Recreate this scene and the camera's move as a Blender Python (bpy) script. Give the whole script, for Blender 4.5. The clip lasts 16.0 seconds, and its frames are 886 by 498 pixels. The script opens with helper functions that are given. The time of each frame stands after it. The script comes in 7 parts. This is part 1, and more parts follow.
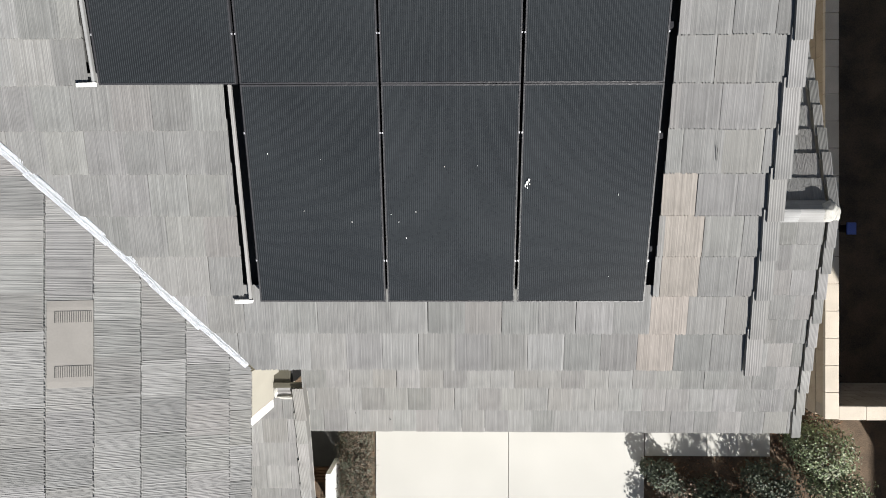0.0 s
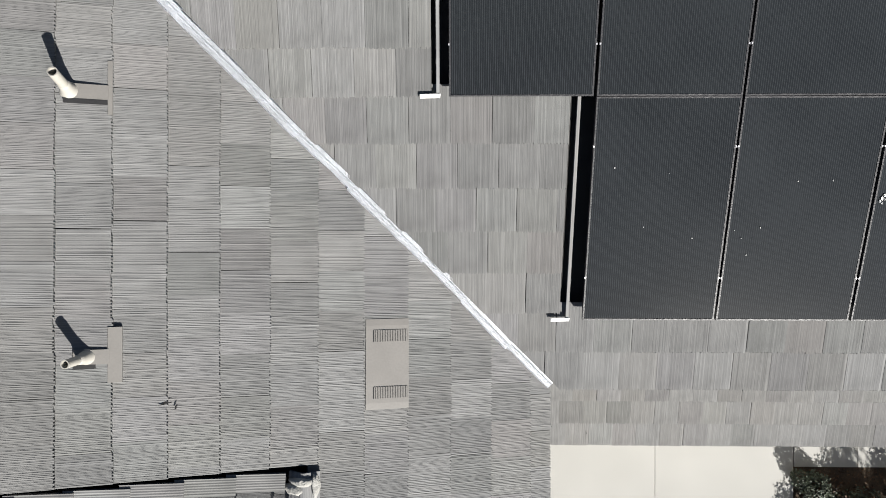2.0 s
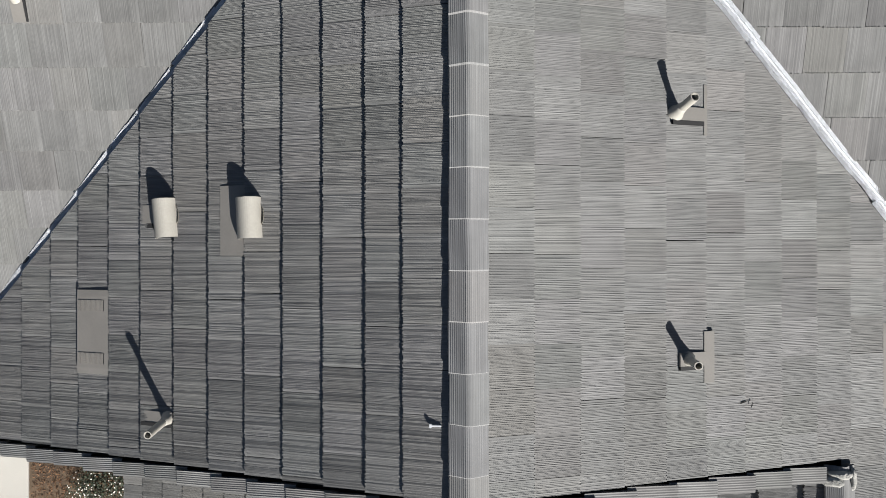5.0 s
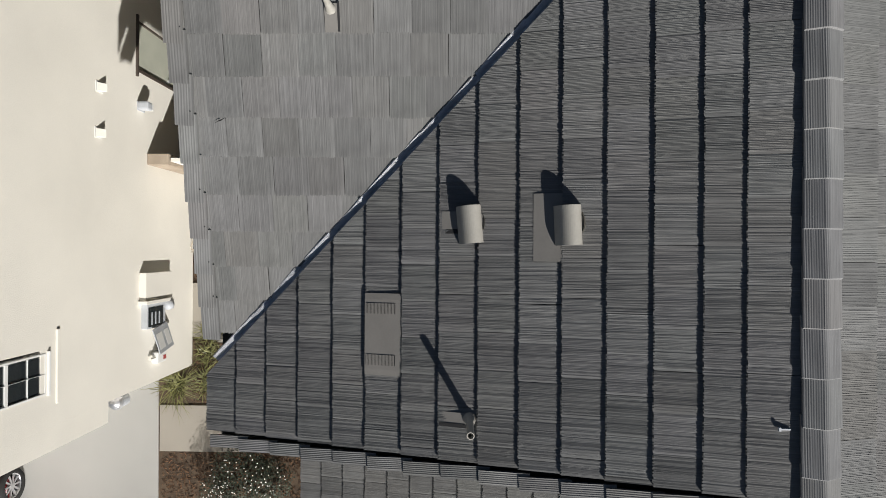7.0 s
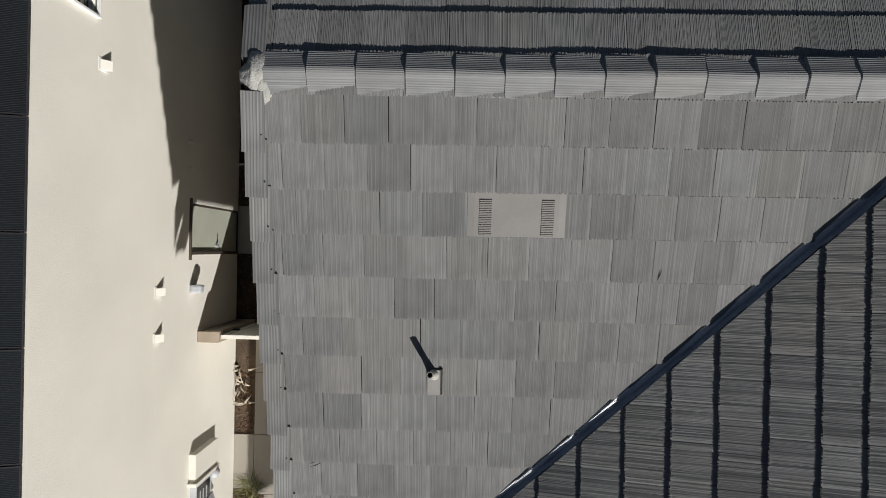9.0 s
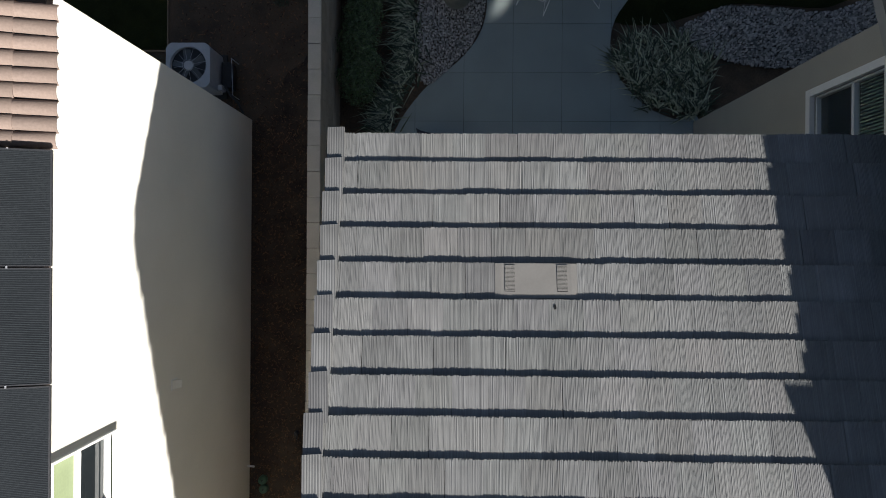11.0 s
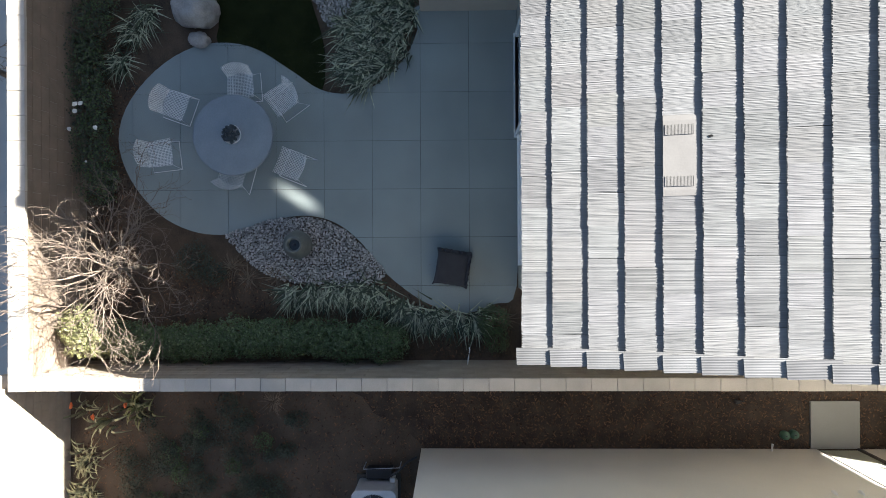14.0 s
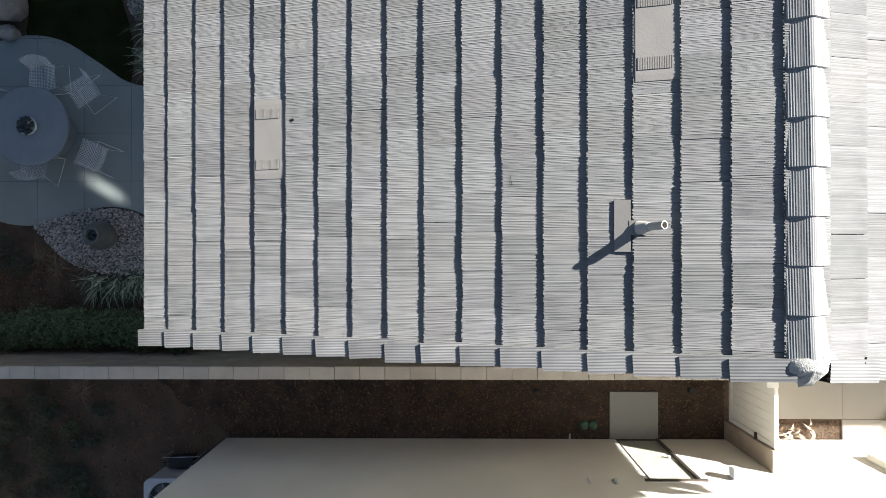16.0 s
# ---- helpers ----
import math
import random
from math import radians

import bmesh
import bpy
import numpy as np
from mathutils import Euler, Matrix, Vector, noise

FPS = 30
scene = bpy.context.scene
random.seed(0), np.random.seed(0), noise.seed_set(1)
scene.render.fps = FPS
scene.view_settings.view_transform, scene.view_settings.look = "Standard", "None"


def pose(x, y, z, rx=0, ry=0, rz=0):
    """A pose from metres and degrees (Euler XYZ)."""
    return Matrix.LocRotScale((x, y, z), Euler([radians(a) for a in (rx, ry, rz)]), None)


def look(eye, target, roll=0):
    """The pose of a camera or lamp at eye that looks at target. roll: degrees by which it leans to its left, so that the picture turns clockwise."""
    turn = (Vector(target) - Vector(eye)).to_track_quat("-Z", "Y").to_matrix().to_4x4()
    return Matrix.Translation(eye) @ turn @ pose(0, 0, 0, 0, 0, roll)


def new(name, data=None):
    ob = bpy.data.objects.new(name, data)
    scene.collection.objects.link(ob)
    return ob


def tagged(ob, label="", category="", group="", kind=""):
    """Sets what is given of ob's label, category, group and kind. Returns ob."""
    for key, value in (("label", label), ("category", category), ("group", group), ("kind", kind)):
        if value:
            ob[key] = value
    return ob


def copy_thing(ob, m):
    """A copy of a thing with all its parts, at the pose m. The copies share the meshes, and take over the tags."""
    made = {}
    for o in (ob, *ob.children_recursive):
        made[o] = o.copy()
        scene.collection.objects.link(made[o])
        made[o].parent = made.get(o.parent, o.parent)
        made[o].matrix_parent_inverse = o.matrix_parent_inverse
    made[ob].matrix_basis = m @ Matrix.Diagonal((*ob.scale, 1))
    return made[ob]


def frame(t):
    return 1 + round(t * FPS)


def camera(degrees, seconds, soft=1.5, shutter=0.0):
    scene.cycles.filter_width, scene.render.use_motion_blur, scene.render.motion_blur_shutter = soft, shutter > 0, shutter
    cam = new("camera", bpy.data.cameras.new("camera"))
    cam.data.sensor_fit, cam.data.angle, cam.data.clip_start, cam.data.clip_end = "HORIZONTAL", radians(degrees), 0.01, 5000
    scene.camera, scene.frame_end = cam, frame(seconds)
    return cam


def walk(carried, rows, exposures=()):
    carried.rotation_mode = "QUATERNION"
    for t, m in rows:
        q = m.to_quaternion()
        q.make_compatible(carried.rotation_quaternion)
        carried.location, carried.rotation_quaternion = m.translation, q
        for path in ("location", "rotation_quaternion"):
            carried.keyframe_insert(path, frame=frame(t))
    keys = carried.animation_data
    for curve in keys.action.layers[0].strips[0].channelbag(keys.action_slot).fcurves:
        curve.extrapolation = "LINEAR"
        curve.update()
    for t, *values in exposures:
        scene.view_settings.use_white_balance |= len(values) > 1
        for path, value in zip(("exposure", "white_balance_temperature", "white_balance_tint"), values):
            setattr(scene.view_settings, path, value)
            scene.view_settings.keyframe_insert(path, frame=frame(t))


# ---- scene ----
cam = camera(70.0, 16.0, soft=0.9)
PATH = [
    (0.0, pose(-0.000, 0.000, 11.371, 0.00, 1.04, -0.00)),
    (0.5, pose(-0.716, 0.038, 11.355, 0.00, 1.05, 0.04)),
    (1.0, pose(-1.330, 0.076, 11.326, 0.00, 1.05, 0.04)),
    (1.5, pose(-1.898, 0.103, 11.270, -0.00, 1.06, 0.03)),
    (2.0, pose(-2.567, 0.127, 11.241, 0.00, 1.08, 0.07)),
    (2.5, pose(-3.295, 0.144, 11.212, -0.01, 1.11, 0.04)),
    (3.0, pose(-4.024, 0.149, 11.261, -0.00, 1.14, -0.02)),
    (3.5, pose(-4.749, 0.155, 11.369, 0.00, 1.19, -0.04)),
    (4.0, pose(-5.457, 0.173, 11.486, 0.02, 1.23, -0.01)),
    (4.5, pose(-6.130, 0.190, 11.583, 0.03, 1.27, -0.04)),
    (5.0, pose(-6.764, 0.199, 11.682, 0.03, 1.27, -0.07)),
    (5.2, pose(-7.008, 0.200, 11.712, 0.00, 1.27, -0.01)),
    (7.3, pose(-9.404, 0.258, 11.865, -0.00, 1.26, 0.43)),
    (7.5, pose(-9.523, 0.274, 11.860, 0.01, 1.26, 0.49)),
    (8.0, pose(-9.723, 0.609, 11.839, 0.02, 1.26, 0.56)),
    (8.5, pose(-9.888, 1.646, 11.831, 0.02, 1.27, 0.75)),
    (9.0, pose(-10.020, 3.147, 11.852, 0.01, 1.27, 1.10)),
    (9.2, pose(-10.065, 3.766, 11.853, 0.01, 1.25, 1.23)),
    (11.3, pose(-10.331, 9.409, 11.789, 0.02, 1.24, 0.02)),
    (11.5, pose(-10.347, 9.844, 11.803, 0.04, 1.23, -0.24)),
    (12.0, pose(-10.363, 10.494, 11.827, 0.08, 1.21, -0.43)),
    (12.5, pose(-10.386, 10.646, 11.812, 0.11, 1.18, -23.14)),
    (13.0, pose(-10.398, 10.635, 11.832, 0.11, 1.17, -53.54)),
    (13.5, pose(-10.398, 10.575, 11.848, 0.10, 1.15, -83.57)),
    (14.0, pose(-10.437, 10.443, 11.870, 0.08, 1.13, -90.28)),
    (14.5, pose(-10.515, 9.715, 11.920, 0.08, 1.14, -90.25)),
    (15.0, pose(-10.612, 8.388, 11.944, 0.09, 1.15, -90.14)),
    (15.5, pose(-10.639, 7.181, 11.950, 0.08, 1.16, -90.05)),
    (16.0, pose(-10.613, 6.745, 11.906, 0.08, 1.18, -90.15)),
]
walk(cam, PATH, [(0.0, 1.27), (1.5, 1.1), (2.5, 0.88), (3.5, 0.72), (4.0, 0.72), (5.0, 0.88), (7.3, 0.20), (9.2, 0.14), (11.3, 1.72), (12.0, 2.52), (12.5, 2.88), (14.5, 2.82), (15.0, 2.72), (16.0, 2.15)])

# ---- world, sun ----
SUN = Vector((2.58, -4.53, 3.15)).normalized()      # towards the sun
world = bpy.data.worlds.new("sky")
scene.world = world
world.use_nodes = True
wn = world.node_tree.nodes
sky = wn.new("ShaderNodeTexSky")
sky.sky_type = "NISHITA"
sky.sun_disc = False
sky.sun_elevation = math.asin(SUN.z)
sky.sun_rotation = math.atan2(SUN.x, SUN.y)
wn["Background"].inputs["Strength"].default_value = 0.030
world.node_tree.links.new(sky.outputs["Color"], wn["Background"].inputs["Color"])
sun_data = bpy.data.lights.new("sun", "SUN")
sun_data.energy, sun_data.angle, sun_data.color = 5.0, radians(0.55), (1.0, 0.97, 0.92)
sun = new("sun", sun_data)
sun.matrix_world = look(SUN * 60, (0, 0, 0))

# added lamp, stands in for sun glint off neighbour's upper window onto the patio
glint_data = bpy.data.lights.new("glint_stand_in", "AREA")
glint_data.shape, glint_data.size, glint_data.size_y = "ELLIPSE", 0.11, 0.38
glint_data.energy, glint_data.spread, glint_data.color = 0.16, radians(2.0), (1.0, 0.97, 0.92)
glint = new("glint_stand_in", glint_data)
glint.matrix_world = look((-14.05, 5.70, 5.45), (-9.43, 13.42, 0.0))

# ---- materials ----


def material(name, color, rough=0.8, var=0.25, scale=6.0, fine=60.0, bump=0.3, metallic=0.0, tone=None, stretch=(1, 1, 1),
             per_object=0.0, per_island=0.0, coat=0.0, world_space=False, spec=0.5):
    """A node material: colour with broad stains and fine grain, bump from the grain, tint that varies piece by piece."""
    m = bpy.data.materials.new(name)
    m.use_nodes = True
    nt = m.node_tree
    b = nt.nodes["Principled BSDF"]
    b.inputs["Roughness"].default_value = rough
    b.inputs["Metallic"].default_value = metallic
    b.inputs["Coat Weight"].default_value = coat
    b.inputs["Specular IOR Level"].default_value = spec
    tc = nt.nodes.new("ShaderNodeTexCoord")
    mp = nt.nodes.new("ShaderNodeMapping")
    mp.inputs["Scale"].default_value = stretch
    if world_space:
        geo = nt.nodes.new("ShaderNodeNewGeometry")
        nt.links.new(geo.outputs["Position"], mp.inputs["Vector"])
    else:
        nt.links.new(tc.outputs["Object"], mp.inputs["Vector"])
    n1 = nt.nodes.new("ShaderNodeTexNoise")
    n1.inputs["Scale"].default_value, n1.inputs["Detail"].default_value = scale, 4
    n2 = nt.nodes.new("ShaderNodeTexNoise")
    n2.inputs["Scale"].default_value, n2.inputs["Detail"].default_value = fine, 5
    for n in (n1, n2):
        nt.links.new(mp.outputs["Vector"], n.inputs["Vector"])
    ramp = nt.nodes.new("ShaderNodeMix")
    ramp.data_type = "RGBA"
    tone = tone or tuple(c * (1 - var) for c in color)
    ramp.inputs["A"].default_value = (*tone, 1)
    ramp.inputs["B"].default_value = (*[min(1, c * (1 + 0.5 * var)) for c in color], 1)
    mixed = nt.nodes.new("ShaderNodeMath")
    mixed.operation = "MULTIPLY_ADD"
    nt.links.new(n1.outputs["Fac"], mixed.inputs[0])
    mixed.inputs[1].default_value = 1.6
    half = nt.nodes.new("ShaderNodeMath")
    half.operation = "MULTIPLY_ADD"
    nt.links.new(n2.outputs["Fac"], half.inputs[0])
    half.inputs[1].default_value, half.inputs[2].default_value = 1.0, -0.8
    nt.links.new(half.outputs[0], mixed.inputs[2])
    mixed.use_clamp = True
    nt.links.new(mixed.outputs[0], ramp.inputs["Factor"])
    out = ramp.outputs["Result"]
    if per_object or per_island:
        hsv = nt.nodes.new("ShaderNodeHueSaturation")
        src = nt.nodes.new("ShaderNodeObjectInfo" if per_object else "ShaderNodeNewGeometry")
        rnd = src.outputs["Random" if per_object else "Random Per Island"]
        amount = per_object or per_island
        ma = nt.nodes.new("ShaderNodeMath")
        ma.operation = "MULTIPLY_ADD"
        ma.inputs[1].default_value, ma.inputs[2].default_value = 2 * amount, 1 - amount
        nt.links.new(rnd, ma.inputs[0])
        nt.links.new(ma.outputs[0], hsv.inputs["Value"])
        nt.links.new(out, hsv.inputs["Color"])
        out = hsv.outputs["Color"]
    nt.links.new(out, b.inputs["Base Color"])
    if bump:
        bp = nt.nodes.new("ShaderNodeBump")
        bp.inputs["Strength"].default_value, bp.inputs["Distance"].default_value = bump, 0.01
        nt.links.new(n2.outputs["Fac"], bp.inputs["Height"])
        nt.links.new(bp.outputs["Normal"], b.inputs["Normal"])
    return m


def tile_material(name, color, accent, spread=0.10):
    """Brushed concrete roof tile: streaks along the tile, blotches, one tint for each tile, some tiles warm."""
    m = material(name, color, rough=0.86, var=0.22, scale=3.0, fine=5.0, bump=0.0, per_object=spread, spec=0.3)
    nt = m.node_tree
    b = nt.nodes["Principled BSDF"]
    old = b.inputs["Base Color"].links[0].from_socket
    tc = next(n for n in nt.nodes if n.type == "TEX_COORD")
    info = next(n for n in nt.nodes if n.type == "OBJECT_INFO")
    mp = nt.nodes.new("ShaderNodeMapping")
    mp.inputs["Scale"].default_value = (170, 1.5, 1)
    nt.links.new(tc.outputs["Object"], mp.inputs["Vector"])
    off = nt.nodes.new("ShaderNodeVectorMath")
    off.operation = "SCALE"
    off.inputs["Scale"].default_value = 90.0
    comb = nt.nodes.new("ShaderNodeCombineXYZ")
    for k in "XYZ":
        nt.links.new(info.outputs["Random"], comb.inputs[k])
    nt.links.new(comb.outputs[0], off.inputs[0])
    nt.links.new(off.outputs[0], mp.inputs["Location"])
    st = nt.nodes.new("ShaderNodeTexNoise")
    st.inputs["Scale"].default_value, st.inputs["Detail"].default_value = 1.0, 3
    nt.links.new(mp.outputs["Vector"], st.inputs["Vector"])
    r = nt.nodes.new("ShaderNodeMapRange")
    r.inputs["From Min"].default_value, r.inputs["From Max"].default_value = 0.32, 0.72
    r.inputs["To Min"].default_value, r.inputs["To Max"].default_value = 0.92, 1.10
    nt.links.new(st.outputs["Fac"], r.inputs["Value"])
    mul = nt.nodes.new("ShaderNodeMix")
    mul.data_type, mul.blend_type = "RGBA", "MULTIPLY"
    mul.inputs["Factor"].default_value = 1.0
    nt.links.new(old, mul.inputs["A"])
    nt.links.new(r.outputs["Result"], mul.inputs["B"])
    warm = nt.nodes.new("ShaderNodeMix")
    warm.data_type = "RGBA"
    step = nt.nodes.new("ShaderNodeMath")
    step.operation = "FRACT"
    big = nt.nodes.new("ShaderNodeMath")
    big.operation = "MULTIPLY"
    big.inputs[1].default_value = 37.7
    nt.links.new(info.outputs["Random"], big.inputs[0])
    nt.links.new(big.outputs[0], step.inputs[0])
    gt = nt.nodes.new("ShaderNodeMath")
    gt.operation = "GREATER_THAN"
    gt.inputs[1].default_value = 0.8
    nt.links.new(step.outputs[0], gt.inputs[0])
    soft = nt.nodes.new("ShaderNodeMath")
    soft.operation = "MULTIPLY"
    soft.inputs[1].default_value = 0.35
    nt.links.new(gt.outputs[0], soft.inputs[0])
    nt.links.new(soft.outputs[0], warm.inputs["Factor"])
    nt.links.new(mul.outputs["Result"], warm.inputs["A"])
    warm.inputs["B"].default_value = (*accent, 1)
    nt.links.new(warm.outputs["Result"], b.inputs["Base Color"])
    bp = nt.nodes.new("ShaderNodeBump")
    bp.inputs["Strength"].default_value, bp.inputs["Distance"].default_value = 0.35, 0.004
    nt.links.new(st.outputs["Fac"], bp.inputs["Height"])
    nt.links.new(bp.outputs["Normal"], b.inputs["Normal"])
    # thin pale lines where the brushed ribs catch dust, and thin dark grooves
    made = []
    for freq, shift, near, far, level in ((58, 1.0, 0.010, 0.048, 1.20), (34, 7.3, 0.008, 0.028, 0.92)):
        mp2 = nt.nodes.new("ShaderNodeMapping")
        mp2.inputs["Scale"].default_value = (freq, 0.30 * shift ** 0.2, 1)
        nt.links.new(tc.outputs["Object"], mp2.inputs["Vector"])
        nt.links.new(off.outputs[0], mp2.inputs["Location"])
        ln = nt.nodes.new("ShaderNodeTexNoise")
        ln.inputs["Scale"].default_value, ln.inputs["Detail"].default_value = 1.0, 1
        nt.links.new(mp2.outputs["Vector"], ln.inputs["Vector"])
        mid, size = nt.nodes.new("ShaderNodeMath"), nt.nodes.new("ShaderNodeMath")
        mid.operation, size.operation = "SUBTRACT", "ABSOLUTE"
        mid.inputs[1].default_value = 0.5 + 0.01 * shift
        nt.links.new(ln.outputs["Fac"], mid.inputs[0])
        nt.links.new(mid.outputs[0], size.inputs[0])
        pick = nt.nodes.new("ShaderNodeMapRange")
        pick.inputs["From Min"].default_value, pick.inputs["From Max"].default_value = near, far
        pick.inputs["To Min"].default_value, pick.inputs["To Max"].default_value = level, 1.0
        nt.links.new(size.outputs[0], pick.inputs["Value"])
        made.append(pick.outputs["Result"])
    both = nt.nodes.new("ShaderNodeMath")
    both.operation = "MULTIPLY"
    nt.links.new(made[0], both.inputs[0])
    nt.links.new(made[1], both.inputs[1])
    lines = nt.nodes.new("ShaderNodeMix")
    lines.data_type, lines.blend_type = "RGBA", "MULTIPLY"
    lines.inputs["Factor"].default_value = 1.0
    nt.links.new(warm.outputs["Result"], lines.inputs["A"])
    nt.links.new(both.outputs[0], lines.inputs["B"])
    nt.links.new(lines.outputs["Result"], b.inputs["Base Color"])
    last = lines.outputs["Result"]
    for spread_k, over, tint in ((91.3, 0.66, (1.03, 0.97, 1.05)), (53.9, 0.72, (0.95, 1.02, 0.97)), (23.1, 0.75, (1.05, 1.0, 0.93))):
        mu, fr, ov, tm = (nt.nodes.new("ShaderNodeMath") for _ in range(4))
        mu.operation, fr.operation, ov.operation, tm.operation = "MULTIPLY", "FRACT", "GREATER_THAN", "MULTIPLY"
        mu.inputs[1].default_value, ov.inputs[1].default_value, tm.inputs[1].default_value = spread_k, over, 0.16
        nt.links.new(info.outputs["Random"], mu.inputs[0])
        nt.links.new(mu.outputs[0], fr.inputs[0])
        nt.links.new(fr.outputs[0], ov.inputs[0])
        nt.links.new(ov.outputs[0], tm.inputs[0])
        mixn = nt.nodes.new("ShaderNodeMix")
        mixn.data_type, mixn.blend_type = "RGBA", "MULTIPLY"
        nt.links.new(tm.outputs[0], mixn.inputs["Factor"])
        nt.links.new(last, mixn.inputs["A"])
        mixn.inputs["B"].default_value = (*tint, 1)
        last = mixn.outputs["Result"]
    nt.links.new(last, b.inputs["Base Color"])
    return m


M_TILE = tile_material("roof_tile_grey", (0.163, 0.1635, 0.1620), (0.167, 0.162, 0.155), 0.16)
M_TILE_WARM = tile_material("roof_tile_buff", (0.222, 0.202, 0.186), (0.215, 0.190, 0.168))
M_TRIM = tile_material("ridge_tile_grey", (0.205, 0.208, 0.21), (0.20, 0.196, 0.192), 0.08)
M_DECK = material("roof_underlay", (0.035, 0.034, 0.033), 0.95)
M_MORTAR = material("mortar", (0.34, 0.335, 0.315), 0.95, 0.25, 10, 80, 0.8)
M_WHITEMETAL = material("galvanised_flashing", (0.78, 0.80, 0.84), 0.52, 0.18, 6, 40, 0.0, metallic=0.30)
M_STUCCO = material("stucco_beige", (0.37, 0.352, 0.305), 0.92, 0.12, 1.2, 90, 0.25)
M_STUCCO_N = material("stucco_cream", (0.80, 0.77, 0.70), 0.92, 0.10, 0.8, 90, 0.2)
M_WHITE = material("white_paint", (0.78, 0.78, 0.76), 0.5, 0.08, 3, 50, 0.05)
M_FASCIA = material("grey_fascia_paint", (0.28, 0.275, 0.26), 0.6, 0.1, 3, 50, 0.1)
M_VENT = material("beige_vent_paint", (0.186, 0.177, 0.165), 0.55, 0.12, 5, 60, 0.08)
M_PVC = material("grey_vent_pipe", (0.36, 0.345, 0.31), 0.55, 0.15, 5, 60, 0.1)
M_OLIVE = material("dark_olive", (0.050, 0.046, 0.032), 0.6, 0.3, 5, 60, 0.1)
# near-black, stands in for the shade inside rooms, slots and gaps
M_DARK = material("dark_interior", (0.015, 0.015, 0.016), 0.8, 0.2)
M_BROWN = material("dark_bronze_frame", (0.07, 0.055, 0.045), 0.5, 0.2, 5, 60, 0.1)
M_CONC = material("driveway_concrete", (0.40, 0.395, 0.375), 0.9, 0.12, 0.7, 70, 0.15, world_space=True, per_object=0.02)
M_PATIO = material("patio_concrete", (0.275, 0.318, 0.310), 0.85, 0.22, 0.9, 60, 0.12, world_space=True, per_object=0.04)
M_WALK = material("side_walk_concrete", (0.325, 0.298, 0.255), 0.9, 0.14, 0.8, 70, 0.15, world_space=True, per_object=0.03)
M_LANDING = material("landing_concrete", (0.275, 0.265, 0.245), 0.9, 0.15, 1.2, 70, 0.15, world_space=True)
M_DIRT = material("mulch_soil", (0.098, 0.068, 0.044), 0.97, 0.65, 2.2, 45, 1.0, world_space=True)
# darker than mulch_soil
M_MULCH = material("dark_red_mulch", (0.068, 0.048, 0.033), 0.97, 0.7, 3.0, 70, 1.0, world_space=True)
M_SOIL = material("dry_grey_soil", (0.091, 0.066, 0.046), 0.97, 0.6, 1.6, 60, 1.0, world_space=True)
M_BARK = material("bark_chips", (0.118, 0.066, 0.036), 0.95, 0.4, 9, 60, 0.4, per_island=0.75)
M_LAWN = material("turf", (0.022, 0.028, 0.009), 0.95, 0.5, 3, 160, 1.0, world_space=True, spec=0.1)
M_BLOCK = material("tan_block", (0.375, 0.308, 0.238), 0.93, 0.22, 3.5, 70, 0.5, per_object=0.09, world_space=True)
M_CAP = material("pale_cap_block", (0.46, 0.41, 0.345), 0.93, 0.18, 3.5, 70, 0.4, per_object=0.06, world_space=True)
# darker, browner copy of tan_block: the back wall's shade put into the colour
M_BLOCK_SHADED = material("shaded_block_tone", (0.235, 0.178, 0.132), 0.93, 0.25, 3.5, 70, 0.5, per_object=0.09, world_space=True)
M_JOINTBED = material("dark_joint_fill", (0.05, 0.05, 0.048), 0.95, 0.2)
M_MORTARJ = material("block_mortar", (0.33, 0.28, 0.23), 0.95, 0.2)
M_PEBBLE = material("river_pebbles", (0.49, 0.47, 0.44), 0.7, 0.25, 20, 90, 0.2, per_island=0.62)
M_LEAF = material("hedge_leaf", (0.080, 0.125, 0.042), 0.55, 0.35, 8, 60, 0.0, per_island=0.45)
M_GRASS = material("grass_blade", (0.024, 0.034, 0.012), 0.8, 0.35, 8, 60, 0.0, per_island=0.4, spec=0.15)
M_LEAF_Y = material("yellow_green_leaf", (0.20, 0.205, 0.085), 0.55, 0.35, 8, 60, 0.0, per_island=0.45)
M_LEAF_D = material("dark_leaf", (0.050, 0.064, 0.040), 0.6, 0.35, 8, 60, 0.0, per_island=0.45)
M_LEAF_L = material("light_hedge_leaf", (0.13, 0.175, 0.085), 0.5, 0.35, 8, 60, 0.0, per_island=0.5)
M_LEAF_S = material("sage_leaf", (0.105, 0.120, 0.062), 0.55, 0.35, 8, 60, 0.0, per_island=0.5)
M_LEAF_R = material("reddish_brown_leaf", (0.090, 0.064, 0.042), 0.6, 0.5, 8, 60, 0.0, per_island=0.6)
M_FLAX = material("striped_flax_leaf", (0.40, 0.425, 0.29), 0.5, 0.65, 14, 80, 0.0, per_island=0.6)
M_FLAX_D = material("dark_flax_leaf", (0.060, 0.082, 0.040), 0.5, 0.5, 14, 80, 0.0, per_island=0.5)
M_AGAVE = material("cream_striped_agave_leaf", (0.27, 0.265, 0.145), 0.5, 0.6, 12, 60, 0.0, per_island=0.5)
M_SUCCULENT = material("dark_succulent", (0.030, 0.040, 0.045), 0.6, 0.4, 14, 60, 0.2, per_island=0.4)
M_FLAX_G = material("green_strap_leaf", (0.175, 0.175, 0.062), 0.5, 0.4, 10, 60, 0.0, per_island=0.45)
M_DRYPALE = material("bleached_dead_leaf", (0.40, 0.35, 0.28), 0.8, 0.3, 10, 60, 0.0, per_island=0.4)
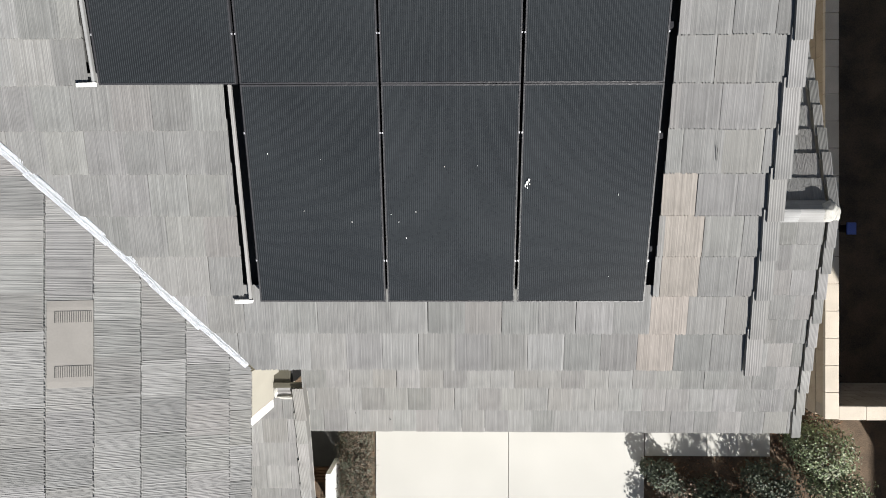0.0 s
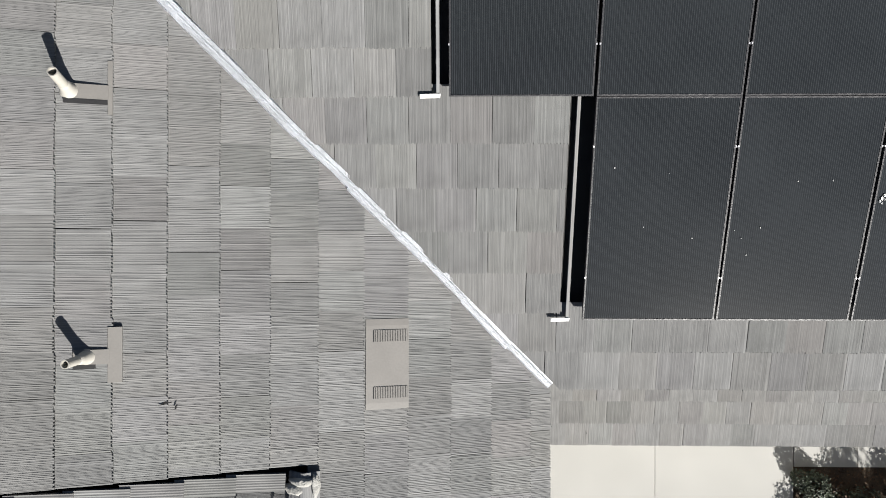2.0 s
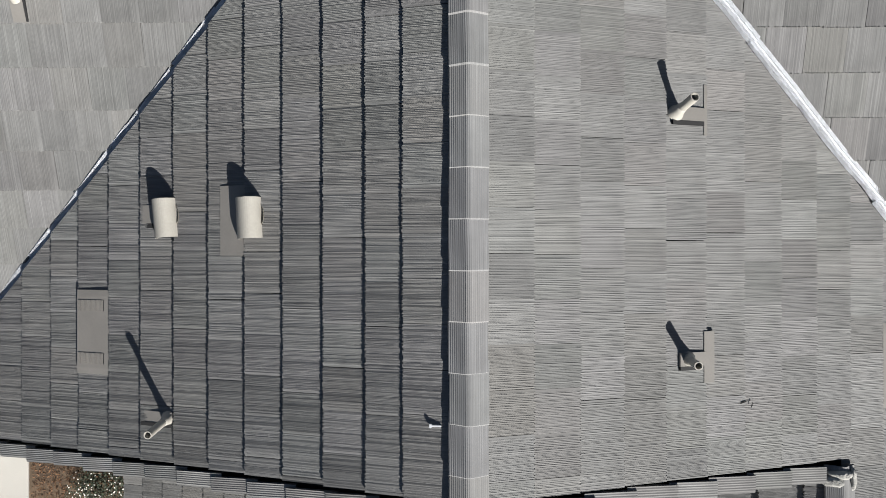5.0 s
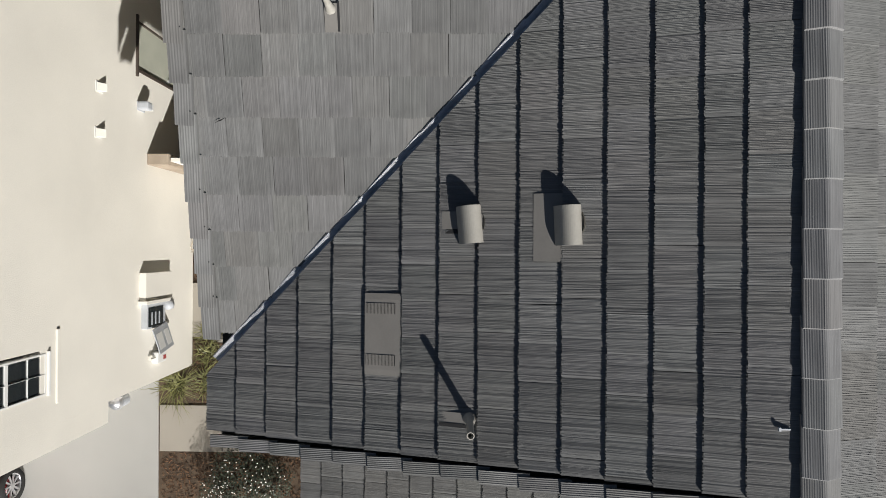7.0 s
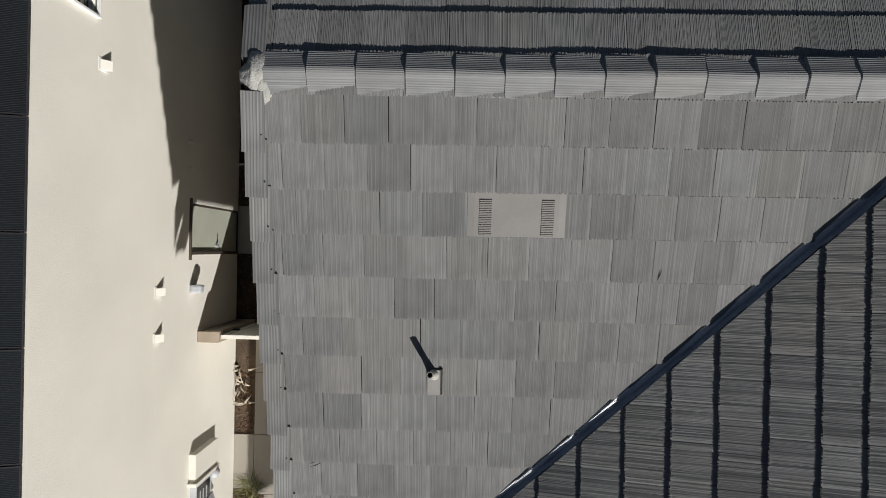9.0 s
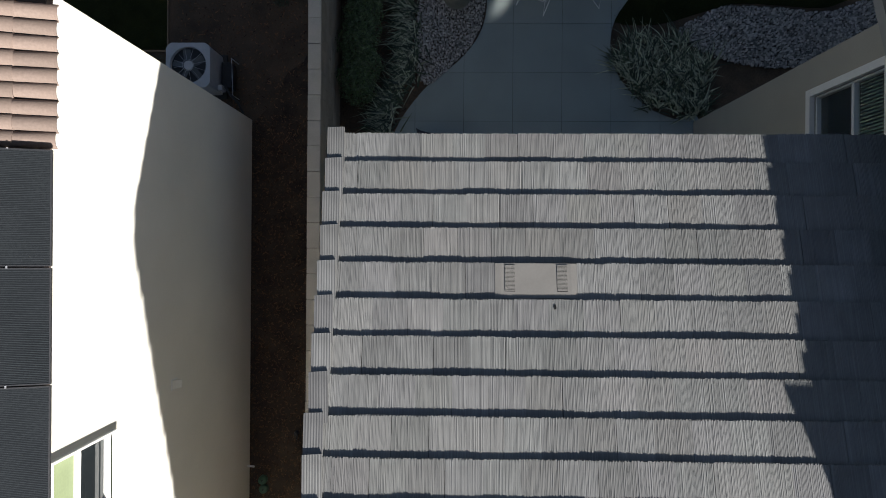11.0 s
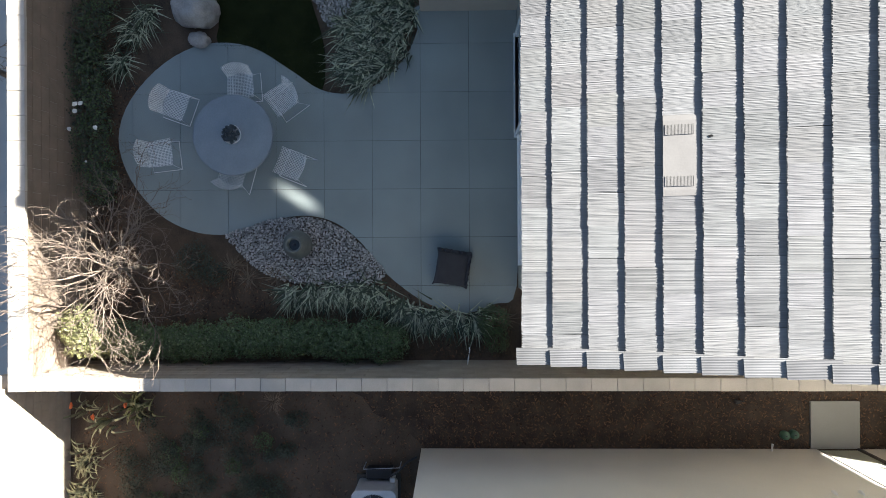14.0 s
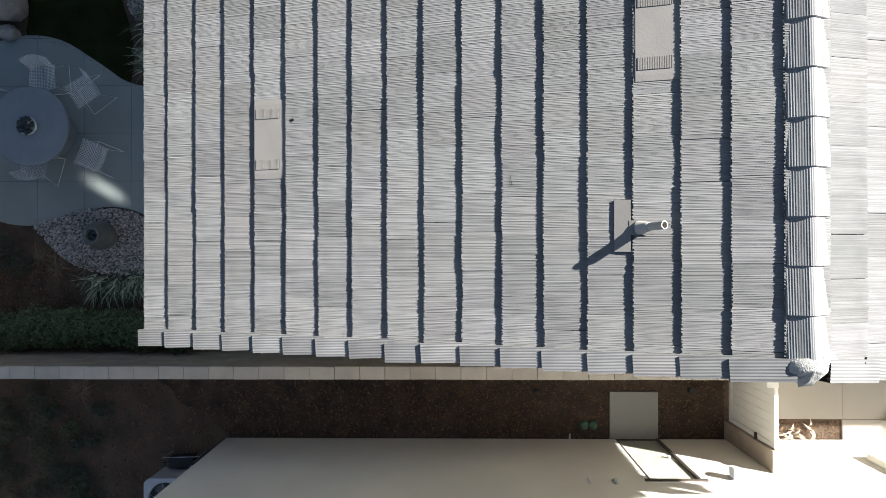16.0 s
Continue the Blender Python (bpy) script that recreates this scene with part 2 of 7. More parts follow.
M_DRYSTALK = material("dry_stalk", (0.20, 0.15, 0.10), 0.8, 0.3, 10, 60, 0.0, per_island=0.3)
M_BRANCH = material("bare_branch_bark", (0.20, 0.155, 0.118), 0.85, 0.35, 14, 80, 0.3)
M_ORANGE = material("orange_flower", (0.75, 0.16, 0.04), 0.6, 0.2)
M_ROSE = material("white_rose", (0.82, 0.80, 0.76), 0.6, 0.08)
M_ROCK = material("pale_boulder", (0.38, 0.36, 0.33), 0.9, 0.35, 3, 30, 0.7)
M_TABLE = material("cast_concrete_table", (0.215, 0.25, 0.275), 0.55, 0.18, 2.5, 40, 0.1)
M_WIRE = material("white_wire", (0.85, 0.85, 0.83), 0.45, 0.1)
M_POT = material("glazed_grey_pot", (0.135, 0.145, 0.130), 0.45, 0.35, 6, 40, 0.15)
M_CLOTH = material("charcoal_canvas", (0.036, 0.037, 0.044), 0.9, 0.25, 6, 120, 0.4)
M_AC = material("grey_painted_steel", (0.46, 0.48, 0.51), 0.5, 0.15, 5, 60, 0.05)
M_FANBLADE = material("dark_fan_blade", (0.10, 0.11, 0.12), 0.5, 0.2)
M_BLACK = material("black_plastic", (0.02, 0.02, 0.022), 0.5, 0.2)
M_GREENCAN = material("green_plastic", (0.05, 0.11, 0.065), 0.5, 0.2)
M_CLAY = material("terracotta_barrel_tile", (0.175, 0.128, 0.106), 0.85, 0.3, 3, 50, 0.3, per_object=0.14)
M_RED = material("red_car_paint", (0.32, 0.012, 0.015), 0.3, 0.1, 2, 30, 0.0, coat=0.6)
M_TYRE = material("tyre_rubber", (0.02, 0.02, 0.02), 0.85, 0.2)
M_ALLOY = material("alloy_rim", (0.62, 0.62, 0.64), 0.35, 0.1, metallic=0.7)
M_DOOR = material("sage_door_paint", (0.42, 0.43, 0.36), 0.6, 0.12, 3, 50, 0.08)
M_BLUE = material("blue_lid", (0.08, 0.13, 0.42), 0.5, 0.2)
M_CLOTHW = material("window_blind", (0.26, 0.34, 0.26), 0.8, 0.3, 3, 40, 0.0)
M_SHADE = material("green_roller_shade", (0.30, 0.36, 0.20), 0.8, 0.15, 3, 40, 0.0)


def panel_material():
    """Black solar laminate: fine bus lines down the cells under glass."""
    m = material("solar_laminate", (0.016, 0.0178, 0.0190), rough=0.13, var=0.4, scale=1.2, fine=30, bump=0.0, per_object=0.12, coat=0.2)
    nt = m.node_tree
    b = nt.nodes["Principled BSDF"]
    old = b.inputs["Base Color"].links[0].from_socket
    tc = next(n for n in nt.nodes if n.type == "TEX_COORD")
    w = nt.nodes.new("ShaderNodeTexWave")
    w.bands_direction = "X"
    w.inputs["Scale"].default_value = 20.0
    w.inputs["Distortion"].default_value = 1.4
    w.inputs["Detail Scale"].default_value = 0.4
    nt.links.new(tc.outputs["Object"], w.inputs["Vector"])
    r = nt.nodes.new("ShaderNodeMapRange")
    r.inputs["From Min"].default_value, r.inputs["From Max"].default_value = 0.80, 1.0
    r.inputs["To Min"].default_value, r.inputs["To Max"].default_value = 0.0, 0.5
    nt.links.new(w.outputs["Fac"], r.inputs["Value"])
    mix = nt.nodes.new("ShaderNodeMix")
    mix.data_type = "RGBA"
    nt.links.new(r.outputs["Result"], mix.inputs["Factor"])
    nt.links.new(old, mix.inputs["A"])
    mix.inputs["B"].default_value = (0.055, 0.060, 0.064, 1)
    nt.links.new(mix.outputs["Result"], b.inputs["Base Color"])
    return m


M_PANEL = panel_material()
M_FRAME = material("black_anodised_frame", (0.026, 0.026, 0.029), 0.45, 0.2)
M_GLASS = material("window_glass", (0.02, 0.025, 0.028), 0.05, 0.1, bump=0.0, coat=0.3)

M_PANE = material("clear_pane", (0.9, 0.95, 0.93), 0.02, 0.02, bump=0.0)
M_PANE.node_tree.nodes["Principled BSDF"].inputs["Transmission Weight"].default_value = 1.0

# ---- mesh helpers ----
rng = random.Random(7)


def mesh_from(name, bm, mat, smooth=False):
    me = bpy.data.meshes.new(name)
    bm.normal_update()
    bm.to_mesh(me)
    bm.free()
    me.materials.append(mat)
    if smooth:
        for p in me.polygons:
            p.use_smooth = True
    return me


def part(name, bm, mat, parent=None, label="", smooth=False):
    ob = new(name, mesh_from(name, bm, mat, smooth))
    if parent is not None:
        ob.parent = parent
    if label:
        tagged(ob, label=label)
    return ob


def thing(name, label, category, group="", kind="", at=None):
    ob = new(name)
    ob.empty_display_size = 0.2
    if at is not None:
        ob.matrix_world = at
    return tagged(ob, label=label, category=category, group=group, kind=kind)


def box(bm, x0, y0, z0, x1, y1, z1, bevel=0.0, m=None):
    r = bmesh.ops.create_cube(bm, size=1.0)
    vs = r["verts"]
    for v in vs:
        v.co = Vector(((v.co.x + 0.5) * (x1 - x0) + x0, (v.co.y + 0.5) * (y1 - y0) + y0, (v.co.z + 0.5) * (z1 - z0) + z0))
    if m is not None:
        bmesh.ops.transform(bm, matrix=m, verts=vs)
    if bevel:
        es = list({e for v in vs for e in v.link_edges})
        bmesh.ops.bevel(bm, geom=es, offset=bevel, segments=2, profile=0.6, affect="EDGES")
    return bm


def boxed(*a, **k):
    return box(bmesh.new(), *a, **k)


def prism(bm, pts, z0, z1):
    """A flat polygon of (x, y), drawn up from z0 to z1."""
    lo = [bm.verts.new((x, y, z0)) for x, y in pts]
    hi = [bm.verts.new((x, y, z1)) for x, y in pts]
    n = len(pts)
    bm.faces.new(hi)
    bm.faces.new(lo[::-1])
    for i in range(n):
        bm.faces.new((lo[i], lo[(i + 1) % n], hi[(i + 1) % n], hi[i]))
    bmesh.ops.recalc_face_normals(bm, faces=bm.faces[:])
    return bm


def slab(bm, pts3, thick):
    """A plane polygon in space, given depth downwards."""
    hi = [bm.verts.new(p) for p in pts3]
    lo = [bm.verts.new((p[0], p[1], p[2] - thick)) for p in pts3]
    n = len(pts3)
    bm.faces.new(hi)
    bm.faces.new(lo[::-1])
    for i in range(n):
        bm.faces.new((lo[i], lo[(i + 1) % n], hi[(i + 1) % n], hi[i]))
    bmesh.ops.recalc_face_normals(bm, faces=bm.faces[:])
    return bm


def cyl(bm, r0, r1, z0, z1, seg=20, m=None, caps=True):
    r = bmesh.ops.create_cone(bm, cap_ends=caps, segments=seg, radius1=r0, radius2=r1, depth=z1 - z0)
    bmesh.ops.translate(bm, vec=(0, 0, (z0 + z1) / 2), verts=r["verts"])
    if m is not None:
        bmesh.ops.transform(bm, matrix=m, verts=r["verts"])
    return bm


def lathe(bm, profile, seg=32, m=None):
    rings = []
    for r, z in profile:
        rings.append([bm.verts.new((r * math.cos(2 * math.pi * k / seg), r * math.sin(2 * math.pi * k / seg), z)) for k in range(seg)])
    for a, b in zip(rings, rings[1:]):
        for k in range(seg):
            bm.faces.new((a[k], a[(k + 1) % seg], b[(k + 1) % seg], b[k]))
    if m is not None:
        bmesh.ops.transform(bm, matrix=m, verts=[v for ring in rings for v in ring])
    return bm


def tube(verts, faces, path, radii, seg=5):
    """Adds a tube along path to plain lists of vertices and faces."""
    base = len(verts)
    for i, p in enumerate(path):
        p = Vector(p)
        d = (Vector(path[min(i + 1, len(path) - 1)]) - Vector(path[max(i - 1, 0)]))
        d = d.normalized() if d.length > 1e-9 else Vector((0, 0, 1))
        a = d.orthogonal().normalized()
        b = d.cross(a)
        for k in range(seg):
            t = 2 * math.pi * k / seg
            verts.append(p + radii[i] * (math.cos(t) * a + math.sin(t) * b))
    for i in range(len(path) - 1):
        for k in range(seg):
            faces.append((base + i * seg + k, base + i * seg + (k + 1) % seg, base + (i + 1) * seg + (k + 1) % seg, base + (i + 1) * seg + k))
    faces.append(tuple(base + k for k in range(seg))[::-1])
    faces.append(tuple(base + (len(path) - 1) * seg + k for k in range(seg)))


def listed(name, verts, faces, mat, parent=None, smooth=False, label=""):
    me = bpy.data.meshes.new(name)
    me.from_pydata([tuple(v) for v in verts], [], faces)
    me.materials.append(mat)
    if smooth:
        me.polygons.foreach_set("use_smooth", [True] * len(me.polygons))
    ob = new(name, me)
    if parent is not None:
        ob.parent = parent
    if label:
        tagged(ob, label=label)
    return ob


def spline(pts, per=5):
    """A closed smooth outline through pts."""
    out, n = [], len(pts)
    for i in range(n):
        p0, p1, p2, p3 = (Vector(pts[(i + k - 1) % n]) for k in range(4))
        for j in range(per):
            t = j / per
            q = 0.5 * ((2 * p1) + (p2 - p0) * t + (2 * p0 - 5 * p1 + 4 * p2 - p3) * t * t + (3 * p1 - p0 - 3 * p2 + p3) * t ** 3)
            out.append((q.x, q.y))
    return out


def inside(x, y, poly):
    hit, n = False, len(poly)
    for i in range(n):
        (x0, y0), (x1, y1) = poly[i], poly[(i + 1) % n]
        if (y0 > y) != (y1 > y) and x < (x1 - x0) * (y - y0) / (y1 - y0) + x0:
            hit = not hit
    return hit

# ---- roofs ----
PITCH_U = 0.306        # width of one tile with its joint


def tile_shape(seed, cut_len=0.42, width=0.3036, step=0.0215):
    """One brushed flat tile: toothed butt at y = 0, head at y = cut_len, raked one-sided ribs running up the slope."""
    r = random.Random(seed)
    verts, faces = [], []
    cols = [(0.0, 0.0, -0.001)]
    x = 0.0
    while x < width - 0.022:
        gap = r.uniform(0.004, 0.0125)
        rib = gap * r.uniform(0.10, 0.28)
        out = (0.0080 if (x + r.uniform(-0.003, 0.003)) % 0.0245 < 0.0125 else -0.001) + r.gauss(0, 0.0007)
        cols += [(x + 0.0006, 0.0, out), (x + gap, rib, out), (x + gap + 0.0012, 0.0, out)]
        x += gap + 0.0012
    cols.append((width, 0.0, -0.001))
    xs = [min(c[0], width) for c in cols]
    for x, (_, rib, dip) in zip(xs, cols):
        verts += [(x, -dip, -0.014), (x, -dip, step + rib), (x, cut_len, step + rib - step * cut_len / 0.33)]
    for i in range(len(xs) - 1):
        a, b = 3 * i, 3 * (i + 1)
        faces += [(a, b, b + 1, a + 1), (a + 1, b + 1, b + 2, a + 2)]
    n = 3 * (len(xs) - 1)
    faces += [(0, 1, 2), (n, n + 2, n + 1)]
    return verts, faces


TILE_SHAPES = [tile_shape(k) for k in range(9)]
TILE_MESHES = {}


def tile_mesh(k, mat):
    if (k, mat.name) not in TILE_MESHES:
        me = bpy.data.meshes.new("roof_tile")
        me.from_pydata(*(TILE_SHAPES[k][0], [], TILE_SHAPES[k][1]))
        me.materials.append(mat)
        TILE_MESHES[k, mat.name] = me
    return TILE_MESHES[k, mat.name]


def roof(name, label, facing, start, height, slope, step, span, rows, region, mat=None, near=None, deck=None, deck_drop=0.03, warm=None, seed=1, nudge=(), thick=1.0):
    """One slope of tiles. facing: the way the water runs; start: the eave's x or y; height(x, y): the slope's plane;
    step: course to course in plan; thick: how stout the tiles are; span: (from, to) along the eave; region(x, y): half planes (a, b, c), a x + b y <= c, or None."""
    r = random.Random(seed)
    mat = mat or M_TILE
    n = math.hypot(1, slope)
    along = {"south": (1, 0, 0), "north": (-1, 0, 0), "east": (0, 1, 0), "west": (0, -1, 0)}[facing]
    up = {"south": (0, 1), "north": (0, -1), "east": (-1, 0), "west": (1, 0)}[facing]
    U, V = Vector(along), Vector((up[0] / n, up[1] / n, slope / n))
    N = U.cross(V)
    bm = bmesh.new()
    if deck:
        slab(bm, [(x, y, height(x, y) - deck_drop) for x, y in deck], 0.14)
    base = part(name, bm, M_DECK)
    tagged(base, label=label, category="roof", kind="structure")
    far_v, far_f = [], []
    for row in range(rows):
        a, b = sorted(span)
        u = a - PITCH_U * r.uniform(0.0, 1.0)
        while u < b:
            pos = start + row * step * (up[0] + up[1]) + dict(nudge).get(row, 0.0)
            p = Vector((u, pos)) if along[0] else Vector((pos, u))
            if along[0] + along[1] < 0:      # tiles run from their right edge
                corner = p + Vector((along[0], along[1])) * -PITCH_U
            else:
                corner = p
            u += PITCH_U
            ctr = corner + Vector((along[0], along[1])) * 0.15 + Vector(up) * step * 0.5
            planes = region(ctr.x, ctr.y)
            if planes is None:
                continue
            pts = [corner + Vector((along[0], along[1])) * q + Vector(up) * w for q in (0.0, 0.30) for w in (0.0, 0.39)]
            worst = [max(A * q.x + B * q.y - c for q in pts) for A, B, c in planes]
            best = [min(A * q.x + B * q.y - c for q in pts) for A, B, c in planes]
            if any(w > -0.004 for w in best):
                continue
            lift = r.gauss(0, 0.0012)
            m = Matrix.Translation((corner.x, corner.y, height(corner.x, corner.y) + lift + 0.002)) @ Matrix((U, V, N)).transposed().to_4x4()
            m = m @ Matrix.Translation((r.gauss(0, 0.0012), r.gauss(0, 0.0018), 0)) @ Matrix.Rotation(r.gauss(0, 0.0030), 4, "Z") @ Matrix.Diagonal((1, 1, thick, 1))
            k = r.randrange(9)
            use = warm[1] if warm and warm[0](ctr.x, ctr.y) else mat
            if any(w > 0.004 for w in worst):
                tb = bmesh.new()
                vs = [tb.verts.new(m @ Vector(v)) for v in TILE_SHAPES[k][0]]
                for f in TILE_SHAPES[k][1]:
                    tb.faces.new([vs[i] for i in f])
                for (A, B, c), w in zip(planes, worst):
                    if w > 0.004:
                        bmesh.ops.bisect_plane(tb, geom=tb.verts[:] + tb.edges[:] + tb.faces[:], plane_co=(A * c / (A * A + B * B), B * c / (A * A + B * B), 0),
                                               plane_no=(A, B, 0), clear_outer=True)
                if not tb.faces:
                    tb.free()
                    continue
                bmesh.ops.transform(tb, matrix=m.inverted(), verts=tb.verts[:])
                ob = part("roof_tile", tb, use, base)
                ob.matrix_basis = m
            elif near is None or near(ctr.x, ctr.y):
                ob = new("roof_tile", tile_mesh(k, use))
                ob.parent = base
                ob.matrix_basis = m
            else:
                o = len(far_v)
                far_v += [m @ Vector(v) for v in TILE_SHAPES[k][0]]
                far_f += [tuple(o + i for i in f) for f in TILE_SHAPES[k][1]]
    if far_v:
        tagged(listed("roof_tiles", far_v, far_f, mat, base), kind="stuff")
    return base


def cap_run(name, label, start, end, half, rise, step=0.337, mat=None, seed=3, kind="ridge_tile"):
    """A run of overlapping angular ridge tiles from start to end, each lapped over the one before."""
    r = random.Random(seed)
    a, b = Vector(start), Vector(end)
    d = (b - a).normalized()
    side = Vector((0, 0, 1)).cross(d).normalized()
    up = d.cross(side)
    bm = bmesh.new()
    prof = [(-half * 0.80, -rise * 1.25), (0, -0.045), (half * 0.80, -rise * 1.25)]
    for p, q in zip(prof, prof[1:]):
        vs = [bm.verts.new(o + side * x + up * z) for o, (x, z) in ((a, p), (b, p), (b, q), (a, q))]
        bm.faces.new(vs)
    base = part(name, bm, M_MORTAR)
    tagged(base, label=label, category="roof ridge", kind="structure")
    steps = 40
    outer = []
    for k in range(steps + 1):
        q = -1 + 2 * k / steps
        drop = 0.04 + 0.96 * (-0.14 - q) / 0.86 if q < -0.14 else 0.04 * (q / 0.14) ** 2 if q < 0.14 else 0.04 + 0.96 * (q - 0.14) / 0.86
        outer.append((half * q, -rise * drop + (0.0016 + 0.0006 * math.sin(k * 2.7) if k % 2 else 0.0)))
    shapes = []
    for s in range(3):
        tb = bmesh.new()
        rings = []
        for y, lift in ((0.0, 0.017), (0.42, 0.000)):
            for th in (0.0, -0.022):
                rings.append([tb.verts.new((x * (1 + th), y - (0.014 if th and not y else 0.0), z + lift + th)) for x, z in outer])
        o0, i0, o1, i1 = rings
        for p, q in ((o0, o1), (i1, i0), (i0, o0)):
            for k in range(steps):
                tb.faces.new((p[k], p[k + 1], q[k + 1], q[k]))
        tb.faces.new((o0[0], i0[0], i1[0], o1[0]))
        tb.faces.new((o0[-1], o1[-1], i1[-1], i0[-1]))
        bmesh.ops.recalc_face_normals(tb, faces=tb.faces[:])
        shapes.append(mesh_from(kind, tb, mat or M_TRIM))
    count = int((b - a).length / step) + 1
    turn = Matrix((side * -1, d, up)).transposed().to_4x4()
    if turn.determinant() < 0:
        turn = Matrix((side, d, up)).transposed().to_4x4()
    for i in range(count):
        ob = new(kind, shapes[i % 3])
        ob.parent = base
        ob.matrix_basis = Matrix.Translation(a + d * (i * step)) @ turn @ pose(r.gauss(0, 0.003), 0, 0.02 + r.gauss(0, 0.002), 0, r.gauss(0, 0.4), r.gauss(0, 0.35))
    return base


def rake_run(name, label, start, end, inward, width=0.16, drop=0.15, step=0.33, mat=None, seed=5):
    """Rake tiles from the eave up: a flange over the field tiles and a side that hangs over the edge."""
    r = random.Random(seed)
    a, b = Vector(start), Vector(end)
    d = (b - a).normalized()
    w = Vector(inward).normalized()
    up = Vector((0, 0, 1))
    bm = bmesh.new()
    vs = [bm.verts.new(p) for p in (a + w * 0.03 - up * 0.02, b + w * 0.03 - up * 0.02, b + w * 0.03 - up * (drop + 0.1), a + w * 0.03 - up * (drop + 0.1))]
    bm.faces.new(vs)
    vs = [bm.verts.new(p) for p in (a + w * 0.06 - up * 0.02, b + w * 0.06 - up * 0.02, b + w * 0.06 - up * (drop + 0.1), a + w * 0.06 - up * (drop + 0.1))]
    bm.faces.new(vs[::-1])
    base = part(name, bm, M_FASCIA)
    tagged(base, label=label, category="roof edge", kind="structure")
    tb = bmesh.new()
    ribs = 14
    for y0, l0, y1, l1 in ((0.0, 0.054, 0.42, 0.036),):
        ring0 = [(0.0, -drop)] + [(0.0, 0.0)] + [(width * (k + 1) / ribs, 0.0028 * (k % 2)) for k in range(ribs)]
        top0 = [tb.verts.new((x, y0, z + l0)) for x, z in ring0]
        top1 = [tb.verts.new((x, y1, z + l1)) for x, z in ring0]
        in0 = [tb.verts.new((x + (0.022 if i < 2 else 0), y0, z + l0 - (0.03 if i else 0))) for i, (x, z) in enumerate(ring0)]
        for k in range(len(ring0) - 1):
            tb.faces.new((top0[k], top0[k + 1], top1[k + 1], top1[k]))
            tb.faces.new((in0[k], in0[k + 1], top0[k + 1], top0[k]))
        e0, e1 = tb.verts.new((width, y0, l0 - 0.03)), tb.verts.new((width, y1, l1 - 0.03))
        tb.faces.new((top0[-1], e0, e1, top1[-1]))
    me = mesh_from("rake_tile", tb, mat or M_TILE)
    nrm = w.cross(d)
    turn = Matrix((w, d, nrm if nrm.z > 0 else -nrm)).transposed().to_4x4()
    for i in range(max(1, int((b - a).length / step + 0.5))):
        ob = new("rake_tile", me)
        ob.parent = base
        ob.matrix_basis = Matrix.Translation(a + d * (i * step)) @ turn @ pose(r.gauss(-0.006, 0.004), r.gauss(0, 0.005), r.gauss(0, 0.002), 0, 0, -3.2 + r.gauss(0, 0.6))
    return base


def z_a(x, y): return 6.28 + 0.305 * y
def z_c(x, y): return 6.114 + 0.333 * y
def z_d(x, y): return 7.552 - 0.333 * (y - 4.34)
def z_h(x, y): return 8.10 - 0.315 * (y - 4.34)
def z_e(x, y): return 7.52 - 0.333 * (x + 6.69)
def z_w(x, y): return 7.51 + 0.343 * (x + 6.69)
def z_l(x, y): return 3.641 + 0.305 * y
def z_ln(x, y): return 3.641 + 0.305 * (0.90 - y)
def z_lw(x, y): return 3.15 + 0.292 * (x + 11.25)
def z_p(x, y): return 3.72 + 0.305 * (y + 2.15)
def z_b2(x, y): return 6.521 + 0.333 * (x + 3.69)


GAP = 0.035


def array_region(x, y):
    """South slope round the solar array, which lies on bare roof."""
    common = [(-1.015, -1, 2.795 - GAP), (1, 0, 2.425), (0, -1, 1.06), (-1, 0, 6.69)]
    if x < -6.3:
        common.append((0, 1, 4.32))
    left = -1.733 if y < 1.17 else -2.737
    if y < -0.46 or y > 2.84:
        return common
    if x < left + 0.15:
        return common + [(1, 0, left)]
    if x > 1.47:
        return common + [(-1, 0, -1.615)]
    return None


roof("roof_south", "grey concrete tiles on the south slope round the solar array", "south", -1.02, z_a, 0.305, 0.322, (-7.2, 2.6), 20, array_region,
     deck=[(-1.73, -1.0), (2.42, -1.0), (2.42, 5.14), (-6.3, 5.14), (-6.3, 4.34), (-6.69, 4.34), (-6.69, 3.68)],
     warm=(lambda x, y: 1.62 < x < 1.95 and -0.9 < y < 0.6, M_TILE_WARM), near=lambda x, y: y < 3.2, seed=11, deck_drop=0.11)
roof("roof_south_west", "grey concrete tiles on the south-west slope", "south", -0.547, z_c, 0.333, 0.3163, (-11.7, -6.6), 16,
     lambda x, y: [(1.0087, -1, -10.722 - GAP), (-1, 0, 11.44), (0, 1, 4.36), (1, 0, 6.69)],
     deck=[(-11.45, -0.55), (-6.69, 4.0), (-6.69, 4.34), (-11.45, 4.34)], seed=12)
roof("roof_north", "grey concrete tiles on the north slope in low sun", "north", 9.83, z_d, 0.333, 0.3145, (-11.8, -5.8), 18,
     lambda x, y: [(-1, 0, 11.42), (1, 0, 5.97), (0, -1, -4.32)],
     deck=[(-11.45, 9.78), (-11.45, 4.34), (-5.96, 4.34), (-5.96, 9.78)], seed=13, nudge=[(0, -0.034)], thick=1.06)
roof("roof_north_upper", "grey concrete tiles on the higher north slope", "north", 11.75, z_h, 0.315, 0.3135, (-6.5, 2.6), 22,
     lambda x, y: [(-1, 0, 6.28), (1, 0, 2.44), (0, -1, -5.12)], near=lambda x, y: x < -3.4 and y > 7,
     deck=[(-6.3, 11.7), (-6.3, 5.14), (2.42, 5.14), (2.42, 11.7)], seed=14)
